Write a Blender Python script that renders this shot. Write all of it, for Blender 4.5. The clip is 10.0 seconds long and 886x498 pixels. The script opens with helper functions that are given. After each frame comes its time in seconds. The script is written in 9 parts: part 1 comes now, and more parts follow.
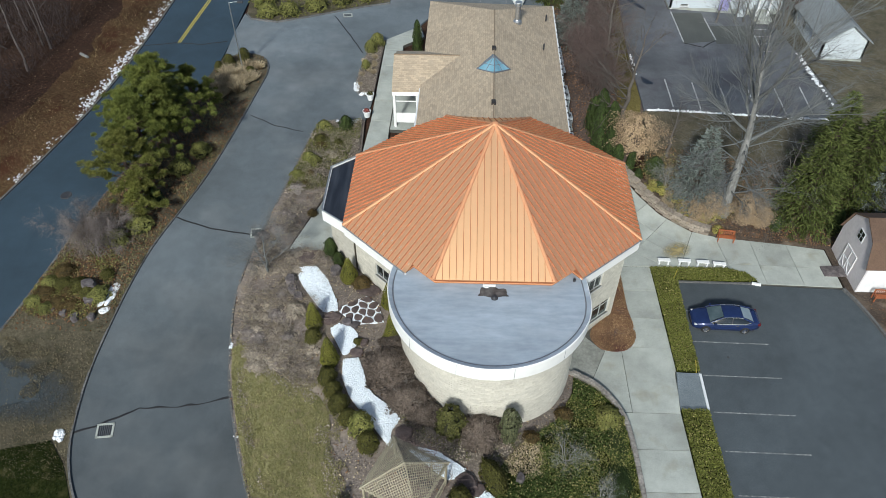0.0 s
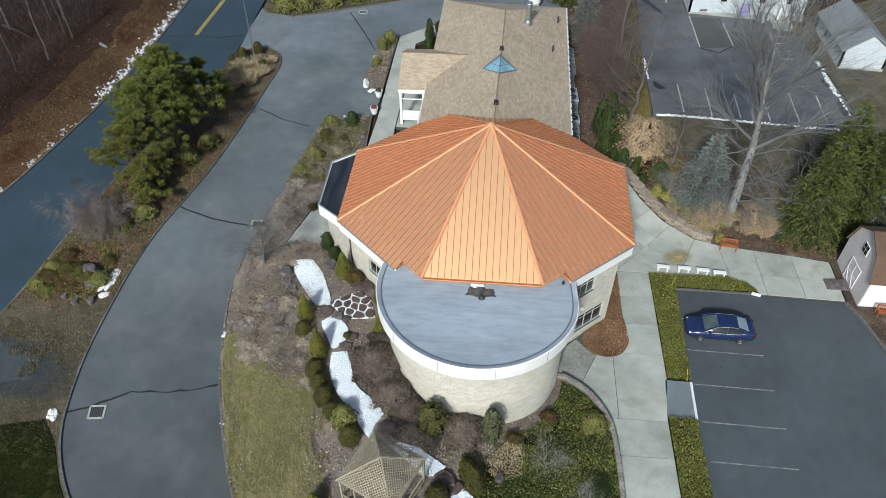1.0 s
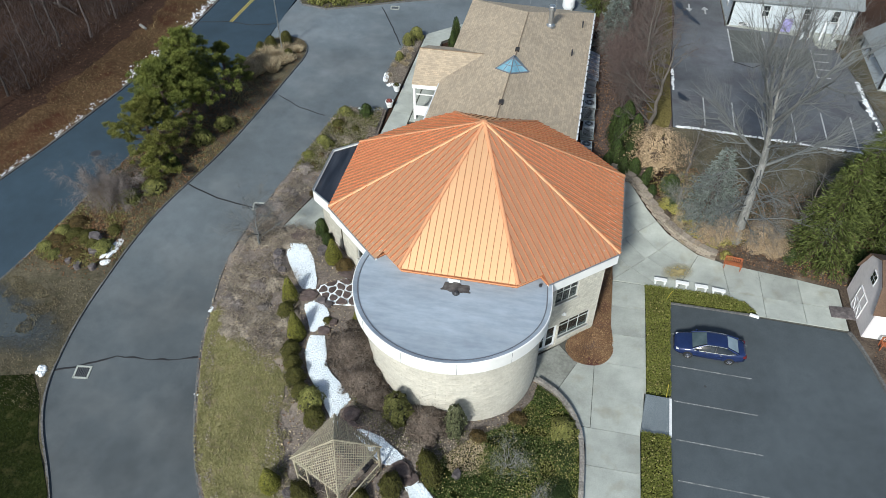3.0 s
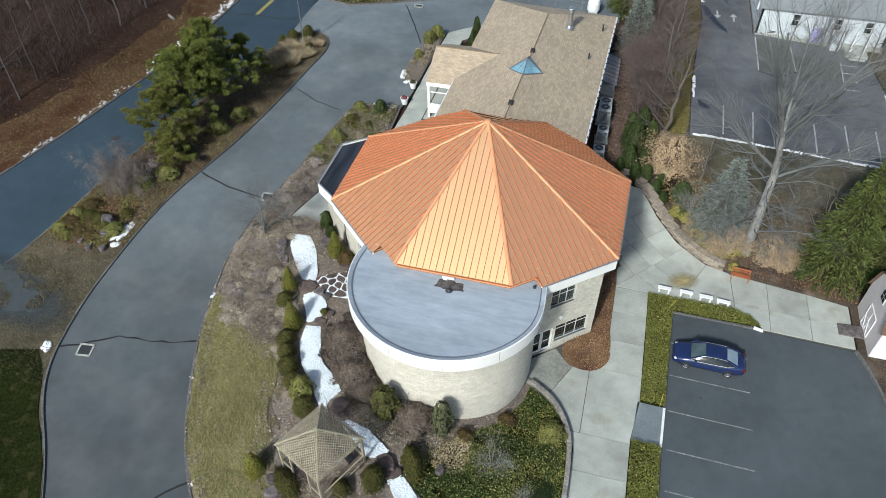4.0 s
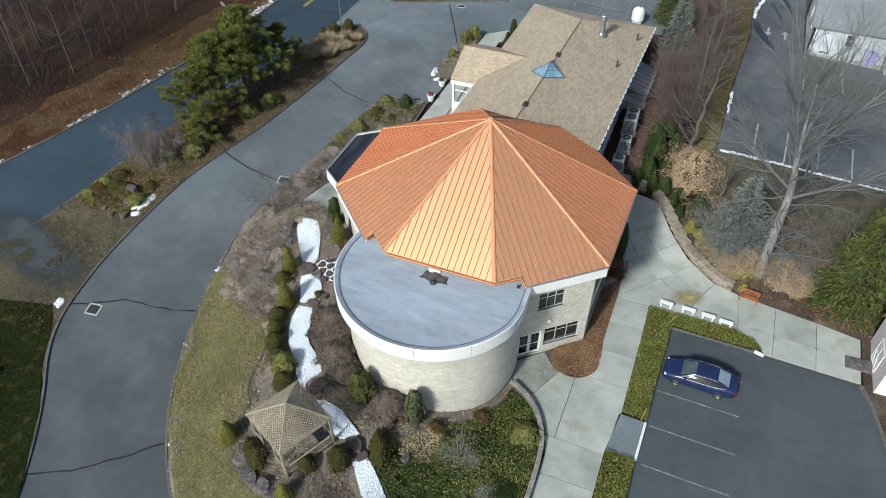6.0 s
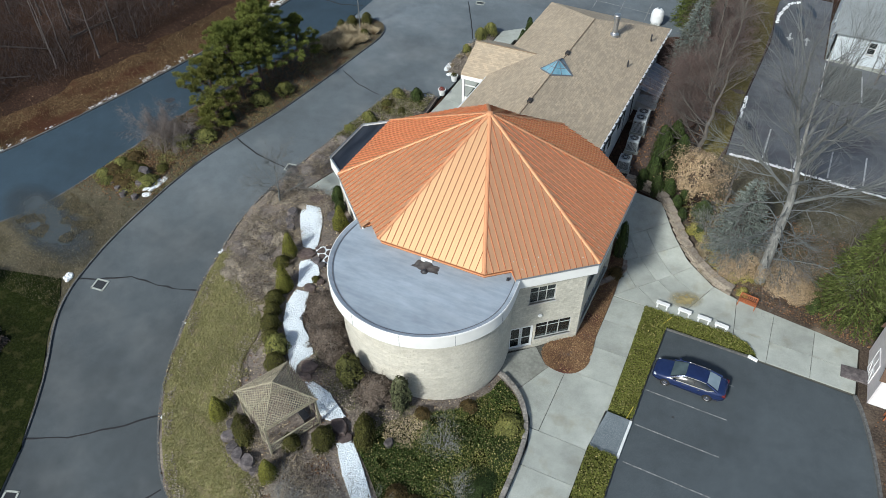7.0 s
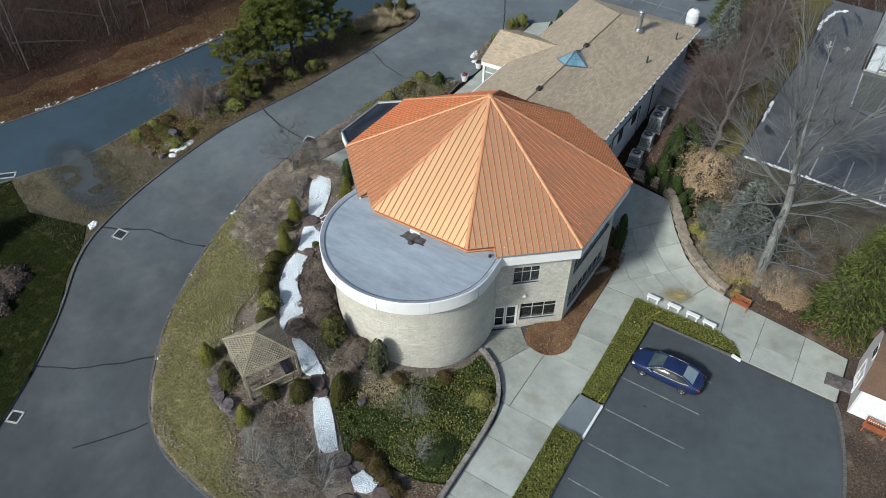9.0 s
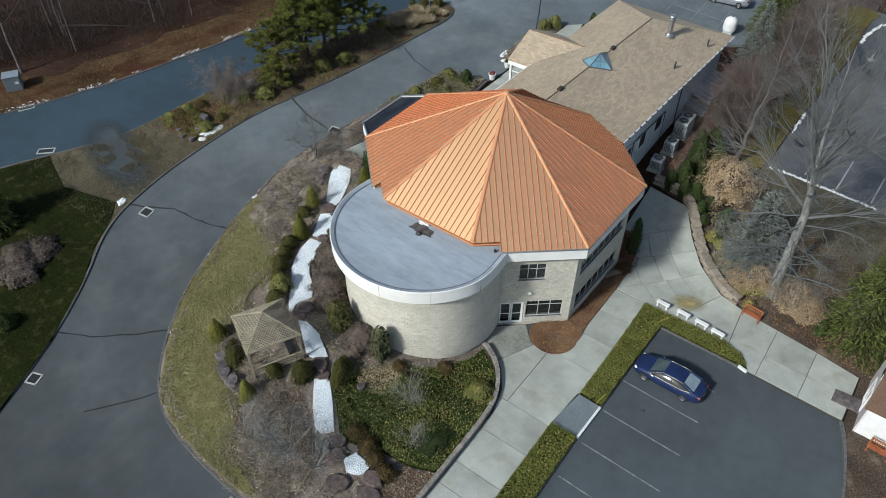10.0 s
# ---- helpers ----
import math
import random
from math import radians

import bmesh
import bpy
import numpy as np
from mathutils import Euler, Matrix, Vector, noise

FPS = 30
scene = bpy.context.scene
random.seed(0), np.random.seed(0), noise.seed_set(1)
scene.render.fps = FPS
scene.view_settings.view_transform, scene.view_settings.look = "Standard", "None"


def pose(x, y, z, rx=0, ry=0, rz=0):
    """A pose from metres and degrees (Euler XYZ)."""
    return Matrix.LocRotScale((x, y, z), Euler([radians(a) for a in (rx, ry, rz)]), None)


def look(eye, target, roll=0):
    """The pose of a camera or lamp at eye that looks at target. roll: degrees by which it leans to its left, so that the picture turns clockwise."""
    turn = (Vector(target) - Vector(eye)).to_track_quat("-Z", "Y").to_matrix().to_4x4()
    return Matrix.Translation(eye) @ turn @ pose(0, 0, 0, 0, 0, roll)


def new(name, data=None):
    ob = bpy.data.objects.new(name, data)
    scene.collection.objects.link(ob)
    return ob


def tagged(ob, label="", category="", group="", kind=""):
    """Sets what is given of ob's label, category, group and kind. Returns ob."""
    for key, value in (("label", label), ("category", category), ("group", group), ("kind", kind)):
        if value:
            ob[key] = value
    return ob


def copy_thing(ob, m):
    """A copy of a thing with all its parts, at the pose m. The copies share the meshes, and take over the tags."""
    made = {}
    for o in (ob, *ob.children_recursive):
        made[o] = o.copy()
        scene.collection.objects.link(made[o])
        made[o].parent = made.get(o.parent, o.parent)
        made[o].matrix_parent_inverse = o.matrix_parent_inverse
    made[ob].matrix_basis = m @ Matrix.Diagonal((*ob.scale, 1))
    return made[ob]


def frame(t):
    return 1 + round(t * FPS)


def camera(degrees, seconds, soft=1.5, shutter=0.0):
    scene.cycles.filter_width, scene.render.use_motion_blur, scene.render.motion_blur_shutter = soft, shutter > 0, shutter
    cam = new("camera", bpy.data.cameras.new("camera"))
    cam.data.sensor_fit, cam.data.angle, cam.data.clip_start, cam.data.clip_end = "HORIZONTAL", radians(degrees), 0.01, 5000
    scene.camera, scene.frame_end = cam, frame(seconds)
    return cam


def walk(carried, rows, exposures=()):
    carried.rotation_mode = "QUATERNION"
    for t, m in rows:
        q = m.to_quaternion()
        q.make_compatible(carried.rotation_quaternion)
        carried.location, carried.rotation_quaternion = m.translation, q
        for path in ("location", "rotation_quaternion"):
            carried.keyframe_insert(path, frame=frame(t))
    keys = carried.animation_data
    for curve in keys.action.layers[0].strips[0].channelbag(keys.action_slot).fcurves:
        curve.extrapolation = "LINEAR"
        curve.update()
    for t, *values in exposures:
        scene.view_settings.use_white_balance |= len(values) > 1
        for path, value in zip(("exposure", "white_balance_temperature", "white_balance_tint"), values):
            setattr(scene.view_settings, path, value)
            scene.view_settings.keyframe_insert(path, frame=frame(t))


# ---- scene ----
cam = camera(64.3, 10.0, soft=0.7)
PATH = [
    (0, (0.994, 1.235, 40.277), (0.967, 2.675, 38.888), 0.5),
    (0.5, (2.21, 1.227, 40.409), (2.142, 2.663, 39.018), 0.5),
    (1, (3.402, 1.186, 40.447), (3.296, 2.618, 39.055), 0.4),
    (1.5, (4.622, 1.16, 40.384), (4.48, 2.59, 38.993), 0.4),
    (2, (5.886, 1.197, 40.345), (5.71, 2.624, 38.955), 0.4),
    (2.5, (7.116, 1.208, 40.249), (6.896, 2.632, 38.861), 0.4),
    (4, (10.724, 1.568, 40.168), (10.364, 2.964, 38.782), 0.4),
    (4.5, (11.961, 1.76, 40.162), (11.551, 3.142, 38.776), 0.3),
    (5, (13.123, 1.97, 40.014), (12.668, 3.342, 38.631), 0.3),
    (5.5, (14.411, 2.134, 39.921), (13.912, 3.496, 38.544), 0.2),
    (7, (18.254, 2.419, 39.9), (17.635, 3.732, 38.525), 0.2),
    (7.5, (19.615, 2.523, 39.907), (18.959, 3.816, 38.529), 0.2),
    (8, (20.939, 2.496, 39.923), (20.25, 3.77, 38.543), 0.2),
    (8.5, (22.163, 2.502, 39.959), (21.443, 3.755, 38.577), 0.4),
    (9, (23.477, 2.61, 39.935), (22.715, 3.841, 38.554), 0.3),
    (9.5, (24.729, 2.794, 39.865), (23.924, 4.0, 38.488), 0.3),
    (10, (25.966, 3.236, 39.908), (25.102, 4.401, 38.531), 0.2),
]
walk(cam, [(t, look(eye, target, roll)) for t, eye, target, roll in PATH],
     [(t, stops, 6300, 4.0) for t, stops in ((0, -0.07), (2.5, 0.07), (4, 0.12), (5.5, 0.09), (7, 0.02), (8.5, -0.07), (10, -0.18))])

# ---- light ----
SUN_AZ, SUN_EL = 194.0, 36.0            # compass degrees (y is north), height of the sun
SUN_DIR = Vector((math.sin(radians(SUN_AZ)) * math.cos(radians(SUN_EL)), math.cos(radians(SUN_AZ)) * math.cos(radians(SUN_EL)), math.sin(radians(SUN_EL))))
world = bpy.data.worlds.new("sky")
scene.world = world
world.use_nodes = True
wn = world.node_tree
sky = wn.nodes.new("ShaderNodeTexSky")
sky.sky_type, sky.sun_disc = "NISHITA", False
sky.sun_elevation, sky.sun_rotation = radians(SUN_EL), radians(SUN_AZ)
sky.dust_density, sky.air_density = 1.6, 1.0
wn.links.new(sky.outputs["Color"], wn.nodes["Background"].inputs["Color"])
wn.nodes["Background"].inputs["Strength"].default_value = 0.115
sun = new("sun", bpy.data.lights.new("sun", "SUN"))
sun.data.energy, sun.data.angle, sun.data.color = 4.1, radians(6.0), (1.0, 0.98, 0.94)
sun.matrix_world = look(SUN_DIR * 100, (0, 0, 0))
scene.view_settings.exposure = 0.0

# ---- materials ----


def ramp(nt, fac, cols, lo=0.3, hi=0.7):
    r = nt.nodes.new("ShaderNodeValToRGB")
    el = r.color_ramp.elements
    while len(el) < len(cols):
        el.new(0.5)
    for i, c in enumerate(cols):
        el[i].position = lo + (hi - lo) * i / max(1, len(cols) - 1)
        el[i].color = (*c, 1)
    nt.links.new(fac, r.inputs["Fac"])
    return r.outputs["Color"]


def noise_tex(nt, vec, scale, detail=5.0, rough=0.55):
    n = nt.nodes.new("ShaderNodeTexNoise")
    n.inputs["Scale"].default_value, n.inputs["Detail"].default_value, n.inputs["Roughness"].default_value = scale, detail, rough
    nt.links.new(vec, n.inputs["Vector"])
    return n.outputs["Fac"]


def mixed(nt, fac, a, b, how="MIX"):
    m = nt.nodes.new("ShaderNodeMix")
    m.data_type, m.blend_type = "RGBA", how
    if isinstance(fac, (int, float)):
        m.inputs[0].default_value = fac
    else:
        nt.links.new(fac, m.inputs[0])
    for i, v in ((6, a), (7, b)):
        if isinstance(v, tuple):
            m.inputs[i].default_value = (*v, 1)
        else:
            nt.links.new(v, m.inputs[i])
    return m.outputs[2]


def surf(name, cols, scale=4.0, rough=0.85, bump=0.3, big=0.0, bigscale=0.25, metal=0.0, vary=0.0, dist=0.02, spot=None, stretch=(1, 1, 1), spec=0.4, islands=0.0):
    """A surface with fine grain, and large soft stains of strength big; vary: brightness from object to object."""
    m = bpy.data.materials.new(name)
    m.use_nodes = True
    nt = m.node_tree
    bsdf = nt.nodes["Principled BSDF"]
    tc = nt.nodes.new("ShaderNodeTexCoord")
    info = nt.nodes.new("ShaderNodeObjectInfo")
    mp = nt.nodes.new("ShaderNodeMapping")
    mp.inputs["Scale"].default_value = stretch
    sh = nt.nodes.new("ShaderNodeVectorMath")
    sh.operation = "MULTIPLY_ADD"
    sh.inputs[1].default_value = (37.0, 17.0, 29.0)
    nt.links.new(info.outputs["Random"], sh.inputs[0])
    nt.links.new(tc.outputs["Object"], sh.inputs[2])
    nt.links.new(sh.outputs[0], mp.inputs["Vector"])
    vec = mp.outputs["Vector"]
    fine = noise_tex(nt, vec, scale)
    col = ramp(nt, fine, cols)
    if spot:
        sc, lo, hi, scol = spot
        s = noise_tex(nt, vec, sc, 3.0)
        f = ramp(nt, s, [(0, 0, 0), (1, 1, 1)], lo, hi)
        col = mixed(nt, f, col, scol)
    if big:
        b = noise_tex(nt, vec, bigscale, 4.0, 0.6)
        t = ramp(nt, b, [(1 - big, 1 - big, 1 - big), (1 + big * 0.6, 1 + big * 0.6, 1 + big * 0.6)], 0.3, 0.7)
        col = mixed(nt, 1.0, col, t, "MULTIPLY")
    for amount, source in ((vary, info.outputs["Random"]), (islands, None)):
        if amount:
            if source is None:
                source = nt.nodes.new("ShaderNodeNewGeometry").outputs["Random Per Island"]
            t = ramp(nt, source, [(1 - amount,) * 3, (1 + amount,) * 3], 0.0, 1.0)
            col = mixed(nt, 1.0, col, t, "MULTIPLY")
    nt.links.new(col, bsdf.inputs["Base Color"])
    bsdf.inputs["Roughness"].default_value = rough
    bsdf.inputs["Metallic"].default_value = metal
    bsdf.inputs["Specular IOR Level"].default_value = spec
    if bump:
        bp = nt.nodes.new("ShaderNodeBump")
        bp.inputs["Strength"].default_value, bp.inputs["Distance"].default_value = bump, dist
        nt.links.new(fine, bp.inputs["Height"])
        nt.links.new(bp.outputs["Normal"], bsdf.inputs["Normal"])
    return m


def mottle(m, scale, amount, stretch=(1, 1, 1)):
    """Blotches of middle size over the colour of a material."""
    nt = m.node_tree
    base = nt.nodes["Principled BSDF"].inputs["Base Color"]
    tc, mp = nt.nodes.new("ShaderNodeTexCoord"), nt.nodes.new("ShaderNodeMapping")
    mp.inputs["Scale"].default_value = stretch
    nt.links.new(tc.outputs["Object"], mp.inputs["Vector"])
    f = noise_tex(nt, mp.outputs["Vector"], scale, 6.0, 0.65)
    nt.links.new(mixed(nt, 1.0, base.links[0].from_socket, ramp(nt, f, [(1 - amount,) * 3, (1 + amount,) * 3], 0.3, 0.7), "MULTIPLY"), base)


def glass_mat(name, tint, rough=0.03, trans=0.9):
    m = bpy.data.materials.new(name)
    m.use_nodes = True
    b = m.node_tree.nodes["Principled BSDF"]
    b.inputs["Base Color"].default_value = (*tint, 1)
    b.inputs["Roughness"].default_value, b.inputs["Transmission Weight"].default_value, b.inputs["IOR"].default_value = rough, trans, 1.45
    return m


M_ASPHALT = surf("asphalt_drive", [(0.07, 0.083, 0.092), (0.094, 0.109, 0.12), (0.12, 0.137, 0.147)], 30, 0.85, 0.25, 0.36, 0.08, spot=(0.2, 0.48, 0.75, (0.138, 0.15, 0.157)))
# the asphalt colour is multiplied brighter with y, from the lower drive to the court
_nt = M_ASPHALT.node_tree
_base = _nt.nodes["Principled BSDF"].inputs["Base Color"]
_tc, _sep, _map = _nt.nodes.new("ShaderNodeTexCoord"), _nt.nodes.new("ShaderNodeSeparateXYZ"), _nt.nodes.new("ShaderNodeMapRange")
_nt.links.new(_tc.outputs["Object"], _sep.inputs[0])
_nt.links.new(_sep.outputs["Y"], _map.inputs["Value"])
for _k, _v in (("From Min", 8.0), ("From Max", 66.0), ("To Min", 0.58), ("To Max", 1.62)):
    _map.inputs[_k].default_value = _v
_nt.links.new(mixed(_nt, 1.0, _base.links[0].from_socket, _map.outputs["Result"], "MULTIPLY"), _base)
M_ROAD = surf("asphalt_road", [(0.021, 0.039, 0.057), (0.031, 0.054, 0.076), (0.043, 0.07, 0.096)], 30, 0.8, 0.25, 0.25, 0.12)
M_LOT = surf("asphalt_lot", [(0.05, 0.061, 0.069), (0.069, 0.082, 0.092), (0.09, 0.104, 0.114)], 35, 0.85, 0.25, 0.25, 0.12)
M_REARLOT = surf("asphalt_old_lot", [(0.082, 0.086, 0.096), (0.12, 0.125, 0.137), (0.162, 0.167, 0.178)], 16, 0.8, 0.25, 0.32, 0.12, spot=(0.3, 0.5, 0.7, (0.085, 0.083, 0.095)))
M_CRACK = surf("crack_sealer", [(0.014, 0.014, 0.016), (0.025, 0.025, 0.027)], 8, 0.7, 0.1)
M_KERB = surf("kerb_stone", [(0.07, 0.07, 0.073), (0.125, 0.124, 0.124), (0.185, 0.182, 0.176)], 9, 0.9, 0.4, 0.25, 0.5)
M_CONCRETE = surf("walk_concrete", [(0.352, 0.371, 0.338), (0.39, 0.409, 0.376), (0.43, 0.449, 0.416)], 14, 0.85, 0.1, 0.24, 0.35, vary=0.1, spot=(0.6, 0.58, 0.8, (0.32, 0.315, 0.255)))
M_DARKSLAB = surf("dark_concrete", [(0.2, 0.205, 0.185), (0.25, 0.255, 0.23), (0.3, 0.305, 0.275)], 5, 0.75, 0.1, 0.25, 0.5, spot=(0.8, 0.52, 0.75, (0.17, 0.17, 0.15)))
M_JOINT = surf("joint_sand", [(0.05, 0.05, 0.045), (0.1, 0.1, 0.09)], 14, 0.95, 0.2)
M_LAWN = surf("winter_lawn", [(0.15, 0.142, 0.055), (0.205, 0.192, 0.083), (0.28, 0.25, 0.13)], 7, 0.95, 0.6, 0.3, 0.35, dist=0.04, spot=(1.6, 0.52, 0.68, (0.27, 0.225, 0.13)))
M_GREEN = surf("green_grass", [(0.007, 0.011, 0.002), (0.014, 0.019, 0.004), (0.028, 0.033, 0.01)], 7, 0.95, 0.7, 0.4, 0.2, dist=0.04, spot=(1.3, 0.55, 0.75, (0.055, 0.052, 0.02)), spec=0.08)
M_STRAW = surf("dry_grass_ground", [(0.06, 0.05, 0.031), (0.1, 0.085, 0.054), (0.155, 0.132, 0.086)], 7, 0.95, 0.7, 0.4, 0.3, dist=0.04, spot=(0.9, 0.5, 0.7, (0.06, 0.054, 0.028)))
M_MULCH = surf("garden_mulch", [(0.1, 0.08, 0.069), (0.185, 0.153, 0.132), (0.29, 0.246, 0.212)], 9, 0.95, 0.8, 0.38, 0.45, dist=0.05, spot=(0.8, 0.52, 0.7, (0.25, 0.208, 0.168)))
M_LITTER = surf("leaf_litter", [(0.022, 0.012, 0.008), (0.047, 0.026, 0.018), (0.088, 0.05, 0.032)], 6, 0.95, 0.8, 0.5, 0.1, dist=0.05, spot=(0.5, 0.55, 0.75, (0.045, 0.027, 0.018)), spec=0.12)
M_VERGE = surf("rough_verge", [(0.038, 0.021, 0.011), (0.083, 0.048, 0.024), (0.155, 0.104, 0.055)], 6, 0.95, 0.8, 0.4, 0.15, dist=0.05, spot=(0.35, 0.5, 0.65, (0.06, 0.026, 0.014)), spec=0.12)
M_BARK_MULCH = surf("red_bark_mulch", [(0.08, 0.042, 0.026), (0.175, 0.098, 0.054), (0.31, 0.2, 0.115)], 14, 0.95, 0.8, 0.35, 0.7, dist=0.04, spot=(0.5, 0.5, 0.68, (0.085, 0.03, 0.024)))
M_SNOW = surf("old_snow", [(0.66, 0.68, 0.72), (0.78, 0.8, 0.83), (0.85, 0.86, 0.88)], 6, 0.7, 0.4, 0.12, 0.8)
M_PEBBLE = surf("white_stone", [(0.7, 0.76, 0.82), (0.8, 0.85, 0.9), (0.86, 0.9, 0.94)], 9, 0.75, 0.3, 0.0, islands=0.09)
M_ROCK = surf("garden_rock", [(0.065, 0.058, 0.06), (0.11, 0.095, 0.097), (0.17, 0.15, 0.15)], 4, 0.9, 0.6, 0.3, 0.8, vary=0.25, dist=0.04)
M_FLAG = surf("red_flagstone", [(0.07, 0.05, 0.047), (0.105, 0.078, 0.073), (0.145, 0.115, 0.105)], 4, 0.9, 0.5, 0.25, 0.9, vary=0.2)
M_BLOCK = surf("split_face_block", [(0.54, 0.51, 0.44), (0.6, 0.57, 0.5), (0.655, 0.625, 0.555)], 7, 0.95, 0.3, 0.12, 0.5, vary=0.05, islands=0.05, dist=0.02)
M_MORTAR = surf("pale_mortar", [(0.5, 0.475, 0.41), (0.57, 0.545, 0.475)], 12, 0.95, 0.3, 0.12, 0.4)
M_WALL = surf("cream_block_wall", [(0.47, 0.445, 0.39), (0.55, 0.525, 0.465), (0.61, 0.585, 0.525)], 5, 0.95, 0.4, 0.12, 0.4)
_nt = M_WALL.node_tree
_tc, _br = _nt.nodes.new("ShaderNodeTexCoord"), _nt.nodes.new("ShaderNodeTexBrick")
for _k, _v in (("Scale", 1.0), ("Brick Width", 0.42), ("Row Height", 0.205), ("Mortar Size", 0.008)):
    _br.inputs[_k].default_value = _v
for _k, _v in (("Color1", 0.9), ("Color2", 1.1), ("Mortar", 0.78)):
    _br.inputs[_k].default_value = (_v, _v, _v * 0.98, 1)
_nt.links.new(_tc.outputs["UV"], _br.inputs["Vector"])
_base = _nt.nodes["Principled BSDF"].inputs["Base Color"]
_nt.links.new(mixed(_nt, 1.0, _base.links[0].from_socket, _br.outputs["Color"], "MULTIPLY"), _base)
M_FASCIA = surf("white_fascia", [(0.8, 0.8, 0.79), (0.85, 0.85, 0.84)], 1.5, 0.55, 0.03, 0.06, 0.5)
M_MEMBRANE = surf("grey_roof_membrane", [(0.29, 0.34, 0.4), (0.335, 0.388, 0.45), (0.385, 0.438, 0.5)], 2.2, 0.62, 0.06, 0.18, 0.35, stretch=(0.35, 1.3, 1), spot=(0.5, 0.55, 0.8, (0.4, 0.445, 0.5)))
M_EDGE = surf("grey_edge_trim", [(0.12, 0.13, 0.15), (0.17, 0.18, 0.2)], 5, 0.5, 0.05)
M_BLACKROOF = surf("black_roof_membrane", [(0.012, 0.014, 0.02), (0.024, 0.027, 0.036), (0.045, 0.05, 0.062)], 1.1, 0.42, 0.05, 0.3, 0.5, stretch=(2.2, 0.25, 1))


def metal_paint(name, under, flake, share, rough, vary):
    """Metallic roof paint: a matt coloured ground under a layer of bright metal flake."""
    m = surf(name, under, 1.3, 0.6, 0.02, 0.06, 0.3, vary=vary, stretch=(1, 1, 0.4), spec=0.1)
    nt = m.node_tree
    a = nt.nodes["Principled BSDF"]
    b = nt.nodes.new("ShaderNodeBsdfPrincipled")
    b.inputs["Metallic"].default_value, b.inputs["Roughness"].default_value = 1.0, rough
    b.inputs["Base Color"].default_value = (*flake, 1)
    b.inputs["Specular Tint"].default_value = (1.0, 0.5, 0.26, 1)
    mix = nt.nodes.new("ShaderNodeMixShader")
    mix.inputs[0].default_value = share
    nt.links.new(a.outputs[0], mix.inputs[1])
    nt.links.new(b.outputs[0], mix.inputs[2])
    nt.links.new(mix.outputs[0], nt.nodes["Material Output"].inputs["Surface"])
    return m


for _m, _s, _a in ((M_ASPHALT, 1.1, 0.1), (M_ROAD, 0.9, 0.09), (M_LOT, 1.0, 0.1), (M_REARLOT, 0.8, 0.14), (M_CONCRETE, 1.4, 0.08), (M_LAWN, 1.2, 0.16), (M_WALL, 1.0, 0.06), (M_MEMBRANE, 0.7, 0.07)):
    mottle(_m, _s, _a)
M_COPPER = metal_paint("copper_roof_panel", [(0.54, 0.175, 0.085), (0.6, 0.2, 0.1), (0.66, 0.228, 0.117)], (1.0, 0.73, 0.41), 0.7, 0.5, 0.03)
M_COPPERCAP = metal_paint("copper_ridge_cap", [(0.56, 0.25, 0.13), (0.63, 0.29, 0.155)], (1.0, 0.72, 0.42), 0.12, 0.6, 0.03)
# darker than the panels: the seams' shadow line is put into this colour
M_SEAMSHADE = surf("shaded_copper_seam", [(0.39, 0.128, 0.062), (0.46, 0.155, 0.076)], 2.0, 0.75, 0.02, 0.08, 0.5, spec=0.1)
M_COPPERDARK = surf("copper_edge_band", [(0.36, 0.15, 0.07), (0.43, 0.185, 0.09)], 2.0, 0.45, 0.02, 0.08, 0.5, metal=0.5)
M_NEARBLACK = surf("near_black", [(0.02, 0.017, 0.016), (0.045, 0.038, 0.035)], 3, 0.6, 0.05)
M_METAL = surf("galvanised_metal", [(0.42, 0.43, 0.44), (0.55, 0.56, 0.57)], 6, 0.35, 0.04, 0.12, 0.9, metal=0.85)
M_DARKMETAL = surf("dark_metal", [(0.03, 0.03, 0.033), (0.055, 0.055, 0.06)], 8, 0.5, 0.05)
M_ALU = surf("pale_aluminium", [(0.5, 0.5, 0.49), (0.6, 0.6, 0.59)], 6, 0.45, 0.03, metal=0.3)
M_GLASS = glass_mat("dark_window_glass", (0.14, 0.165, 0.175))
# near-black fill for windows: the shade of unlit rooms put into the colour
M_INSIDE = surf("unlit_interior", [(0.03, 0.029, 0.027), (0.06, 0.057, 0.052)], 1.2, 0.9, 0.1, 0.3, 0.4)
M_SKYGLASS = surf("blue_skylight_glass", [(0.16, 0.33, 0.42), (0.22, 0.42, 0.52), (0.3, 0.5, 0.6)], 1.0, 0.12, 0.0, 0.2, 0.6, spec=0.8)
M_WHITE = surf("white_paint", [(0.72, 0.73, 0.74), (0.8, 0.81, 0.82)], 3, 0.5, 0.04, 0.08, 0.6)
M_LINE_CLEAR = surf("white_line_paint", [(0.3, 0.31, 0.32), (0.42, 0.43, 0.43), (0.56, 0.56, 0.55)], 5, 0.8, 0.1, 0.25, 0.6)
M_LINE = surf("worn_line_paint", [(0.1, 0.108, 0.115), (0.2, 0.208, 0.21), (0.36, 0.36, 0.355)], 5, 0.8, 0.1, 0.2, 0.6)
M_YELLOW = surf("yellow_line_paint", [(0.5, 0.4, 0.06), (0.62, 0.5, 0.09)], 6, 0.8, 0.1)
M_TWIG = surf("bare_twigs", [(0.095, 0.082, 0.072), (0.155, 0.137, 0.122)], 5, 0.95, 0.2, vary=0.2)
M_GREYTWIG = surf("grey_twigs", [(0.105, 0.11, 0.11), (0.165, 0.172, 0.172)], 5, 0.95, 0.2)
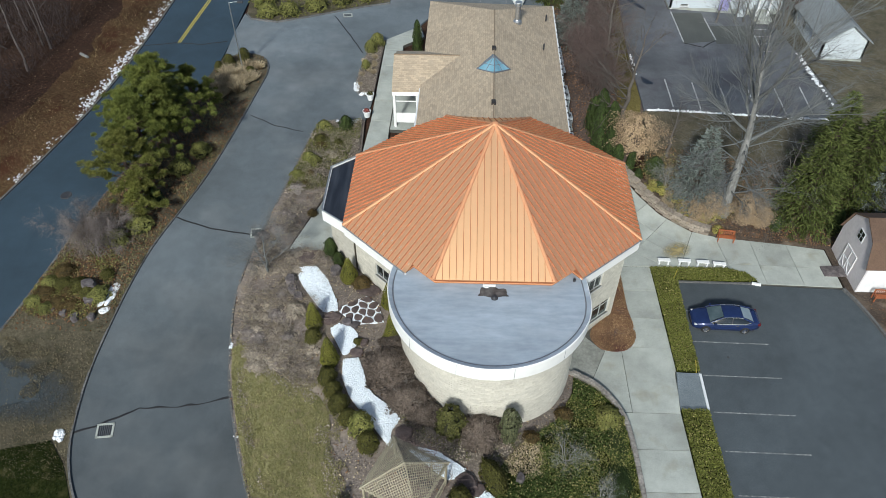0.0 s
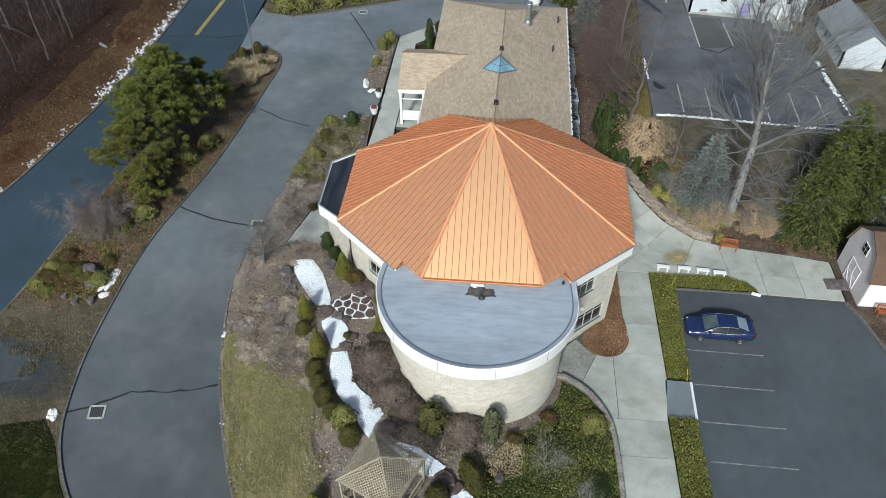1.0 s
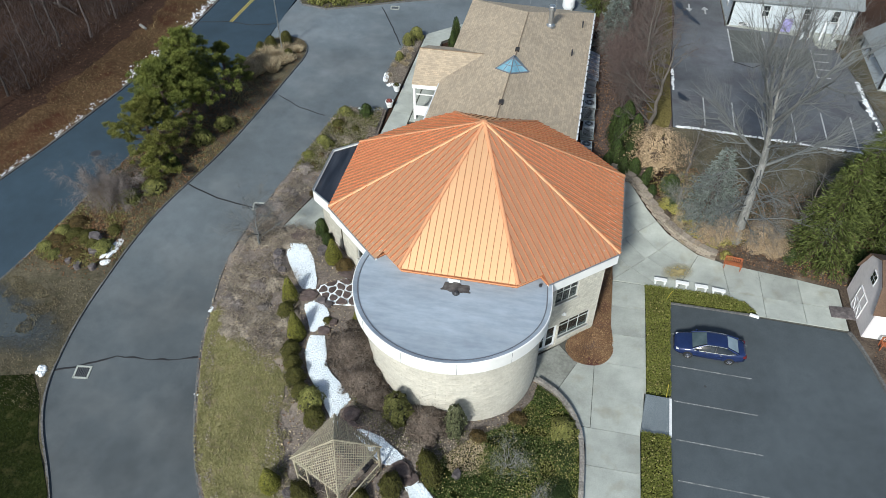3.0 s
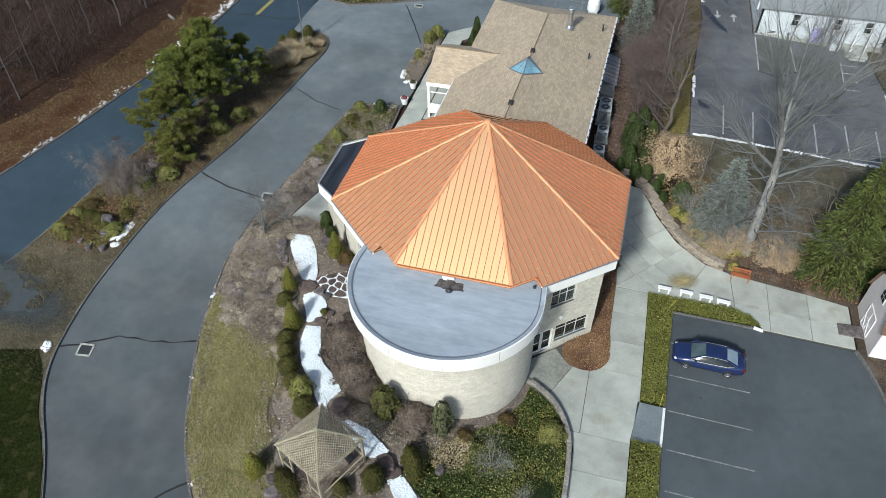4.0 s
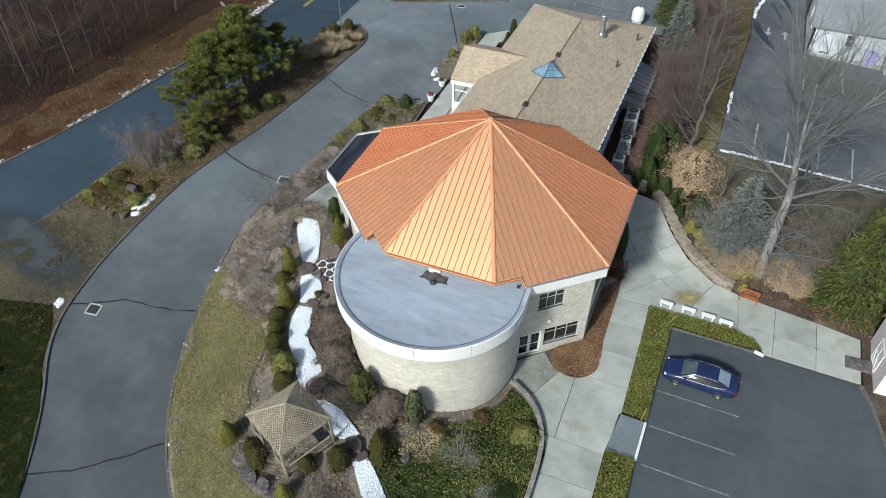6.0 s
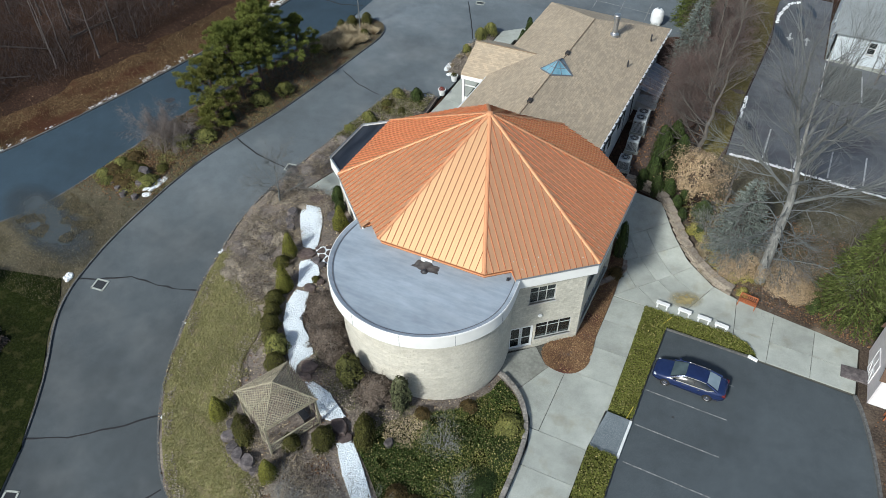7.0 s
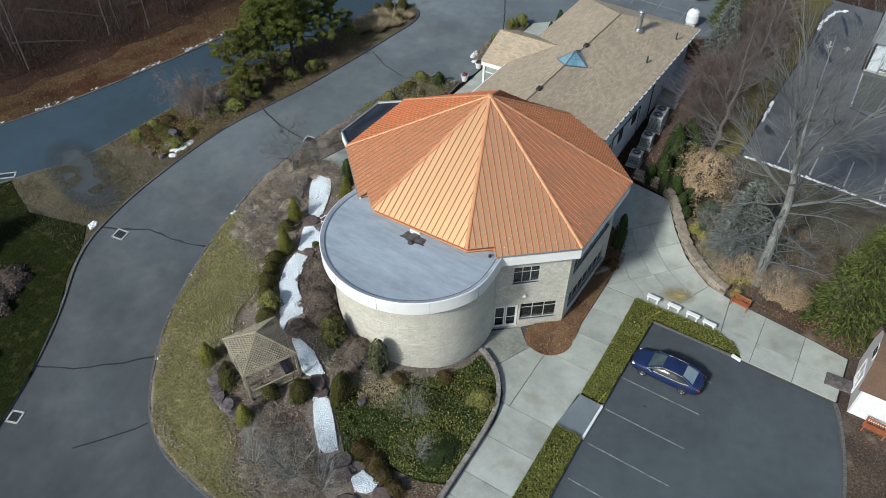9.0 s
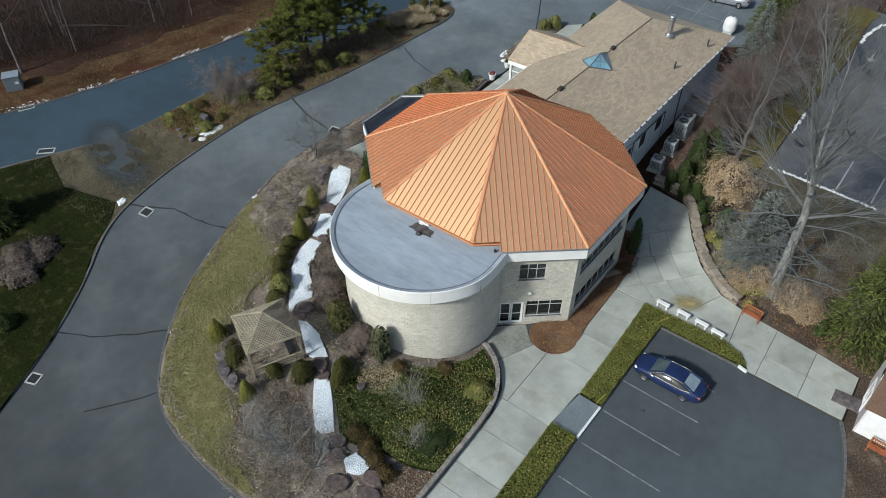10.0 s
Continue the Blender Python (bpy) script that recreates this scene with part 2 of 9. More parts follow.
M_REDTWIG = surf("purple_brown_twigs", [(0.1, 0.068, 0.06), (0.155, 0.115, 0.103)], 5, 0.95, 0.2, vary=0.2)
M_MAUVETWIG = surf("mauve_grey_twigs", [(0.16, 0.132, 0.12), (0.24, 0.205, 0.19)], 5, 0.95, 0.2, vary=0.1)
M_WOODBARK = surf("dark_woodland_bark", [(0.058, 0.048, 0.045), (0.103, 0.088, 0.083), (0.172, 0.15, 0.142)], 7, 0.95, 0.5, 0.25, 0.5, stretch=(1, 1, 0.3), vary=0.45)
M_WOODTWIG = surf("dark_woodland_twigs", [(0.055, 0.041, 0.039), (0.098, 0.075, 0.07)], 5, 0.95, 0.2, vary=0.3)
M_GREYBARK = surf("pale_grey_bark", [(0.15, 0.15, 0.142), (0.225, 0.225, 0.215), (0.31, 0.31, 0.3)], 7, 0.95, 0.5, 0.2, 0.7, stretch=(1, 1, 0.35))
M_PINEBARK = surf("pine_bark", [(0.06, 0.042, 0.034), (0.11, 0.08, 0.066)], 7, 0.95, 0.6)


def leaf_mat(name, a, b, rough=0.75, vary=0.12, islands=0.4):
    return surf(name, [a, b], 1.5, rough, 0.0, 0.25, 0.6, vary=vary, islands=islands, spec=0.15)


M_PINE = leaf_mat("pine_needles", (0.09, 0.11, 0.026), (0.172, 0.188, 0.046))
M_PINEGOLD = leaf_mat("yellowish_pine_needles", (0.12, 0.13, 0.03), (0.2, 0.2, 0.055))
M_SPRUCE = leaf_mat("green_conifer_needles", (0.057, 0.074, 0.021), (0.108, 0.128, 0.037))
M_BLUE = leaf_mat("blue_spruce_needles", (0.12, 0.14, 0.127), (0.2, 0.225, 0.207))
M_SHRUB = leaf_mat("dwarf_conifer_foliage", (0.105, 0.108, 0.02), (0.18, 0.172, 0.038))
M_HEDGE = leaf_mat("dark_hedge_foliage", (0.046, 0.046, 0.012), (0.084, 0.079, 0.022))
M_BOX = leaf_mat("evergreen_leaves", (0.024, 0.04, 0.012), (0.054, 0.074, 0.021))
M_OLIVE = leaf_mat("olive_shrub_leaves", (0.105, 0.11, 0.032), (0.18, 0.175, 0.055))
M_IVY = leaf_mat("ivy_leaves", (0.041, 0.067, 0.015), (0.083, 0.111, 0.03), islands=0.45)
M_IVYOLIVE = leaf_mat("olive_ivy_leaves", (0.11, 0.122, 0.026), (0.19, 0.195, 0.055), islands=0.4)
M_STRIPLEAF = leaf_mat("yellow_green_strip_leaves", (0.1, 0.115, 0.022), (0.185, 0.195, 0.045), islands=0.4)
M_IVYPALE = leaf_mat("yellowed_leaves", (0.24, 0.22, 0.085), (0.36, 0.31, 0.14))
M_TAN = leaf_mat("tan_oak_leaves", (0.33, 0.235, 0.145), (0.48, 0.36, 0.23))
M_STRAWLEAF = leaf_mat("straw_blades", (0.33, 0.26, 0.165), (0.48, 0.4, 0.275))
M_RUST = leaf_mat("rust_leaves", (0.13, 0.066, 0.034), (0.22, 0.125, 0.066))
M_GOLD = leaf_mat("golden_shrub_leaves", (0.24, 0.22, 0.055), (0.36, 0.32, 0.1))
# near black: the shade between the leaves, put into the filler's colour
M_CORE = surf("shaded_shrub_core", [(0.012, 0.014, 0.006), (0.028, 0.03, 0.012)], 6, 0.95, 0.4)

# ---- terrain and mesh tools ----
from mathutils.geometry import delaunay_2d_cdt

HILLS = np.array([(12, 12, 0), (30, 10, 0), (48, 25, 0), (34, 38, 0.05), (18, 33, 0), (20, 41, 0.1), (13, 30, 0), (9.5, 30.5, 0), (-13.7, 9.8, 0.1), (-7.6, 16.9, 1.2), (-13, 26.3, 2.2), (-13.5, 31, 2.7), (-20.4, 24.3, 2.0), (-22.2, 34, 3.5), (-30, 42, 4.3), (-40, 42, 3.4), (-9.3, 54.4, 4.4), (-20, 63.5, 5.2), (-7.5, 70, 5.0), (-32, 63, 4.8), (-6.5, 33, 3.4), (-2, 23.6, 2.3), (3, 20.5, 1.3), (8, 22, 0.7), (16.9, 49.5, 1.3), (24, 47, 1.1), (20, 59, 3.0), (20, 69, 3.3), (40, 61, 1.8), (0, 8, 0.3), (-60, 60, 5.5), (45, 45, 0.6)], float)


def swell(r):
    return np.sqrt(r * r + 25.0)


WEIGHTS = np.linalg.solve(swell(np.hypot(HILLS[:, None, 0] - HILLS[None, :, 0], HILLS[:, None, 1] - HILLS[None, :, 1])) - 0.15 * np.eye(len(HILLS)), HILLS[:, 2] - 2.2)


def ease(v, a, b):
    t = min(max((v - a) / (b - a), 0.0), 1.0)
    return t * t * (3 - 2 * t)


def g(x, y):
    """Height of the land: a slope that falls to the level car park."""
    x, y = min(max(x, -75), 60), min(max(y, 2), 85)
    h = 2.2 + float(swell(np.hypot(HILLS[:, 0] - x, HILLS[:, 1] - y)) @ WEIGHTS)
    return h * (1 - ease(x, 10.5, 13.5) * (1 - ease(y, 44, 52)))


def mesh_of(name, verts, faces, mat=None, smooth=False):
    me = bpy.data.meshes.new(name)
    me.from_pydata([tuple(v) for v in verts], [], [tuple(f) for f in faces])
    if mat:
        me.materials.append(mat)
    if smooth:
        me.polygons.foreach_set("use_smooth", [True] * len(me.polygons))
    me.update()
    return me


def part(name, data, mat, parent=None, label="", at=None):
    """One mesh object from a bmesh, a mesh or (verts, faces), under a thing or a part."""
    if isinstance(data, bmesh.types.BMesh):
        me = bpy.data.meshes.new(name)
        data.to_mesh(me)
        data.free()
        me.materials.append(mat)
    elif isinstance(data, tuple):
        me = mesh_of(name, data[0], data[1], mat)
    else:
        me = data
    ob = new(name, me)
    if parent:
        ob.parent = parent
    if at is not None:
        ob.matrix_basis = at
    if label:
        ob["label"] = label
    return ob


def thing(name, label, category, x=0.0, y=0.0, z=0.0, rz=0.0, group="", kind=""):
    ob = new(name)
    ob.empty_display_size = 0.2
    ob.matrix_basis = pose(x, y, z, 0, 0, rz)
    return tagged(ob, label, category, group, kind)


def box(bm, x0, y0, z0, x1, y1, z1, m=None, bevel=0.0):
    ret = bmesh.ops.create_cube(bm, size=1.0)
    vs = ret["verts"]
    for v in vs:
        v.co = Vector(((x0 + x1) / 2 + v.co.x * (x1 - x0), (y0 + y1) / 2 + v.co.y * (y1 - y0), (z0 + z1) / 2 + v.co.z * (z1 - z0)))
    if bevel:
        es = list({e for v in vs for e in v.link_edges})
        out = bmesh.ops.bevel(bm, geom=es, offset=bevel, segments=1, affect="EDGES")
        vs = [v for v in out["verts"]] if m is not None else vs
    if m is not None:
        for v in set(vs):
            v.co = m @ v.co
    return bm


def boxes(*specs, bevel=0.0):
    bm = bmesh.new()
    for s in specs:
        box(bm, *s, bevel=bevel)
    return bm


def tube(points, radii, sides=6, cap=True):
    """Verts and faces of a tapered tube along points."""
    vs, fs = [], []
    n = len(points)
    for i in range(n):
        p = Vector(points[i])
        d = (Vector(points[min(i + 1, n - 1)]) - Vector(points[max(i - 1, 0)])).normalized()
        a = d.orthogonal().normalized()
        b = d.cross(a)
        for k in range(sides):
            w = 2 * math.pi * k / sides
            vs.append(p + (a * math.cos(w) + b * math.sin(w)) * radii[i])
    for i in range(n - 1):
        for k in range(sides):
            k2 = (k + 1) % sides
            fs.append((i * sides + k, i * sides + k2, (i + 1) * sides + k2, (i + 1) * sides + k))
    if cap:
        fs.append(tuple(range(sides))[::-1])
        fs.append(tuple((n - 1) * sides + k for k in range(sides)))
    return vs, fs


def joined(*geos):
    vs, fs = [], []
    for v, f in geos:
        o = len(vs)
        vs.extend(v)
        fs.extend(tuple(i + o for i in q) for q in f)
    return vs, fs


def lathe(profile, n=24, cx=0.0, cy=0.0):
    vs, fs = [], []
    for r, z in profile:
        for k in range(n):
            a = 2 * math.pi * k / n
            vs.append((cx + r * math.cos(a), cy + r * math.sin(a), z))
    for i in range(len(profile) - 1):
        for k in range(n):
            k2 = (k + 1) % n
            fs.append((i * n + k, i * n + k2, (i + 1) * n + k2, (i + 1) * n + k))
    return vs, fs


def prism(outline, z0, z1):
    n = len(outline)
    vs = [(x, y, z0) for x, y in outline] + [(x, y, z1) for x, y in outline]
    fs = [tuple(range(n))[::-1], tuple(range(n, 2 * n))] + [(i, (i + 1) % n, n + (i + 1) % n, n + i) for i in range(n)]
    return vs, fs


def inside(p, poly):
    x, y = p
    c, j = False, len(poly) - 1
    for i in range(len(poly)):
        xi, yi = poly[i]
        xj, yj = poly[j]
        if (yi > y) != (yj > y) and x < (xj - xi) * (y - yi) / (yj - yi) + xi:
            c = not c
        j = i
    return c


def resample(line, step, closed=False):
    pts = list(line) + ([line[0]] if closed else [])
    out = []
    for a, b in zip(pts[:-1], pts[1:]):
        k = max(1, int(math.ceil(math.hypot(b[0] - a[0], b[1] - a[1]) / step)))
        out += [(a[0] + (b[0] - a[0]) * i / k, a[1] + (b[1] - a[1]) * i / k) for i in range(k)]
    if not closed:
        out.append(tuple(pts[-1]))
    return out


def rounded(line, closed=False, times=2):
    """Corner cutting: turns a coarse outline into a flowing one."""
    pts = list(line)
    for _ in range(times):
        src = pts + ([pts[0]] if closed else [])
        out = [] if closed else [pts[0]]
        for a, b in zip(src[:-1], src[1:]):
            out.append((a[0] * 0.75 + b[0] * 0.25, a[1] * 0.75 + b[1] * 0.25))
            out.append((a[0] * 0.25 + b[0] * 0.75, a[1] * 0.25 + b[1] * 0.75))
        if not closed:
            out.append(pts[-1])
        pts = out
    return pts


def drape(outline, off, step=2.0, skirt=0.3, rough=0.0):
    """A sheet that follows the land inside an outline, with turned-down edges."""
    edge = resample(outline, step, True)
    xs, ys = [p[0] for p in edge], [p[1] for p in edge]
    pts = list(edge)
    x = min(xs) + step / 2
    while x < max(xs):
        y = min(ys) + step / 2
        while y < max(ys):
            if inside((x, y), outline):
                pts.append((x, y))
            y += step
        x += step
    n = len(edge)
    v2, _, faces, _, _, _ = delaunay_2d_cdt([Vector(p) for p in pts], [(i, (i + 1) % n) for i in range(n)], [], 1, 1e-5)
    vs = [(p.x, p.y, g(p.x, p.y) + off + (rough * (noise.noise((p.x * 0.9, p.y * 0.9, 3.1)) if rough else 0.0))) for p in v2]
    fs = [tuple(f) for f in faces]
    fixed = []
    for f in fs:
        a, b, c = (vs[f[0]], vs[f[1]], vs[f[2]])
        up = (b[0] - a[0]) * (c[1] - a[1]) - (b[1] - a[1]) * (c[0] - a[0])
        fixed.append(f if up > 0 else f[::-1])
    if skirt:
        o = len(vs)
        vs += [(x, y, g(x, y) + off - skirt) for x, y in edge]
        fixed += [(i, (i + 1) % n, o + (i + 1) % n, o + i) for i in range(n)]
    return vs, fixed


def sheet(name, outline, off, mat, label, category, step=2.0, skirt=0.3, rough=0.0):
    v, f = drape(outline, off, step, skirt, rough)
    return tagged(new(name, mesh_of(name, v, f, mat)), label, category, kind="structure")


def ribbon(line, w, z0, z1, step=1.0, closed=False):
    """A bar of width w along a line on the land, from z0 to z1 above it."""
    pts = resample(line, step, closed)
    n = len(pts)
    vs, fs = [], []
    for i, (x, y) in enumerate(pts):
        a = pts[(i - 1) % n] if closed else pts[max(i - 1, 0)]
        b = pts[(i + 1) % n] if closed else pts[min(i + 1, n - 1)]
        d = math.hypot(b[0] - a[0], b[1] - a[1]) or 1.0
        nx, ny = -(b[1] - a[1]) / d * w / 2, (b[0] - a[0]) / d * w / 2
        h = g(x, y)
        vs += [(x - nx, y - ny, h + z0), (x + nx, y + ny, h + z0), (x + nx * 0.85, y + ny * 0.85, h + z1), (x - nx * 0.85, y - ny * 0.85, h + z1)]
    last = n if closed else n - 1
    for i in range(last):
        a, b = i * 4, ((i + 1) % n) * 4
        fs += [(a + k, a + (k + 1) % 4, b + (k + 1) % 4, b + k) for k in range(4)]
    if not closed:
        fs += [(3, 2, 1, 0), tuple((n - 1) * 4 + k for k in range(4))]
    return vs, fs


def cards(points, size, normals=None, long=1.0, spread=1.0, seed=1):
    """Many small leaf-shaped quads at points; normals give the side they face, roughly."""
    rng = np.random.default_rng(seed)
    p = np.asarray(points, float)
    n = len(p)
    nd = rng.normal(size=(n, 3)) * spread
    if normals is not None:
        nd = nd * 0.6 + np.asarray(normals, float)
    nd /= np.linalg.norm(nd, axis=1, keepdims=True) + 1e-9
    t = rng.normal(size=(n, 3))
    t -= nd * (t * nd).sum(1, keepdims=True)
    t /= np.linalg.norm(t, axis=1, keepdims=True) + 1e-9
    b = np.cross(nd, t)
    s = (np.asarray(size) * rng.uniform(0.6, 1.35, n))[:, None]
    t, b = t * s * long, b * s * 0.5
    v = np.stack([p - t * 0.5, p + b, p + t * 0.5, p - b], 1).reshape(-1, 3)
    f = np.arange(4 * n).reshape(n, 4)
    return v, f


def blades(points, dirs, size, width, seed=1):
    """Needles or blades: thin quads that start at points and run along dirs."""
    rng = np.random.default_rng(seed)
    p, d = np.asarray(points, float), np.asarray(dirs, float)
    n = len(p)
    side = np.cross(d, rng.normal(size=(n, 3)))
    side /= np.linalg.norm(side, axis=1, keepdims=True) + 1e-9
    s = (np.asarray(size) * rng.uniform(0.7, 1.3, n))[:, None]
    w = width * 0.5
    v = np.stack([p - side * w, p + side * w, p + d * s + side * w * 0.4, p + d * s - side * w * 0.4], 1).reshape(-1, 3)
    return v, np.arange(4 * n).reshape(n, 4)


def np_mesh(name, v, f, mat, smooth=False):
    me = bpy.data.meshes.new(name)
    n, k = len(f), f.shape[1]
    me.vertices.add(len(v))
    me.vertices.foreach_set("co", np.ascontiguousarray(v, np.float32).ravel())
    me.loops.add(n * k)
    me.loops.foreach_set("vertex_index", np.ascontiguousarray(f, np.int32).ravel())
    me.polygons.add(n)
    me.polygons.foreach_set("loop_start", np.arange(0, n * k, k, dtype=np.int32))
    me.polygons.foreach_set("loop_total", np.full(n, k, np.int32))
    if smooth:
        me.polygons.foreach_set("use_smooth", [True] * n)
    me.materials.append(mat)
    me.update(calc_edges=True)
    me.validate()
    return me


def scatter(outline, n, seed, off=0.0, keep=None):
    """Random places inside an outline, on the land."""
    rng = np.random.default_rng(seed)
    xs, ys = [p[0] for p in outline], [p[1] for p in outline]
    out = []
    while len(out) < n:
        x, y = rng.uniform(min(xs), max(xs)), rng.uniform(min(ys), max(ys))
        if inside((x, y), outline) and (keep is None or keep(x, y)):
            out.append((x, y, g(x, y) + off))
    return np.array(out)

# ---- land, roads and paving ----
DRIVE_W = rounded([(-8.5, -8), (-13.4, 7), (-15.9, 12.8), (-18.3, 17), (-20.8, 20.2), (-21.9, 22.6), (-22.3, 25), (-22.5, 28), (-22.3, 31), (-21.9, 35), (-21.3, 38.7), (-20.2, 42.5), (-19.3, 46), (-18.6, 50.5), (-18.0, 55.5), (-17.6, 59.1), (-17.2, 62.3), (-18.0, 64.6), (-20.2, 65.5), (-22.2, 64.0)])
DRIVE_E = rounded([(-7.2, 55.2), (-9, 54.7), (-10.8, 54.6), (-11.5, 53.5), (-12.3, 48), (-12.9, 44.2), (-13.7, 39.4), (-14.1, 37), (-14.3, 34), (-13.9, 31), (-13.3, 27.6), (-12.4, 25), (-11.6, 22.8), (-10.4, 20), (-9, 17.7), (-7.3, 15.6), (-5.7, 14.1), (-3.4, 12.9), (-0.3, 12.4), (4.2, 12.2), (10, 12.6), (16.4, 12.4)])
ROAD_L = rounded([(-52, 4), (-47, 16), (-43.1, 24.5), (-41, 28.5), (-38.4, 34.2), (-36.5, 39.9), (-34.6, 45), (-33.4, 50), (-32.4, 55), (-31.8, 60.2), (-31.2, 67.7), (-30.8, 75), (-30.5, 112)])
ROAD_R = rounded([(-22.3, 112), (-22.5, 76), (-22.2, 64.0), (-23.2, 59), (-25.3, 50), (-27.2, 41), (-28.6, 33.5), (-30.2, 28.4), (-33, 24.3), (-35.6, 20.2), (-43, 4)])
TOPBED = [(-22.2, 76.5), (-21.9, 73.6), (-21.2, 72.6), (-18.3, 72), (-15.5, 73.2), (-9.7, 76.2), (-6.7, 77.6), (-6.2, 90), (-21.8, 100)]
NORTHBED = rounded([(-6.6, 69.0), (-7.5, 68.6), (-8.2, 65.9), (-8.6, 61.6), (-8.6, 60.0), (-8.2, 59.2), (-6.8, 58.9)], times=1)

nx = [-900, -500, -300, -200, -140, -110, -95] + [-84 + 3.5 * i for i in range(43)] + [75, 95, 130, 200, 300, 500, 900]
ny = [-600, -300, -150, -80, -40, -20] + [-10 + 3.5 * i for i in range(32)] + [110, 130, 160, 220, 300, 500, 900]
nx, ny = sorted(nx + [11.2, 11.9, 12.6, 13.3]), sorted(ny + [44.2, 47.1, 48.3, 50.6, 51.7])
gv = [(x, y, g(x, y) - 0.32) for y in ny for x in nx]
gf = [(j * len(nx) + i, j * len(nx) + i + 1, (j + 1) * len(nx) + i + 1, (j + 1) * len(nx) + i) for j in range(len(ny) - 1) for i in range(len(nx) - 1)]
tagged(new("ground", mesh_of("ground", gv, gf, M_LITTER, True)), "brown leaf-strewn land under bare winter woods", "ground", kind="structure")

sheet("road", ROAD_L + ROAD_R, -0.12, M_ROAD, "blue-grey worn asphalt street past the woods", "road", 2.5)
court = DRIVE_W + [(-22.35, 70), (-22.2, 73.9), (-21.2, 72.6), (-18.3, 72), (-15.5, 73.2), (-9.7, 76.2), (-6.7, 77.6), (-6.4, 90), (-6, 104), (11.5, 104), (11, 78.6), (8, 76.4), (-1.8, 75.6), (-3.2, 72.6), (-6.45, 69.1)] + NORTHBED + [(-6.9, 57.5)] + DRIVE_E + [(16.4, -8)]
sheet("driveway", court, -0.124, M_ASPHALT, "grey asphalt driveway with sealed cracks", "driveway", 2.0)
LOT = [(18.72, 39.95), (25.2, 39.75), (31.6, 39.5), (32.0, 38.6), (32.4, 37.3), (32.9, 35.2), (33.4, 32), (33.7, 28), (33.8, 20), (33.8, -8), (16.3, -8), (16.3, 12.3), (18.2, 12.3), (18.3, 28), (18.42, 31)]
sheet("parking_lot", LOT, -0.128, M_LOT, "dark asphalt car park with worn white bay lines", "car park", 2.0)
REAR = [(19.1, 59.6), (39.0, 60.6), (39.6, 62), (38.4, 72), (37.0, 80.6), (25.6, 81.0), (25.6, 96), (19.6, 96), (20.1, 82.4), (19.2, 68.9)]
sheet("rear_lot", REAR, -0.12, M_REARLOT, "dark worn asphalt lot edged with old snow", "car park", 2.0)

# newer asphalt and meltwater on the rear lot
M_PATCH = surf("patched_asphalt", [(0.07, 0.074, 0.07), (0.09, 0.095, 0.089), (0.11, 0.115, 0.107)], 22, 0.88, 0.2, 0.15, 0.3)
M_WET = surf("wet_asphalt", [(0.016, 0.018, 0.024), (0.028, 0.031, 0.04)], 6, 0.3, 0.1, 0.3, 0.5)
for outline in ([(25.94, 80.1), (29.44, 80.5), (29.5, 74.0), (25.84, 73.15)], [(29.56, 77.4), (34.3, 78.0), (34.4, 74.1), (29.58, 73.45)]):
    sheet("asphalt_patch", outline, -0.112, M_PATCH, "newer brown-grey asphalt beside the white house", "asphalt patch", 2.0, 0.02)
for outline in ([(20.02, 86.4), (20.83, 85.7), (21.34, 83.6), (23.18, 80.1), (22.1, 80.9), (20.9, 82.8), (20.09, 84.6)], [(21.42, 92.7), (22.37, 91.25), (23.26, 87.3), (22.94, 87.3), (22.2, 90.2)], [(22.6, 94.1), (23.53, 93.6), (24.24, 90.7), (23.94, 90.4), (23.36, 92.5)], [(19.72, 65.9), (20.34, 65.2), (21.1, 64.4), (19.83, 64.2)], [(37.69, 69.3), (38.27, 68.5), (38.15, 67.2), (37.64, 68.1)], [(38.08, 65.75), (38.85, 65.5), (38.7, 62.3), (38.07, 62.5)]):
    sheet("wet_patch", rounded(outline, True, 1), -0.108, M_WET, "dark meltwater stain on the asphalt", "wet patch", 1.5, 0.02)

# verges and lawns
sheet("grass_strip", rounded([(16.9, 57.0), (19.0, 58.6), (19.0, 68.9), (19.9, 82.4), (19.5, 92), (20.5, 96), (15.5, 96), (16.6, 82), (16.4, 69)], True, 1), -0.02, surf("ochre_grass", [(0.075, 0.062, 0.02), (0.135, 0.11, 0.038), (0.2, 0.165, 0.066)], 6, 0.95, 0.7, 0.35, 0.25, dist=0.04, spot=(0.5, 0.55, 0.72, (0.09, 0.06, 0.032)), spec=0.12), "ochre winter grass beside the rear lot", "grass strip", 2.0, rough=0.08)
VERGE = ROAD_L + [(-34.5, 112), (-36.0, 76), (-36.8, 66), (-38.2, 56), (-40.2, 48), (-42.2, 40), (-45, 33), (-49, 25), (-56, 8)]
VERGE = ROAD_L + [(x + 2.0 * noise.noise((x * 0.3, y * 0.3, 7.7)) + 0.8 * noise.noise((x * 1.1, y * 1.1, 2.2)), y) for x, y in resample(VERGE[len(ROAD_L):], 1.2)]
sheet("verge", VERGE, -0.03, M_VERGE, "rough brown grass verge with fallen leaves", "verge", 2.0, rough=0.12)
isl = [p for p in ROAD_R if p[1] < 63.0] + [(-20, -8), (-8.6, -8)] + [p for p in DRIVE_W[1:] if p[1] < 66]
sheet("island", isl, 0.0, M_STRAW, "planted island of dry straw grass between the roads", "island", 2.0, rough=0.1)
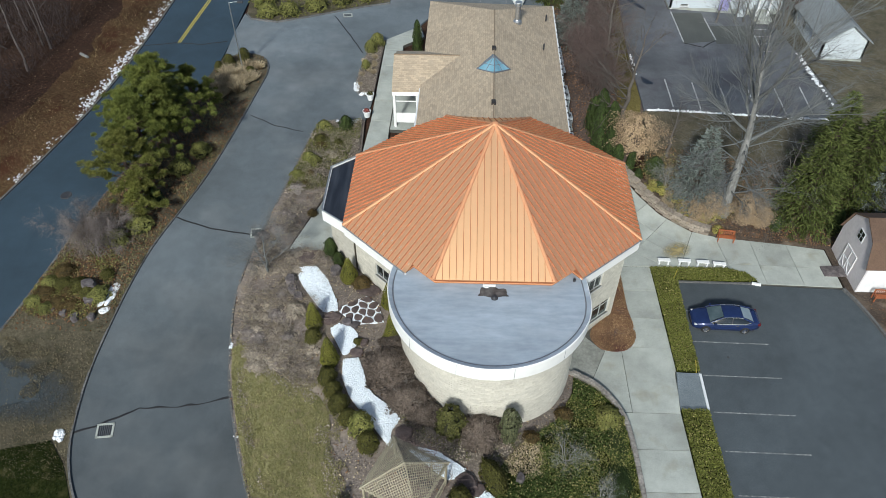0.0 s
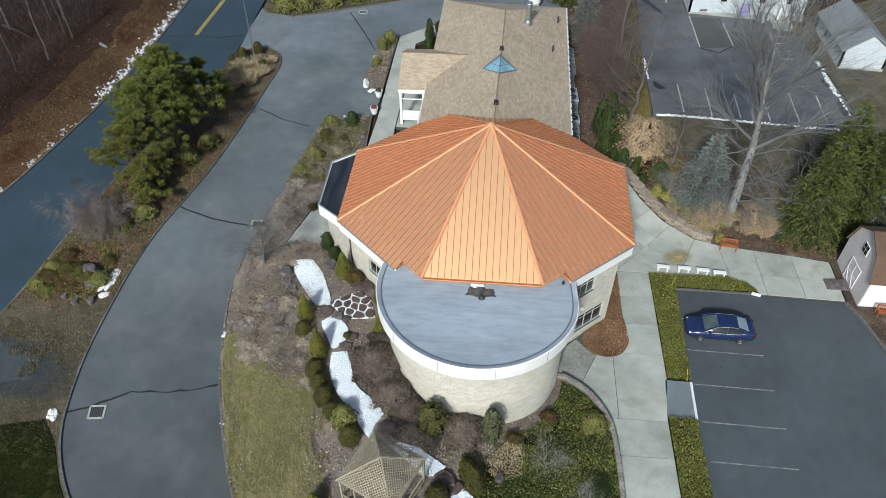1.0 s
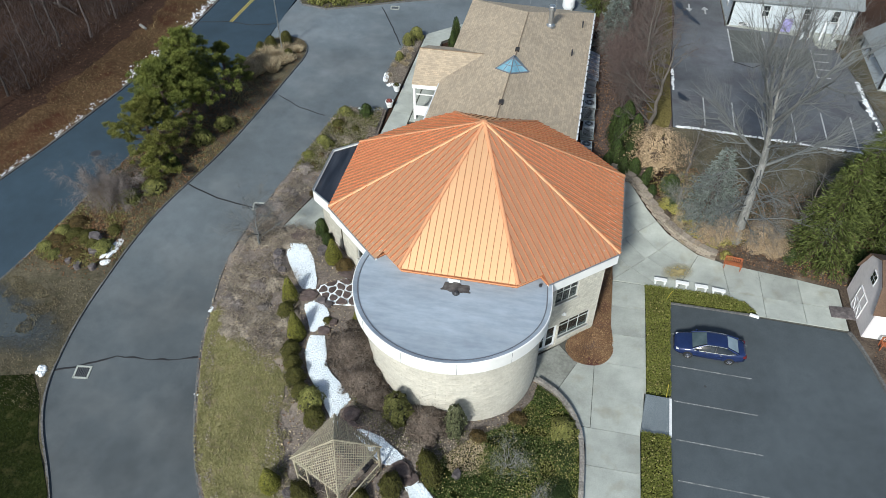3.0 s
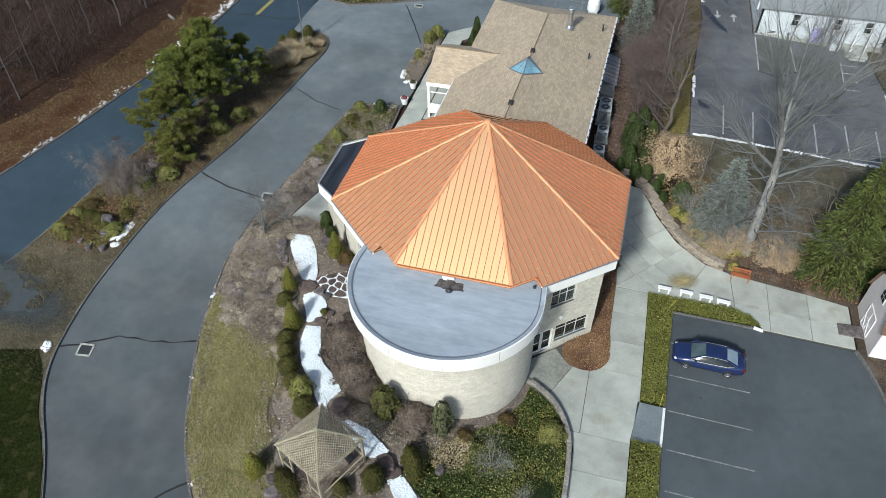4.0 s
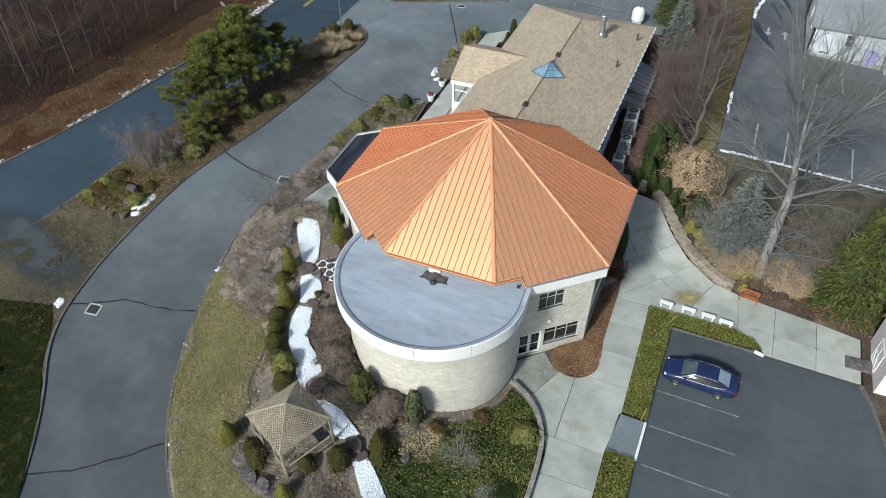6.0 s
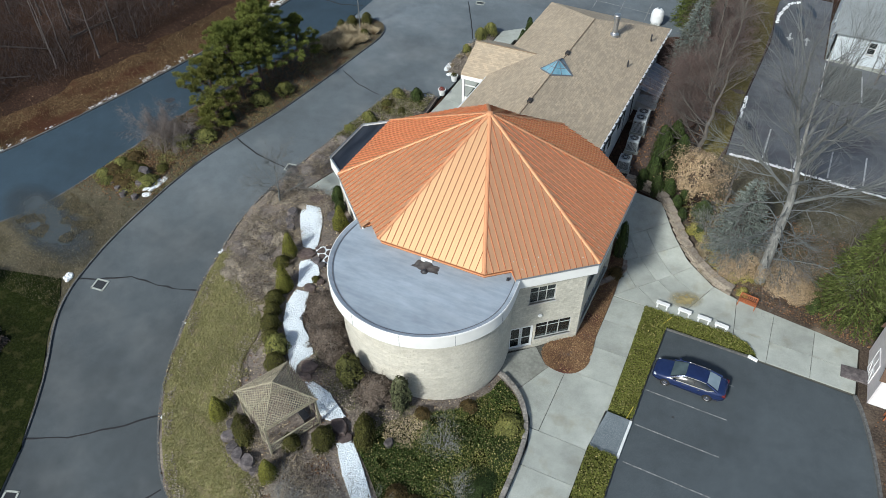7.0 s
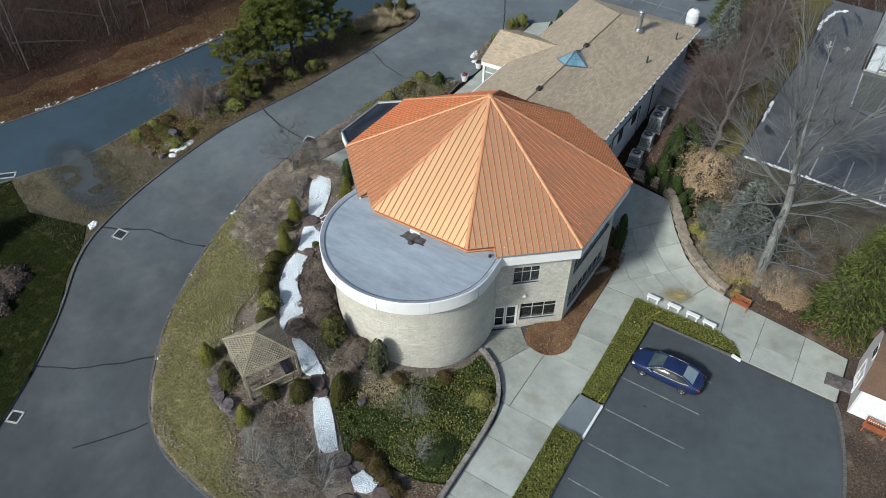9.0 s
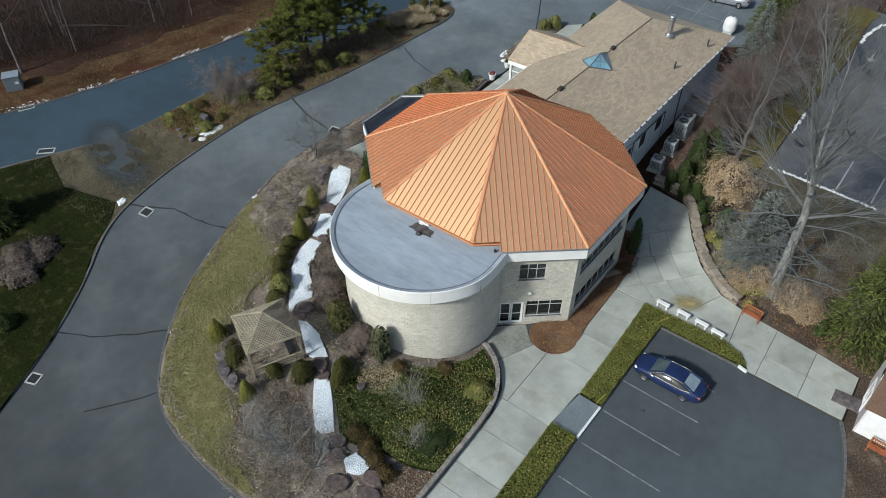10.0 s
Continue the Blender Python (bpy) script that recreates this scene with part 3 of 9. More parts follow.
sheet("lawn_patch", [(-33.2, 23.6), (-28.6, 22.0), (-23.2, 23.4), (-21.9, 22.0), (-20.6, 19.6), (-18.2, 16.6), (-15.7, 12.4), (-13.2, 6.6), (-10, -6), (-40, -6), (-36, 19)], 0.04, M_GREEN, "dark green grass at the corner of the drive", "lawn", 2.0)
def soft_stain(name, colour, x, y, rx, ry, turn, grain, gain):
    """A surface that thins out towards an uneven oval rim."""
    m = bpy.data.materials.new(name)
    m.use_nodes = True
    nt = m.node_tree
    bs = nt.nodes["Principled BSDF"]
    bs.inputs["Roughness"].default_value = 0.9
    co, mp = nt.nodes.new("ShaderNodeTexCoord"), nt.nodes.new("ShaderNodeMapping")
    mp.vector_type = "TEXTURE"
    mp.inputs["Location"].default_value = (x, y, 0)
    mp.inputs["Rotation"].default_value = (0, 0, radians(turn))
    mp.inputs["Scale"].default_value = (rx, ry, 1000)
    gr, ns, mu, ga = nt.nodes.new("ShaderNodeTexGradient"), nt.nodes.new("ShaderNodeTexNoise"), nt.nodes.new("ShaderNodeMath"), nt.nodes.new("ShaderNodeMath")
    gr.gradient_type = "SPHERICAL"
    ns.inputs["Scale"].default_value = grain
    ns.inputs["Detail"].default_value = 6
    for node, k in ((mu, 1.0), (ga, gain * 2)):
        node.operation = "MULTIPLY"
        node.inputs[1].default_value = k
    ga.use_clamp = True
    mx = nt.nodes.new("ShaderNodeMix")
    mx.data_type = "RGBA"
    mx.inputs["A"].default_value = tuple(c * 0.7 for c in colour) + (1,)
    mx.inputs["B"].default_value = tuple(min(1, c * 1.3) for c in colour) + (1,)
    nt.links.new(co.outputs["Object"], mp.inputs["Vector"])
    nt.links.new(co.outputs["Object"], ns.inputs["Vector"])
    nt.links.new(mp.outputs["Vector"], gr.inputs["Vector"])
    nt.links.new(gr.outputs["Fac"], mu.inputs[0])
    nt.links.new(ns.outputs["Fac"], mu.inputs[1])
    nt.links.new(mu.outputs[0], ga.inputs[0])
    nt.links.new(ns.outputs["Fac"], mx.inputs["Factor"])
    nt.links.new(mx.outputs["Result"], bs.inputs["Base Color"])
    nt.links.new(ga.outputs[0], bs.inputs["Alpha"])
    return m


def ring_at(x, y, rx, ry, turn, n=24):
    c, q = math.cos(radians(turn)), math.sin(radians(turn))
    return [(x + rx * math.cos(a) * c - ry * math.sin(a) * q, y + rx * math.cos(a) * q + ry * math.sin(a) * c) for a in (2 * math.pi * k / n for k in range(n))]


sheet("worn_path", ring_at(-28.4, 27.2, 6.6, 2.5, -16), 0.05, soft_stain("worn_asphalt_path", (0.045, 0.057, 0.065), -28.4, 27.2, 6.6, 2.5, -16, 0.6, 1.7), "worn dark path through the grass from the street", "path", 1.0)
sheet("north_bed", TOPBED, 0.0, M_STRAW, "straw-coloured planted bed beyond the drive", "bed", 2.0)
sheet("walk_bed", [(-6.45, 69.1)] + NORTHBED, 0.0, M_MULCH, "small mulched bed beside the entrance walk", "bed", 1.5)
sheet("side_lawn", [(16.2, 52.2), (19.0, 59.5), (19.1, 69), (20, 82.4), (19.5, 100), (12, 104), (11.6, 80), (11.3, 62), (11.6, 53)], -0.05, surf("purple_brown_litter", [(0.042, 0.028, 0.024), (0.082, 0.058, 0.05), (0.14, 0.105, 0.09)], 7, 0.95, 0.8, 0.4, 0.3, dist=0.05), "brown littered strip between the annex and the rear lot", "lawn", 2.5)
sheet("back_lawn", [(18.9, 59.5), (39.1, 60.5), (39.7, 62), (38.5, 72), (37.2, 80.5), (60, 95), (75, 70), (70, 50), (34, 45.5), (24, 46.8), (18, 50.5)], -0.05, M_STRAW, "dull dry grass around the rear lot", "lawn", 3.0)
sheet("east_bank", [(33.8, -8), (33.85, 20), (33.8, 28), (33.5, 32), (33.0, 35.2), (32.5, 37.3), (32.1, 38.7), (31.75, 39.6), (31.75, 44.0), (28.8, 44.5), (24.5, 45.0), (23.0, 45.4), (21, 46.5), (18.4, 49), (16.6, 51.5), (18, 50.8), (24, 47.2), (34, 46), (70, 50), (75, -8)], -0.03, surf("brown_bank_litter", [(0.034, 0.023, 0.017), (0.074, 0.053, 0.039), (0.135, 0.102, 0.077)], 8, 0.95, 0.8, 0.4, 0.3, dist=0.05, spot=(0.5, 0.52, 0.7, (0.2, 0.155, 0.115))), "leaf-covered bank beside the car park", "bank", 2.5, rough=0.1)

# garden round the hall
GARDEN = [p for p in DRIVE_E if p[1] < 44.0 and p[0] < 9] + [(10, 12.7), (12.8, 12.7), (12.85, 18.9), (12.85, 21), (12.8, 26.3), (12.25, 28.2), (11.2, 29.7), (10.1, 30.5), (8.8, 31.0), (4, 34), (0, 34), (-5, 38.4), (-7.9, 38.6), (-11.25, 38.75), (-9.2, 45.3), (-12.9, 44.4)]
sheet("garden_bed", GARDEN, 0.0, M_MULCH, "brown mulched garden round the curved wall", "garden bed", 1.2, rough=0.14)
sheet("planting_bed", [(-12.8, 44.3), (-12.25, 48), (-11.4, 53.4), (-10.7, 54.5), (-9, 54.6), (-7.2, 55.1), (-7.05, 50.6), (-9.25, 45.35)], 0.02, M_MULCH, "mulched bed along the entrance walk", "bed", 1.2, rough=0.1)
LAWN = rounded([(-13.75, 31.0), (-13.1, 27.6), (-12.2, 25), (-11.4, 22.8), (-10.2, 20), (-8.8, 17.8), (-7.1, 15.8), (-5.6, 14.3), (-3.3, 13.1), (-0.3, 12.6), (4.2, 12.4), (5.4, 13.0), (2.0, 13.6), (0.8, 15.1), (-0.6, 16.8), (-3.2, 17.6), (-5.2, 19.8), (-5.2, 21.2), (-6.3, 23.2), (-6.2, 25.1), (-7.4, 26.9), (-9.3, 27.4), (-11.4, 29.4)], True, 1)
sheet("lawn", LAWN, 0.05, M_LAWN, "olive and tan winter lawn inside the kerb", "lawn", 1.0, rough=0.05)
IVY = [(3.3, 21.3), (4.6, 23.4), (5.9, 24.9), (8.0, 26.6), (9.3, 29.0), (9.5, 30.3), (11.0, 29.4), (12.1, 27.9), (12.6, 26), (12.7, 22), (12.5, 20.6), (11.0, 19.8), (9.4, 19.6), (7.6, 18.9), (6.6, 18.6), (5.0, 20.0)]
sheet("ivy_bed", IVY, 0.1, M_GREEN, "dark green ground-cover bed below the curved wall", "bed", 1.0, rough=0.1)
BARK = [(10.9, 34.4), (11.7, 33.0), (12.8, 32.7), (13.9, 33.0), (14.6, 34.1), (14.5, 35.5), (14.3, 36.8), (14.4, 42.0), (14.2, 45.4), (13.0, 47.6), (11.5, 47), (12.2, 40), (12.6, 36)]
BARK = rounded(BARK, True, 2)
sheet("bark_bed", BARK, 0.05, M_BARK_MULCH, "red-brown bark mulch bed against the wall", "bed", 0.8, rough=0.12)
GRASS_N = rounded([(16.85, 41.3), (23.0, 41.35), (24.3, 40.9), (25.05, 40.05), (24.4, 39.95), (18.75, 40.0), (18.55, 35.3), (18.45, 31.15), (16.85, 31.2), (16.9, 36)], True, 0)
GRASS_S = [(16.45, 28.0), (18.3, 28.0), (18.2, 12.4), (16.35, 12.4)]
for outline in (GRASS_N, GRASS_S):
    sheet("green_strip", outline, 0.02, M_GREEN, "green ground-cover strip between walk and car park", "planting strip", 0.8, rough=0.04)
tagged(new("gravel_pad", mesh_of("gravel_pad", *drape([(16.7, 31.1), (18.38, 31.05), (18.28, 28.1), (16.47, 28.1)], 0.0, 0.6), surf("blue_gravel", [(0.08, 0.1, 0.115), (0.17, 0.2, 0.22), (0.3, 0.33, 0.35)], 26, 0.9, 0.9, 0.15, 0.6))), "blue-grey gravel crossing between two green strips", "gravel pad", kind="structure")

# kerbs and crack lines
def kerb(line, label, w=0.17, z1=0.03, mat=M_KERB):
    v, f = ribbon(line, w, -0.3, z1)
    tagged(new("kerb", mesh_of("kerb", v, f, mat)), label, "kerb", kind="structure")


kerb(DRIVE_W, "dark stone kerb along the island", 0.15, 0.0)
kerb(DRIVE_E, "dark stone kerb along the garden lawn")
kerb(ROAD_L, "dark low kerb between street and woods", 0.2, 0.0)
kerb([p for p in ROAD_R if p[1] < 62], "dark low kerb along the island", 0.2, 0.02)
kerb(TOPBED[1:7], "dark kerb round a planted bed")
kerb(NORTHBED, "dark kerb round a small bed")
kerb([(18.72, 39.95), (18.52, 35.3), (18.42, 31.1)], "grey concrete kerb along the green strip", 0.16, 0.0)
kerb([(18.28, 27.95), (18.2, 12.3)], "grey concrete kerb along the green strip", 0.16, 0.0)
kerb([(18.72, 39.95), (24.4, 39.9), (25.2, 39.8)], "grey concrete kerb at the head of the bays", 0.16, 0.0)
kerb(rounded([(31.6, 39.5), (32.0, 38.6), (32.4, 37.3), (32.9, 35.2), (33.4, 32), (33.7, 28), (33.8, 20), (33.8, -8)]), "grey concrete kerb round the car park", 0.22, 0.08)


def line_mark(name, line, w, off, mat, label, category):
    v, f = ribbon(line, w, off - 0.02, off, 0.6)
    return tagged(new(name, mesh_of(name, v, f, mat)), label, category, kind="structure")


for y in (36.95, 34.0, 31.0, 28.0, 25.1, 22.1, 19.2):
    line_mark("bay_line", [(18.7, y), (24.1, y - 0.12)], 0.085, -0.118, M_LINE, "worn white parking bay line", "bay line")
part("painted_kerb", ribbon([(18.44, 31.0), (18.32, 28.05)], 0.18, -0.1, 0.06), M_WHITE)
tagged(bpy.data.objects["painted_kerb"], "white painted kerb stop at the gravel pad", "kerb", kind="structure")
part("painted_kerb", ribbon([(24.6, 39.9), (25.25, 39.72)], 0.2, -0.1, 0.07), M_WHITE)
tagged(bpy.data.objects["painted_kerb.001"], "white painted kerb end at the walk", "kerb", kind="structure")
for dx in (0.0, 0.24):
    line_mark("centre_line", [(-27.75 + dx, 67.5), (-27.0 + dx, 77), (-26.6 + dx, 104)], 0.11, -0.112, M_YELLOW, "yellow painted centre line of the street", "road line")
for x0, y0, x1, y1 in ((22.2, 65.4, 22.1, 60.6), (24.95, 65.2, 24.8, 60.5), (27.75, 64.6, 27.6, 60.6), (30.6, 65.2, 30.5, 60.7), (33.5, 65.9, 33.4, 61.0), (36.3, 65.9, 36.15, 60.9), (25.85, 80.3, 25.9, 73.4), (29.5, 79.2, 29.7, 74.3), (34.5, 77.9, 34.3, 72.3), (34.6, 77.2, 36.2, 77.4), (34.5, 75.6, 36.0, 75.8), (34.4, 74.0, 35.8, 74.2), (34.3, 72.4, 35.7, 72.6)):
    line_mark("bay_line", [(x0, y0), (x1, y1)], 0.14, -0.1, M_LINE_CLEAR, "worn white bay line in the rear lot", "bay line")
for x0 in (0.6, 3.6, 6.6):
    line_mark("bay_line", [(x0, 79.6), (x0 - 0.2, 84.6)], 0.12, -0.112, M_LINE, "worn white parking bay line behind the annex", "bay line")
line_mark("bay_line", [(0.4, 81.7), (8.4, 81.7)], 0.12, -0.112, M_LINE, "worn white line across the back lot", "bay line")


def crack(points, seed, w=0.09, off=-0.117):
    rng = random.Random(seed)
    pts = [(x + rng.uniform(-0.06, 0.06), y + rng.uniform(-0.06, 0.06)) for x, y in resample(points, 0.9)]
    line_mark("sealed_crack", pts, w, off, M_CRACK, "black sealed crack across the asphalt", "crack")


crack([(-22.2, 24.0), (-20.2, 24.9), (-18.6, 25.9), (-16.8, 26.0), (-15, 26.3), (-13.1, 26.7)], 3, 0.22)
crack([(-16.0, 13.0), (-13.5, 14.2), (-11.2, 15.8), (-8.8, 17.8)], 4, 0.18)
crack([(-8.6, 10.2), (-6.8, 12.2), (-5.6, 13.9)], 5, 0.12)
crack([(-20.4, 41.6), (-17.5, 40.6), (-14.2, 40.2)], 6, 0.14)
crack([(-12.4, 74.0), (-10.5, 70.5), (-8.6, 66.5)], 7, 0.12)
crack([(-31.2, 67.0), (-28, 67.6), (-25, 67.2), (-22.6, 67.8)], 8, 0.14, -0.1)
crack([(25.9, 73.2), (27.8, 72.6), (29.6, 74.2)], 9, 0.16, -0.1)
crack([(-17.5, 55), (-15, 53.6), (-12.5, 53)], 10, 0.09)


def drain(x, y, w, d, rz, label):
    d0 = thing("drain", label, "drain", x, y, g(x, y) - 0.12, rz)
    tilt = math.degrees(math.atan(g(x, y + 0.5) - g(x, y - 0.5))), -math.degrees(math.atan(g(x + 0.5, y) - g(x - 0.5, y)))
    d0.matrix_basis = pose(x, y, g(x, y) - 0.1, tilt[0], tilt[1], 0) @ pose(0, 0, 0, 0, 0, rz)
    part("rim", boxes((-w / 2, -d / 2, -0.1, w / 2, -d / 2 + 0.12, 0.025), (-w / 2, d / 2 - 0.12, -0.1, w / 2, d / 2, 0.025), (-w / 2, -d / 2, -0.1, -w / 2 + 0.12, d / 2, 0.025), (w / 2 - 0.12, -d / 2, -0.1, w / 2, d / 2, 0.025)), M_CONCRETE, d0, "pale concrete rim")
    n = 7
    bm = bmesh.new()
    for i in range(n):
        x0 = -w / 2 + 0.13 + (w - 0.26) * i / n
        box(bm, x0, -d / 2 + 0.12, -0.08, x0 + 0.05, d / 2 - 0.12, 0.012)
    part("grate", bm, M_DARKMETAL, d0)
    # flat near-black box below the grate stands for the shade down the drain
    part("pit", boxes((-w / 2 + 0.1, -d / 2 + 0.1, -0.12, w / 2 - 0.1, d / 2 - 0.1, -0.05)), M_NEARBLACK, d0)


drain(-20.2, 24.25, 1.05, 0.95, 8, "square iron drain grate with pale rim")
drain(-13.85, 9.75, 0.95, 0.9, 20, "square iron drain grate with pale rim")
drain(-34.3, 23.9, 1.6, 0.75, 40, "kerbside drain with pale concrete surround")
drain(-42.0, 26.6, 1.5, 0.7, 62, "kerbside drain with pale concrete surround")
drain(-13.95, 40.4, 0.9, 0.9, 8, "square drain grate beside the planting bed")
drain(-11.0, 74.2, 1.0, 0.8, 10, "square drain grate in the entrance court")
drain(4.3, 11.6, 1.0, 0.9, 0, "square drain grate beside the lawn kerb")
part("manhole_cover", lathe([(0.0, 0.0), (0.42, 0.0), (0.46, -0.02), (0.46, -0.1)], 20), M_DARKMETAL, at=pose(-29.8, 43.8, g(-29.8, 43.8) - 0.1))
tagged(bpy.data.objects["manhole_cover"], "dark round iron manhole cover in the street", "manhole cover")
part("manhole_cover", bpy.data.objects["manhole_cover"].data, None, at=pose(20.85, 32.6, -0.108) @ Matrix.Diagonal((0.22, 0.22, 1, 1)))
tagged(bpy.data.objects["manhole_cover.001"], "small dark iron cover in the car park", "manhole cover")


# concrete walks: each slab is a piece on a sandy bed
def clip(poly, a, b, c):
    """The part of a polygon where a * x + b * y <= c."""
    out = []
    for i in range(len(poly)):
        p, q = poly[i - 1], poly[i]
        dp, dq = a * p[0] + b * p[1] - c, a * q[0] + b * q[1] - c
        if (dp <= 0) != (dq <= 0):
            t = dp / (dp - dq)
            out.append((p[0] + (q[0] - p[0]) * t, p[1] + (q[1] - p[1]) * t))
        if dq <= 0:
            out.append(q)
    return out


def cut(polys, p, q):
    """Cut polygons along the line through p and q."""
    a, b = q[1] - p[1], p[0] - q[0]
    d = math.hypot(a, b)
    a, b = a / d, b / d
    c = a * p[0] + b * p[1]
    out = []
    for poly in polys:
        for k in (clip(poly, a, b, c - 0.018), clip(poly, -a, -b, -c - 0.018)):
            if len(k) > 2:
                out.append(k)
    return out


def slabs(parent, polys, off=0.0, mat=M_CONCRETE):
    for poly in polys:
        v, f = drape(poly, off, 0.7, 0.14)
        part("slab", (v, f), mat, parent)


walk_ob = sheet("pavement", [(12.85, 12.4), (12.9, 21), (12.85, 26.4), (12.3, 28.2), (11.25, 29.75), (10.1, 30.55), (8.7, 31.0), (8.8, 32.5), (10.7, 34.2), (12.4, 36), (12.3, 47), (11.8, 52.3), (15.4, 52.0), (17.0, 49.6), (18.8, 47.5), (21.2, 45.7), (24.5, 44.95), (28.8, 44.4), (31.7, 43.9), (31.65, 39.6), (25.3, 39.85), (24.5, 41), (23, 41.45), (16.9, 41.4), (16.8, 31.15), (16.35, 28), (16.3, 12.4)], -0.07, M_JOINT, "pale concrete slab walk round the hall", "walk", 0.6)
strip = [[(12.95, 12.45), (13.0, 21), (12.95, 26.4), (12.6, 27.7), (13.22, 27.7), (13.3, 33.06), (13.55, 33.1), (14.42, 34.0), (14.5, 35.5), (14.35, 36.9), (14.4, 41.4), (16.88, 41.4), (16.85, 36), (16.82, 31.2), (16.4, 28), (16.35, 12.45)]]
for y in (15.0, 18.0, 20.3, 22.1, 25.0, 27.72, 33.2, 36.0, 38.8):
    strip = cut(strip, (0, y), (10, y + 0.0))
slabs(walk_ob, strip)
apron = [[(12.58, 27.76), (12.38, 28.35), (11.3, 29.85), (10.15, 30.65), (8.8, 31.1), (8.9, 32.4), (10.7, 34.1), (11.85, 32.95), (12.8, 32.85), (13.26, 33.02), (13.18, 27.76)]]
# the apron slab nearest the door takes a darker concrete
for poly in cut(apron, (12.14, 32.97), (10.89, 30.35)):
    slabs(walk_ob, [poly], mat=M_DARKSLAB if inside((10.0, 31.8), poly) else M_CONCRETE)
plaza = [[(14.42, 41.5), (14.2, 45.6), (12.05, 47.1), (11.9, 52.2), (15.35, 51.9), (16.95, 49.5), (18.75, 47.4), (21.1, 45.65), (23.0, 45.1), (23.3, 41.45), (23, 41.45)]]
for p, q in (((12.63, 47.09), (16.04, 49.95)), ((14.04, 45.43), (17.31, 48.08)), ((14.44, 41.62), (18.84, 46.48)), ((19.7, 42.29), (21.03, 45.27))):
    plaza = cut(plaza, p, q)


def cut_at(polys, p, q):
    """Cut only the polygon in which the middle of p and q lies."""
    mid = ((p[0] + q[0]) / 2, (p[1] + q[1]) / 2)
    return [k for poly in polys for k in (cut([poly], p, q) if inside(mid, poly) else [poly])]


for p, q in (((13.58, 48.41), (14.84, 46.64)), ((14.96, 48.98), (15.95, 47.72)), ((15.29, 46.24), (16.87, 44.58)), ((16.17, 47.44), (17.89, 45.65)), ((14.55, 44.55), (15.73, 43.09)), ((15.85, 43.18), (17.37, 42.09)), ((17.09, 44.62), (19.52, 42.74)), ((17.99, 45.6), (19.91, 44.35))):
    plaza = cut_at(plaza, p, q)
slabs(walk_ob, plaza, 0.015)
# yellowish rust stain soaked into the plaza slabs
sheet("rust_stain", ring_at(19.45, 43.4, 1.5, 1.0, 30), 0.024, soft_stain("rust_stain", (0.36, 0.29, 0.13), 19.45, 43.4, 1.5, 1.0, 30, 2.5, 1.0), "yellowish rust stain on the plaza concrete", "stain", 0.8)
spur = [[(23.35, 41.45), (23.05, 45.05), (24.5, 44.9), (28.8, 44.35), (31.65, 43.85), (31.6, 39.65), (25.35, 39.85), (24.5, 41)]]
for p, q in (((25.8, 43.9), (25.8, 39.8)), ((28.7, 44.1), (28.7, 39.8)), ((25.8, 41.9), (31.6, 41.7))):
    spur = cut(spur, p, q)
slabs(walk_ob, spur)
entrance_walk = sheet("pavement", [(-11.2, 38.8), (-7.6, 38.7), (-6.6, 44), (-4.9, 50), (-4.9, 54.1), (-2.3, 54.3), (-2.3, 61), (-4.5, 61.5), (-4.5, 68.3), (-2.4, 70.4), (-2.9, 72.6), (-6.4, 69.2), (-6.7, 55.1), (-7.0, 50.6), (-9.1, 45.3)], -0.05, M_JOINT, "pale concrete walk to the annex entrance", "walk", 1.5)
ew = [[(-11.15, 38.85), (-7.65, 38.75), (-6.65, 44), (-4.95, 50), (-4.95, 54.1), (-4.55, 68.3), (-2.5, 70.4), (-3.0, 72.5), (-6.35, 69.2), (-6.65, 55.1), (-6.95, 50.6), (-9.05, 45.3)]]
for y in (42.4, 46.0, 49.2, 52.2, 55.2, 58.2, 61.2, 64.2, 67.2, 70.0):
    ew = cut(ew, (-9, y), (-5, y + 0.1))
slabs(entrance_walk, ew + [[(-4.85, 54.2), (-2.35, 54.4), (-2.35, 60.9), (-4.6, 61.1)]])


# low block walls
def block_wall(line, h, w, label, block=0.55, mat=None, course=0.2):
    """A low wall of separate blocks in courses along a line."""
    mat = mat or M_KERB
    root = thing("retaining_wall", label, "retaining wall", kind="structure")
    pts = resample(line, 0.1)
    cum = [0.0]
    for a, b in zip(pts[:-1], pts[1:]):
        cum.append(cum[-1] + math.hypot(b[0] - a[0], b[1] - a[1]))

    def spot(s):
        i = int(np.clip(np.searchsorted(cum, s) - 1, 0, len(pts) - 2))
        t = (s - cum[i]) / max(1e-6, cum[i + 1] - cum[i])
        a, b = pts[i], pts[i + 1]
        return a[0] + (b[0] - a[0]) * t, a[1] + (b[1] - a[1]) * t, math.degrees(math.atan2(b[1] - a[1], b[0] - a[0]))
    me = None
    rows = max(1, round(h / course))
    for r in range(rows):
        s = (r % 2) * block / 2
        while s + block <= cum[-1]:
            x, y, a = spot(s + block / 2)
            if me is None:
                bm = bmesh.new()
                box(bm, -block / 2 + 0.008, -w / 2, 0, block / 2 - 0.008, w / 2, h / rows - 0.008, bevel=0.015)
                ob = part("block", bm, mat, root)
                me = ob.data
            else:
                ob = part("block", me, mat, root)
            ob.matrix_basis = pose(x, y, min(g(x, y), g(x - 0.5, y)) + r * h / rows - 0.02, 0, 0, a)
            s += block
    return root


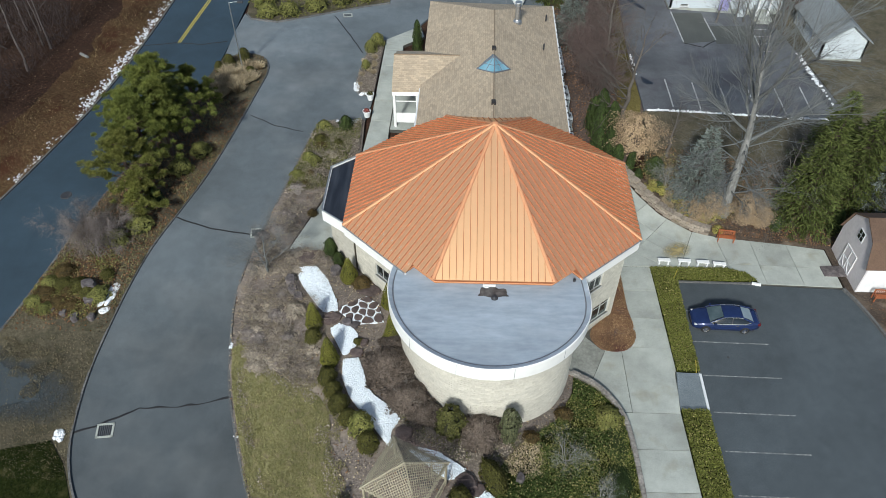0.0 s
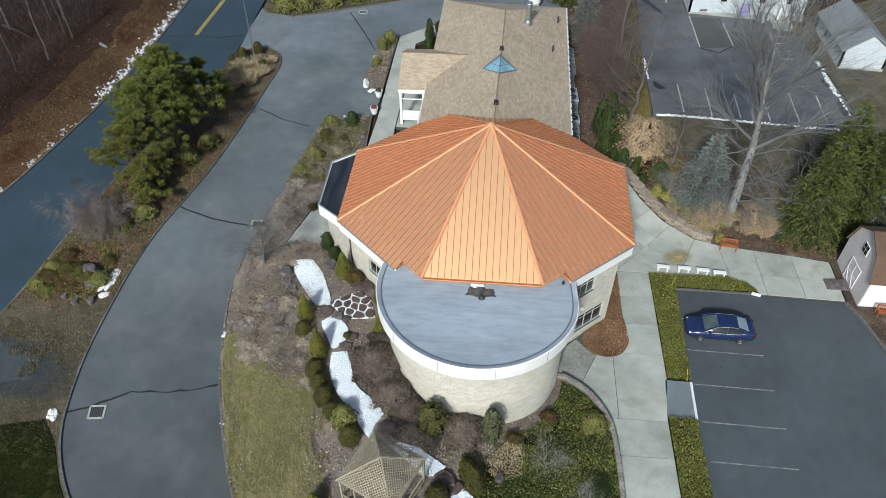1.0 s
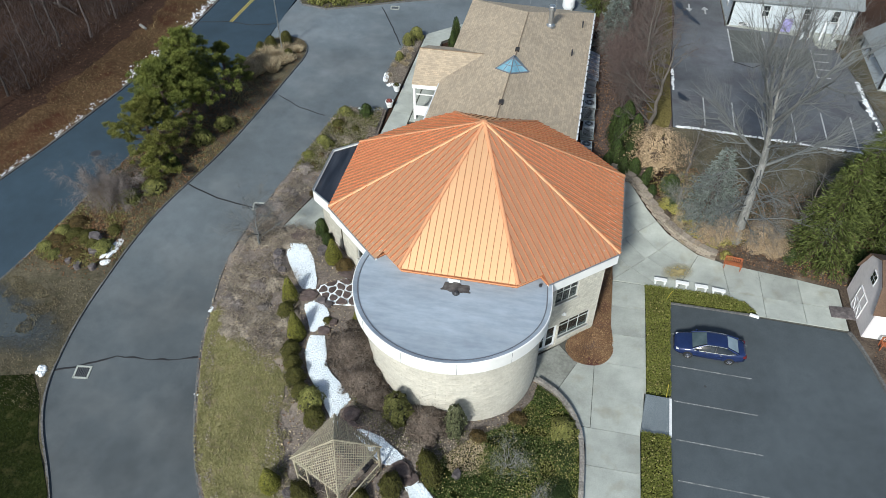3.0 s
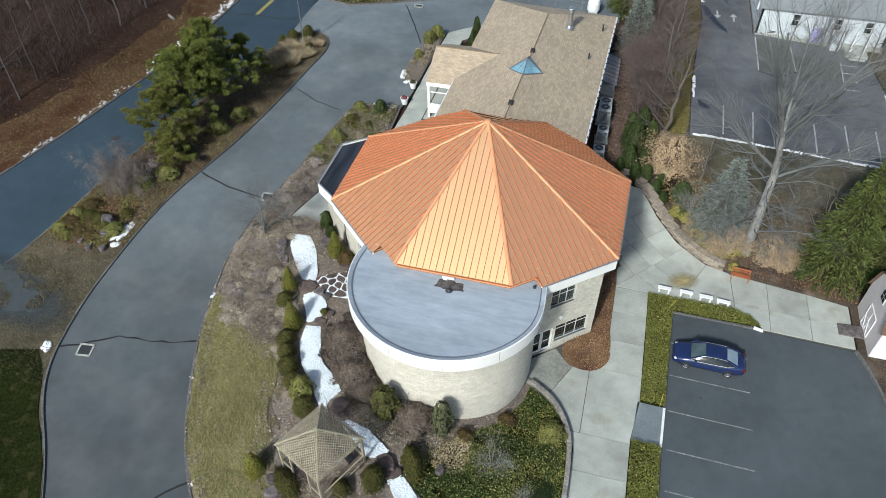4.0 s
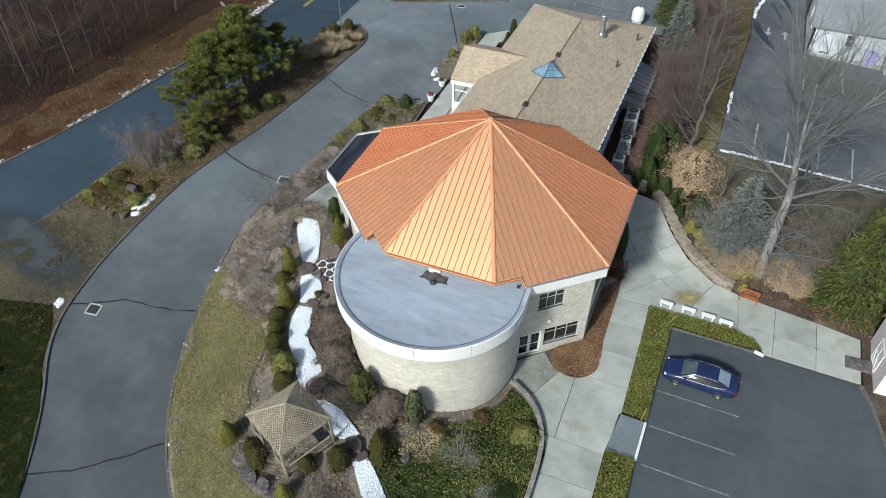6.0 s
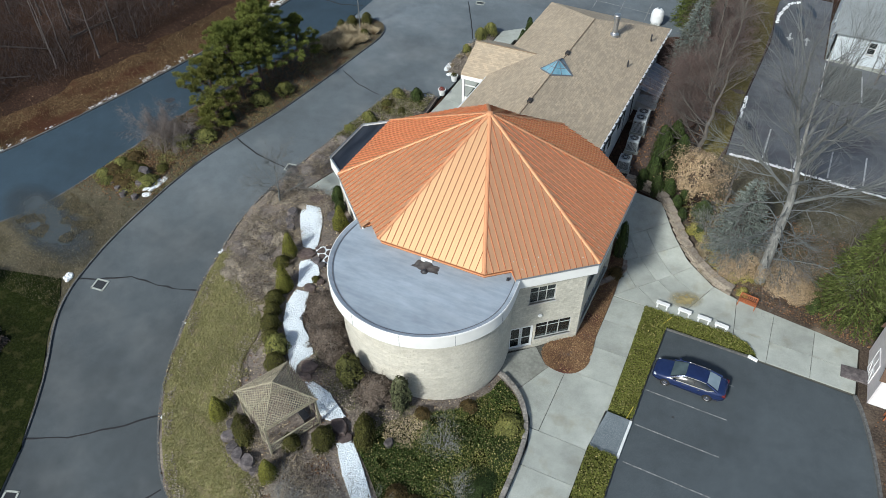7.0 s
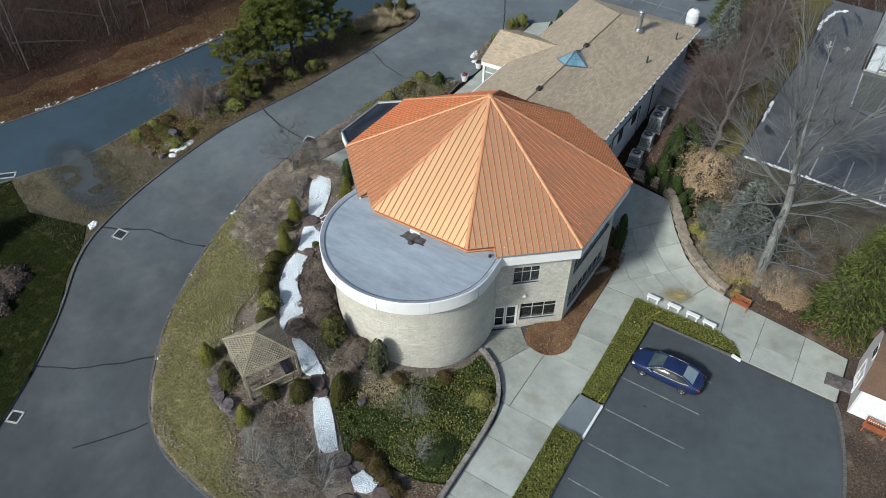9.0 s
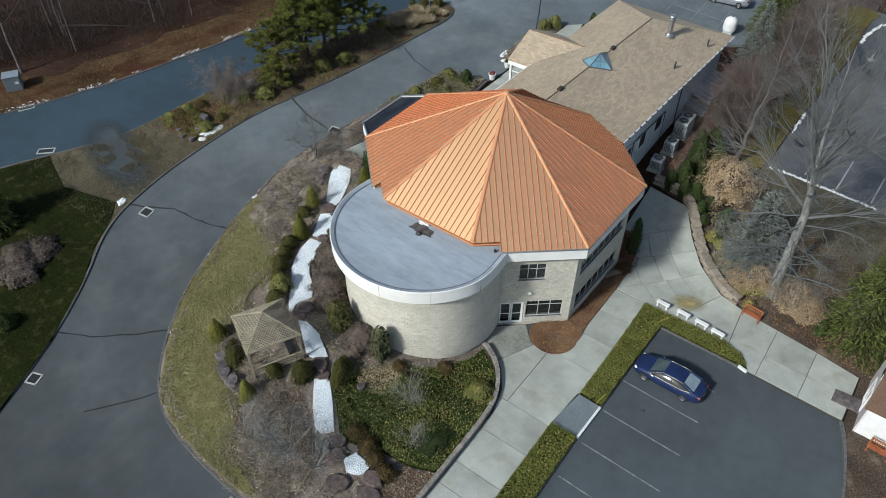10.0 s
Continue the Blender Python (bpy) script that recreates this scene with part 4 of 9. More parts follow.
block_wall(rounded([(12.8, 12.5), (12.82, 21), (12.77, 26.3), (12.2, 28.15), (11.15, 29.65), (10.05, 30.4), (9.0, 30.85)]), 0.42, 0.3, "grey stone edging wall beside the ivy bed", 0.6, surf("weathered_wall_stone", [(0.17, 0.155, 0.14), (0.25, 0.23, 0.21), (0.34, 0.32, 0.29)], 6, 0.95, 0.5, 0.2, 0.8, vary=0.15), 0.21)
block_wall(rounded([(11.9, 52.9), (14.0, 52.9), (15.6, 52.1), (17.2, 49.8), (18.9, 47.7), (21.2, 45.95), (22.9, 45.35)]), 0.75, 0.58, "tan stone retaining wall curving round the plaza", 0.8, surf("tan_wall_stone", [(0.2, 0.165, 0.13), (0.29, 0.245, 0.2), (0.38, 0.33, 0.28)], 6, 0.95, 0.5, 0.2, 0.8, vary=0.2), 0.25)
block_wall(rounded([(12.9, 41.9), (13.8, 43.1), (14.45, 44.4), (14.2, 45.4)]), 0.36, 0.34, "low stone wall of a small bed beside the hall", 0.6, surf("reddish_wall_stone", [(0.17, 0.13, 0.11), (0.25, 0.2, 0.175), (0.33, 0.28, 0.25)], 6, 0.95, 0.5, 0.2, 0.8, vary=0.2), 0.18)

# ---- the hall ----
EAVE_Z, APEX = 8.1, Vector((3.65, 40.75, 13.85))
CORNERS = [(7.65, 30.85), (13.65, 35.95), (13.85, 44.35), (7.75, 50.5), (-0.35, 50.5), (-6.5, 44.7), (-6.55, 36.75), (-0.45, 30.85)]
hall = thing("hall", "round cream hall with a copper-coloured metal roof", "building", 3.65, 40.75, 0.0)
HALL_AT = Matrix.Translation((-3.65, -40.75, 0))


def hall_part(name, data, mat, label="", parent=None):
    ob = part(name, data, mat, parent or hall, label)
    if parent is None:
        ob.matrix_basis = HALL_AT
    return ob


def inset(poly, d):
    """A convex outline (anticlockwise) moved inwards by d."""
    out = []
    n = len(poly)
    for i in range(n):
        p0, p1, p2 = Vector(poly[i - 1]), Vector(poly[i]), Vector(poly[(i + 1) % n])
        e1, e2 = (p1 - p0).normalized(), (p2 - p1).normalized()
        n1, n2 = Vector((-e1.y, e1.x)), Vector((-e2.y, e2.x))
        k = (n1 + n2) / (1 + n1.dot(n2))
        out.append(tuple(p1 + k * d))
    return out


WALLS = inset(CORNERS, 0.7)


TRIM, BAND = 0.62, 0.9                       # the roof stops short above the drum, over a band set farther back
for i in range(8):
    a, b = Vector(CORNERS[i]), Vector(CORNERS[(i + 1) % 8])
    e = (b - a).normalized()
    nin = Vector((-e.y, e.x))
    width = (b - a).length
    ap = Vector((APEX.x, APEX.y)) - a
    apu, apv = ap.dot(e), ap.dot(nin)
    # the stretch of each eave that is cut back above the drum
    lo, hi = (0.0, width) if i == 7 else (0.0, 2.15) if i == 0 else (width - 2.3, width) if i == 6 else (1.0, 0.0)
    n = max(8, round(width / 0.42))
    step = width / n
    lower = [[(0.0, 0.0), (width, 0.0), (apu, apv)]]
    if i == 7:
        t7 = TRIM + 0.08
        lower = [[(apu * t7 / apv, t7), (width - (width - apu) * t7 / apv, t7), (apu, apv)]]
    base_poly = lower[0]
    if i == 0:
        base_poly = [(2.25, 0.02), (width, 0.0), (apu, apv), (apu * TRIM / apv, TRIM + 0.08), (2.25, TRIM + 0.08)]
    if i == 6:
        base_poly = [(0.0, 0.0), (width - 2.4, 0.02), (width - 2.4, TRIM + 0.08), (width - (width - apu) * TRIM / apv, TRIM + 0.08), (apu, apv)]

    def at_uv(u, v, up=0.0):
        p = a + e * u + nin * v
        return Vector((p.x, p.y, EAVE_Z + (APEX.z - EAVE_Z) * v / apv + up))
    k = len(base_poly)
    vs = [at_uv(u, v, -0.03) for u, v in base_poly] + [at_uv(u, v, -0.16) for u, v in base_poly]
    fs = [tuple(range(k)), tuple(range(k, 2 * k))[::-1]] + [(j, k + j, k + (j + 1) % k, (j + 1) % k) for j in range(k)]
    facet = hall_part("roof_facet", (vs, fs), M_COPPERDARK, "copper-coloured standing-seam roof slope")
    for s in range(n):
        u0, u1 = s * step, (s + 1) * step
        poly = clip(clip([(0.0, 0.0), (width, 0.0), (apu, apv)], -1, 0, -u0), 1, 0, u1)
        mid = (u0 + u1) / 2
        if lo < mid < hi:
            poly = clip(poly, 0, -1, -TRIM)
        if len(poly) < 3:
            continue
        top = [at_uv(u, v, 0.004) for u, v in poly]
        low = [at_uv(u, v, -0.022) for u, v in poly]
        m = len(poly)
        pv, pf = top + low, [tuple(range(m))] + [(j, m + j, m + (j + 1) % m, (j + 1) % m) for j in range(m)]
        # the raised seam along one long edge
        edge = sorted(v for u, v in poly if abs(u - u0) < 1e-4)
        if len(edge) >= 2 and edge[-1] - edge[0] > 0.15 and s > 0:
            v0, v1 = edge[0], edge[-1]
            q = [at_uv(u0 + d, v, z) for v in (v0, v1) for d, z in ((-0.015, 0.0), (-0.012, 0.064), (0.012, 0.064), (0.015, 0.0))]
            o = len(pv)
            pv = pv + q
            pf = pf + [(o, o + 1, o + 5, o + 4), (o + 1, o + 2, o + 6, o + 5), (o + 2, o + 3, o + 7, o + 6), (o, o + 3, o + 2, o + 1), (o + 4, o + 5, o + 6, o + 7)]
        pan = part("roof_panel", (pv, pf), M_COPPER, facet)
        # seam faces take the darker tone that stands for their own shade
        pan.data.materials.append(M_SEAMSHADE)
        for poly_face in pan.data.polygons[m + 1:]:
            poly_face.material_index = 1
    # snow guards in staggered rows near the eave
    if i in (0, 1, 6):
        for s in range(n):
            for r in range(2):
                if (s + r) % 2 == 0:
                    u, v = (s + 0.5) * step, 0.5 + r * 0.5
                    if lo < u < hi or u < apu * v / apv + 0.3 or u > width - (width - apu) * v / apv - 0.3:
                        continue
                    c = at_uv(u, v, 0.01)
                    bm = bmesh.new()
                    box(bm, -0.016, -0.04, 0, 0.016, 0.04, 0.03)
                    gob = part("snow_guard", bm, M_FASCIA, facet)
                    gob.matrix_basis = Matrix.Translation(c) @ pose(0, 0, 0, 0, 0, math.degrees(math.atan2(e.y, e.x)))
# hip caps
for i, (cx, cy) in enumerate(CORNERS):
    c = Vector((cx, cy, EAVE_Z))
    d = APEX - c
    start = c + d * (TRIM / 9.9 if i in (0, 7) else 0.0)
    flat = Vector((d.x, d.y, 0)).normalized()
    side = Vector((-flat.y, flat.x, 0))
    vs = []
    for p in (start, APEX):
        vs += [p - side * 0.14, p - side * 0.085 + Vector((0, 0, 0.07)), p + Vector((0, 0, 0.09)), p + side * 0.085 + Vector((0, 0, 0.07)), p + side * 0.14]
    hall_part("hip_cap", (vs, [(j, j + 1, j + 6, j + 5) for j in range(4)] + [(4, 3, 2, 1, 0), (5, 6, 7, 8, 9)]), M_COPPERCAP, "pale copper hip capping")
hall_part("finial_cap", lathe([(0.3, APEX.z - 0.1), (0.2, APEX.z + 0.06), (0.08, APEX.z + 0.11), (0.0, APEX.z + 0.12)], 8, APEX.x, APEX.y), M_COPPERCAP, "copper cap at the roof point")

# copper band where the roof stops above the drum
tl = inset(CORNERS, BAND)
e0 = (Vector(CORNERS[1]) - Vector(CORNERS[0])).normalized()
n0 = Vector((-e0.y, e0.x))
e6 = (Vector(CORNERS[7]) - Vector(CORNERS[6])).normalized()
n6 = Vector((-e6.y, e6.x))
w6 = (Vector(CORNERS[7]) - Vector(CORNERS[6])).length
ru = Vector(CORNERS[0]) + e0 * 2.15
lu = Vector(CORNERS[6]) + e6 * (w6 - 2.3)
band = [tuple(ru), tuple(ru + n0 * BAND), tl[0], tl[7], tuple(lu + n6 * BAND), tuple(lu)]
vs, fs = [], []
for j, (x, y) in enumerate(band):
    rise = EAVE_Z if j in (0, 5) else EAVE_Z + 0.56 * BAND - 0.13
    vs += [(x, y, 7.75), (x, y, rise + 0.02)]
    for w in (0.05,):
        cxy = Vector((3.65, 38.0)) - Vector((x, y))
        cxy.normalize()
        vs += [(x + cxy.x * w, y + cxy.y * w, 7.75), (x + cxy.x * w, y + cxy.y * w, rise + 0.02)]
for j in range(5):
    o, q = j * 4, j * 4 + 4
    fs += [(o, q, q + 1, o + 1), (o + 1, q + 1, q + 3, o + 3), (o + 3, q + 3, q + 2, o + 2)]
hall_part("edge_band", (vs, fs), M_COPPERDARK, "darker copper band above the flat roof")
sill = []
for j in range(5):
    (x0, y0), (x1, y1) = band[j], band[j + 1]
    sill.append(tube([(x0, y0 - 0.03, 7.99), (x1, y1 - 0.03, 7.99)], [0.045, 0.045], 5))
hall_part("edge_drip", joined(*sill), M_COPPERCAP, "pale copper drip edge")


# fascia: one length to each side
def slab_between(p, q, th, z0, z1):
    p, q = Vector(p), Vector(q)
    e = (q - p).normalized()
    nrm = Vector((-e.y, e.x)) * th
    return prism([tuple(p), tuple(q), tuple(q + nrm), tuple(p + nrm)], z0, z1)


OUTER = inset(CORNERS, 0.06)
FAS0, FAS1 = 7.1, 8.02
for i in range(8):
    p, q = Vector(OUTER[i]), Vector(OUTER[(i + 1) % 8])
    if i == 7:
        continue
    if i == 0:
        p = p + (q - p).normalized() * 2.1
    if i == 6:
        q = q + (p - q).normalized() * 2.2
    if i == 5:
        continue
    hall_part("fascia", slab_between(p, q, 0.12, FAS0, FAS1), M_FASCIA, "white painted fascia board")
    hall_part("gutter", tube([(*(p + (p - Vector((3.65, 40.75))).normalized() * 0.06), 8.03), (*(q + (q - Vector((3.65, 40.75))).normalized() * 0.06), 8.03)], [0.06, 0.06], 6), M_METAL, "thin metal gutter")
hall_part("soffit", prism(inset(CORNERS, 0.1), FAS0 - 0.02, FAS0 + 0.06), M_FASCIA)

# black-roofed bay on the west side
BAY = [(-6.4, 36.9), (-6.4, 44.65), (-8.2, 43.2), (-8.2, 38.3)]
hall_part("bay_roof", prism([(-6.3, 36.95), (-6.3, 44.6), (-8.12, 43.15), (-8.12, 38.35)], 7.82, 7.98), M_BLACKROOF, "black membrane roof with dull streaks")
for p, q in ((BAY[1], BAY[2]), (BAY[2], BAY[3]), (BAY[3], BAY[0])):
    hall_part("bay_fascia", slab_between(p, q, 0.1, 7.1, 8.04), M_FASCIA)
    hall_part("bay_rail", tube([(*p, 8.1), (*q, 8.1)], [0.05, 0.05], 6), M_METAL, "pale metal roof edge")

# drum
DC, DR = (3.43, 31.52), 6.45


def drum_ring(profile, n):
    """A ring of the drum's roof; its east side runs in more straightly to meet the hall."""
    v, f = lathe(profile, n, *DC)
    return [(DC[0] + (x - DC[0]) * (1 - 0.05 * ease(y, 28.5, 32.0)) if x > DC[0] else x, y, z) for x, y, z in v], f


ring = [(DC[0] + DR * math.cos(t), DC[1] + DR * math.sin(t)) for t in [2 * math.pi * k / 96 for k in range(96)]]
hall_part("flat_roof", drum_ring([(0.01, 7.87), (2.0, 7.86), (4.5, 7.84), (6.0, 7.83), (6.1, 7.84)], 96), M_MEMBRANE, "grey flat membrane roof with water stains")
hall_part("roof_groove", drum_ring([(6.07, 7.8), (6.09, 7.865), (6.15, 7.87), (6.17, 7.8)], 96), M_EDGE, "thin dark seam inside the roof edge")
hall_part("roof_rim", drum_ring([(6.14, 7.82), (6.17, 7.885), (6.36, 7.955), (6.41, 7.965)], 96), M_MEMBRANE, "grey membrane turned up at the roof edge")
hall_part("drum_fascia", drum_ring([(6.38, 7.95), (DR - 0.02, 7.97), (DR + 0.02, 7.93), (DR, 7.9), (DR, 6.93), (DR - 0.03, 6.89), (5.75, 6.89)], 288), M_FASCIA, "broad white fascia of the drum")
for k in range(12):
    t = 2 * math.pi * (k + 0.37) / 12
    x, y = DC[0] + (DR + 0.004) * math.cos(t), DC[1] + (DR + 0.004) * math.sin(t)
    ob = hall_part("fascia_joint", boxes((-0.009, -0.01, 6.93, 0.009, 0.004, 7.9)), M_EDGE)
    ob.matrix_basis = HALL_AT @ pose(x, y, 0, 0, 0, math.degrees(t) - 90)
DW = 5.8
drum_wall = hall_part("drum_wall", lathe([(DW - 0.035, 0.2), (DW - 0.035, 6.9)], 96, *DC), M_MORTAR, "curved cream split-face block wall")
# stone blocks in courses on the outer half of the drum
course, blk = 0.205, 0.42
rest_v, rest_f = [], []
shared = []
for v in range(3):
    rng = random.Random(70 + v)
    bm = bmesh.new()
    box(bm, -blk / 2 + 0.006, -0.06, 0, blk / 2 - 0.006, 0.015, course - 0.008)
    bmesh.ops.subdivide_edges(bm, edges=[e for e in bm.edges if abs((e.verts[0].co - e.verts[1].co).x) > 0.1], cuts=1)
    for w in bm.verts:
        if w.co.y > 0:
            w.co.y += rng.uniform(-0.004, 0.016)
    me = bpy.data.meshes.new("block")
    bm.to_mesh(me)
    bm.free()
    me.materials.append(M_BLOCK)
    shared.append(me)
rng = random.Random(8)
na = round(2 * math.pi * DW / blk)
made = 0
for r in range(31):
    z = 0.45 + r * course
    for k in range(na):
        t = 2 * math.pi * (k + (r % 2) * 0.5) / na
        if math.sin(t) > 0.25:
            continue
        x, y = DC[0] + (DW - 0.02) * math.cos(t), DC[1] + (DW - 0.02) * math.sin(t)
        if z < g(x, y) - 0.4:
            continue
        pm = pose(x, y, z, 0, 0, math.degrees(t) - 90)
        me = shared[rng.randrange(3)]
        near = -1.95 < t - 2 * math.pi < -0.75 and 12 <= r <= 22
        if near and made < 300:
            ob = part("block", me, None, drum_wall)
            ob.matrix_basis = pm
            made += 1
        else:
            o = len(rest_v)
            rest_v += [pm @ w.co for w in me.vertices]
            rest_f += [tuple(i + o for i in p.vertices) for p in me.polygons]
rest = hall_part("block_facing", (rest_v, rest_f), M_BLOCK, parent=drum_wall)
tagged(rest, kind="stuff")


# walls with openings
def wall_mesh(p, q, z0, z1, th, holes):
    """A straight wall from p to q, its outer face on that line, with holes (u0, u1, z0, z1)."""
    p, q = Vector(p), Vector(q)
    L = (q - p).length
    e = (q - p) / L
    nrm = Vector((-e.y, e.x))
    us = sorted({0.0, L, *[h[0] for h in holes], *[h[1] for h in holes]})
    zs = sorted({z0, z1, *[h[2] for h in holes], *[h[3] for h in holes]})
    nu, nz = len(us), len(zs)

    def solid(i, j):
        if not (0 <= i < nu - 1 and 0 <= j < nz - 1):
            return False
        mu, mz = (us[i] + us[i + 1]) / 2, (zs[j] + zs[j + 1]) / 2
        return not any(h[0] < mu < h[1] and h[2] < mz < h[3] for h in holes)
    vs = []
    for depth in (0.0, th):
        for w in zs:
            for u in us:
                c = p + e * u + nrm * depth
                vs.append((c.x, c.y, w))
    back = nu * nz
    fs = []
    for i in range(nu - 1):
        for j in range(nz - 1):
            if not solid(i, j):
                continue
            c = [j * nu + i, j * nu + i + 1, (j + 1) * nu + i + 1, (j + 1) * nu + i]
            fs += [tuple(c), tuple(k + back for k in c[::-1])]
            for k, (di, dj) in enumerate(((0, -1), (1, 0), (0, 1), (-1, 0))):
                if not solid(i + di, j + dj):
                    m, n = c[k], c[(k + 1) % 4]
                    fs.append((n, m, m + back, n + back))
    return (vs, fs), e, nrm


def window_unit(parent, base, p, e, nrm, hole, cols, rows, mat=None, depth=0.12):
    """Frame, bars and panes set into a hole of a wall."""
    u0, u1, z0, z1 = hole
    rot = math.degrees(math.atan2(e.y, e.x))
    o = p + e * u0
    win = part("window", boxes((0, 0, 0, u1 - u0, depth, 0.06), (0, 0, z1 - z0 - 0.06, u1 - u0, depth, z1 - z0), (0, 0, 0.06, 0.06, depth, z1 - z0 - 0.06), (u1 - u0 - 0.06, 0, 0.06, u1 - u0, depth, z1 - z0 - 0.06)), mat or M_ALU, parent)
    win.matrix_basis = base @ pose(o.x + nrm.x * 0.08, o.y + nrm.y * 0.08, z0, 0, 0, rot)
    w, h = u1 - u0 - 0.12, z1 - z0 - 0.12
    bars = [(0.06 + w * c / cols - 0.025, 0.03, 0.06, 0.06 + w * c / cols + 0.025, depth - 0.02, h + 0.06) for c in range(1, cols)]
    bars += [(0.06, 0.035, 0.06 + h * r - 0.02, w + 0.06, depth - 0.03, 0.06 + h * r + 0.02) for r in rows]
    for bar in bars:
        part("glazing_bar", boxes(bar), mat or M_ALU, win)
    for c in range(cols):
        edges = [0.0, *rows, 1.0]
        for r0, r1 in zip(edges[:-1], edges[1:]):
            pane = part("pane", boxes((0.06 + w * c / cols, 0.06, 0.06 + h * r0, 0.06 + w * (c + 1) / cols, 0.072, 0.06 + h * r1)), M_GLASS, win)
            pane.visible_shadow = False
    part("sill", boxes((-0.06, -0.14, -0.07, u1 - u0 + 0.06, 0.06, 0.0)), M_ALU, win)
    return win


def hall_wall(i, holes, z0=-0.6, label="cream block wall"):
    p, q = Vector(WALLS[i]), Vector(WALLS[(i + 1) % 8])
    geo, e, nrm = wall_mesh(p, q, z0, 7.15, 0.35, [h[:4] for h in holes])
    ob = hall_part("wall", geo, M_WALL, label)
    uv = ob.data.uv_layers.new(name="UVMap")
    for lp in ob.data.loops:
        c = ob.data.vertices[lp.vertex_index].co
        uv.data[lp.index].uv = ((c.x - p.x) * e.x + (c.y - p.y) * e.y, c.z)
    for h in holes:
        if h[4]:
            window_unit(hall, HALL_AT, p, e, nrm, h[:4], h[4], h[5])
    return p, e, nrm


p0, e0w, n0w = hall_wall(0, [(2.05, 3.95, 0.0, 2.35, 0, ()), (4.05, 6.75, 0.75, 2.4, 3, (0.72,)), (3.3, 5.2, 4.6, 6.15, 3, (0.66,))])
L1 = (Vector(WALLS[2]) - Vector(WALLS[1])).length
hall_wall(1, [(0.7, L1 - 0.7, 0.9, 2.3, 7, ()), (0.7, L1 - 0.7, 4.4, 5.9, 7, ())])
hall_wall(2, [(1.0, 3.2, 4.4, 5.9, 3, ())])
hall_wall(3, [])
hall_wall(4, [])
hall_wall(5, [])
hall_wall(6, [(2.05, 4.1, 4.5, 5.65, 3, ())], 1.0)
hall_wall(7, [])
hall_part("bay_wall", prism([(-6.0, 37.2), (-6.0, 44.4), (-7.75, 43.0), (-7.75, 38.6)][::-1], 2.0, 7.2), M_WALL, "cream wall of the west bay")
core = inset(CORNERS, 1.9)
# solid block added behind the hall windows to read as dark, unlit rooms
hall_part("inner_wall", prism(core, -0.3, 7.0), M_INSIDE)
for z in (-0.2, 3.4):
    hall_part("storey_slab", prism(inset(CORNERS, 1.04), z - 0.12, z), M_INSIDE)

# glazed double door
door = part("door", boxes((0, 0, 0.0, 0.07, 0.1, 2.3), (1.73, 0, 0.0, 1.8, 0.1, 2.3), (0.07, 0, 2.2, 1.73, 0.1, 2.3)), M_WHITE, hall, "pale framed double glass door, closed")
o = p0 + e0w * 2.1 + n0w * 0.1
door.matrix_basis = HALL_AT @ pose(o.x, o.y, 0.02, 0, 0, math.degrees(math.atan2(e0w.y, e0w.x)))
for x0 in (0.07, 0.91):
    leaf = part("door_leaf", boxes((x0 + 0.01, 0.02, 0.02, x0 + 0.11, 0.07, 2.19), (x0 + 0.72, 0.02, 0.02, x0 + 0.82, 0.07, 2.19), (x0 + 0.11, 0.02, 0.02, x0 + 0.72, 0.07, 0.22), (x0 + 0.11, 0.02, 2.07, x0 + 0.72, 0.07, 2.19), (x0 + 0.11, 0.03, 1.0, x0 + 0.72, 0.06, 1.06)), M_WHITE, door)
    pane = part("door_pane", boxes((x0 + 0.11, 0.04, 0.22, x0 + 0.72, 0.05, 2.07)), M_GLASS, door)
    pane.visible_shadow = False
# wall lamp and vent above the door
o = p0 + e0w * 4.2 - n0w * 0.02
lamp = part("wall_lamp", boxes((-0.14, -0.12, 0, 0.14, 0.03, 0.1), (-0.1, -0.22, 0.05, 0.1, -0.02, 0.22), bevel=0.02), M_WHITE, hall, "small white wall lamp")
lamp.matrix_basis = HALL_AT @ pose(o.x, o.y, 3.25, 0, 0, 42)

# roof drain with its dark stain on the flat roof
stain = []
rng = random.Random(4)
for k in range(26):
    t = 2 * math.pi * k / 26
    r = (0.55 + 0.3 * rng.random()) * (1.5 if abs(math.cos(t)) > 0.7 and math.sin(t) > -0.5 else 1.0)
    stain.append((3.6 + r * math.cos(t) * 0.95, 31.05 + r * math.sin(t) * 0.6))
hall_part("water_stain", prism(rounded(stain, True, 2), 7.85, 7.872), surf("damp_membrane", [(0.045, 0.04, 0.039), (0.085, 0.077, 0.074), (0.14, 0.13, 0.126)], 2.5, 0.6, 0.05, 0.3, 1.2), "dark damp stain round the roof drain")
hall_part("roof_drain", lathe([(0.0, 8.0), (0.1, 8.0), (0.16, 7.95), (0.2, 7.88), (0.26, 7.86)], 14, 3.65, 30.6), M_DARKMETAL, "dark domed roof drain")
hall_part("scupper_box", boxes((2.95, 31.5, 7.86, 3.75, 31.62, 8.02), (3.05, 31.38, 7.86, 3.3, 31.5, 7.95), bevel=0.015), M_WHITE, "small white scupper box under the roof edge")
hall_part("overflow_pipe", lathe([(0.0, 8.02), (0.09, 8.02), (0.1, 7.86)], 10, 8.75, 32.2), M_DARKMETAL)

# ---- the annex ----
annex = thing("annex", "long low annex with a tan shingle hip roof", "building", 4.1, 60.0, 0.0)
ANN = Matrix.Translation((-4.1, -60.0, 0))


def annex_part(name, data, mat, label="", parent=None):
    ob = part(name, data, mat, parent or annex, label)
    if parent is None:
        ob.matrix_basis = ANN
    return ob


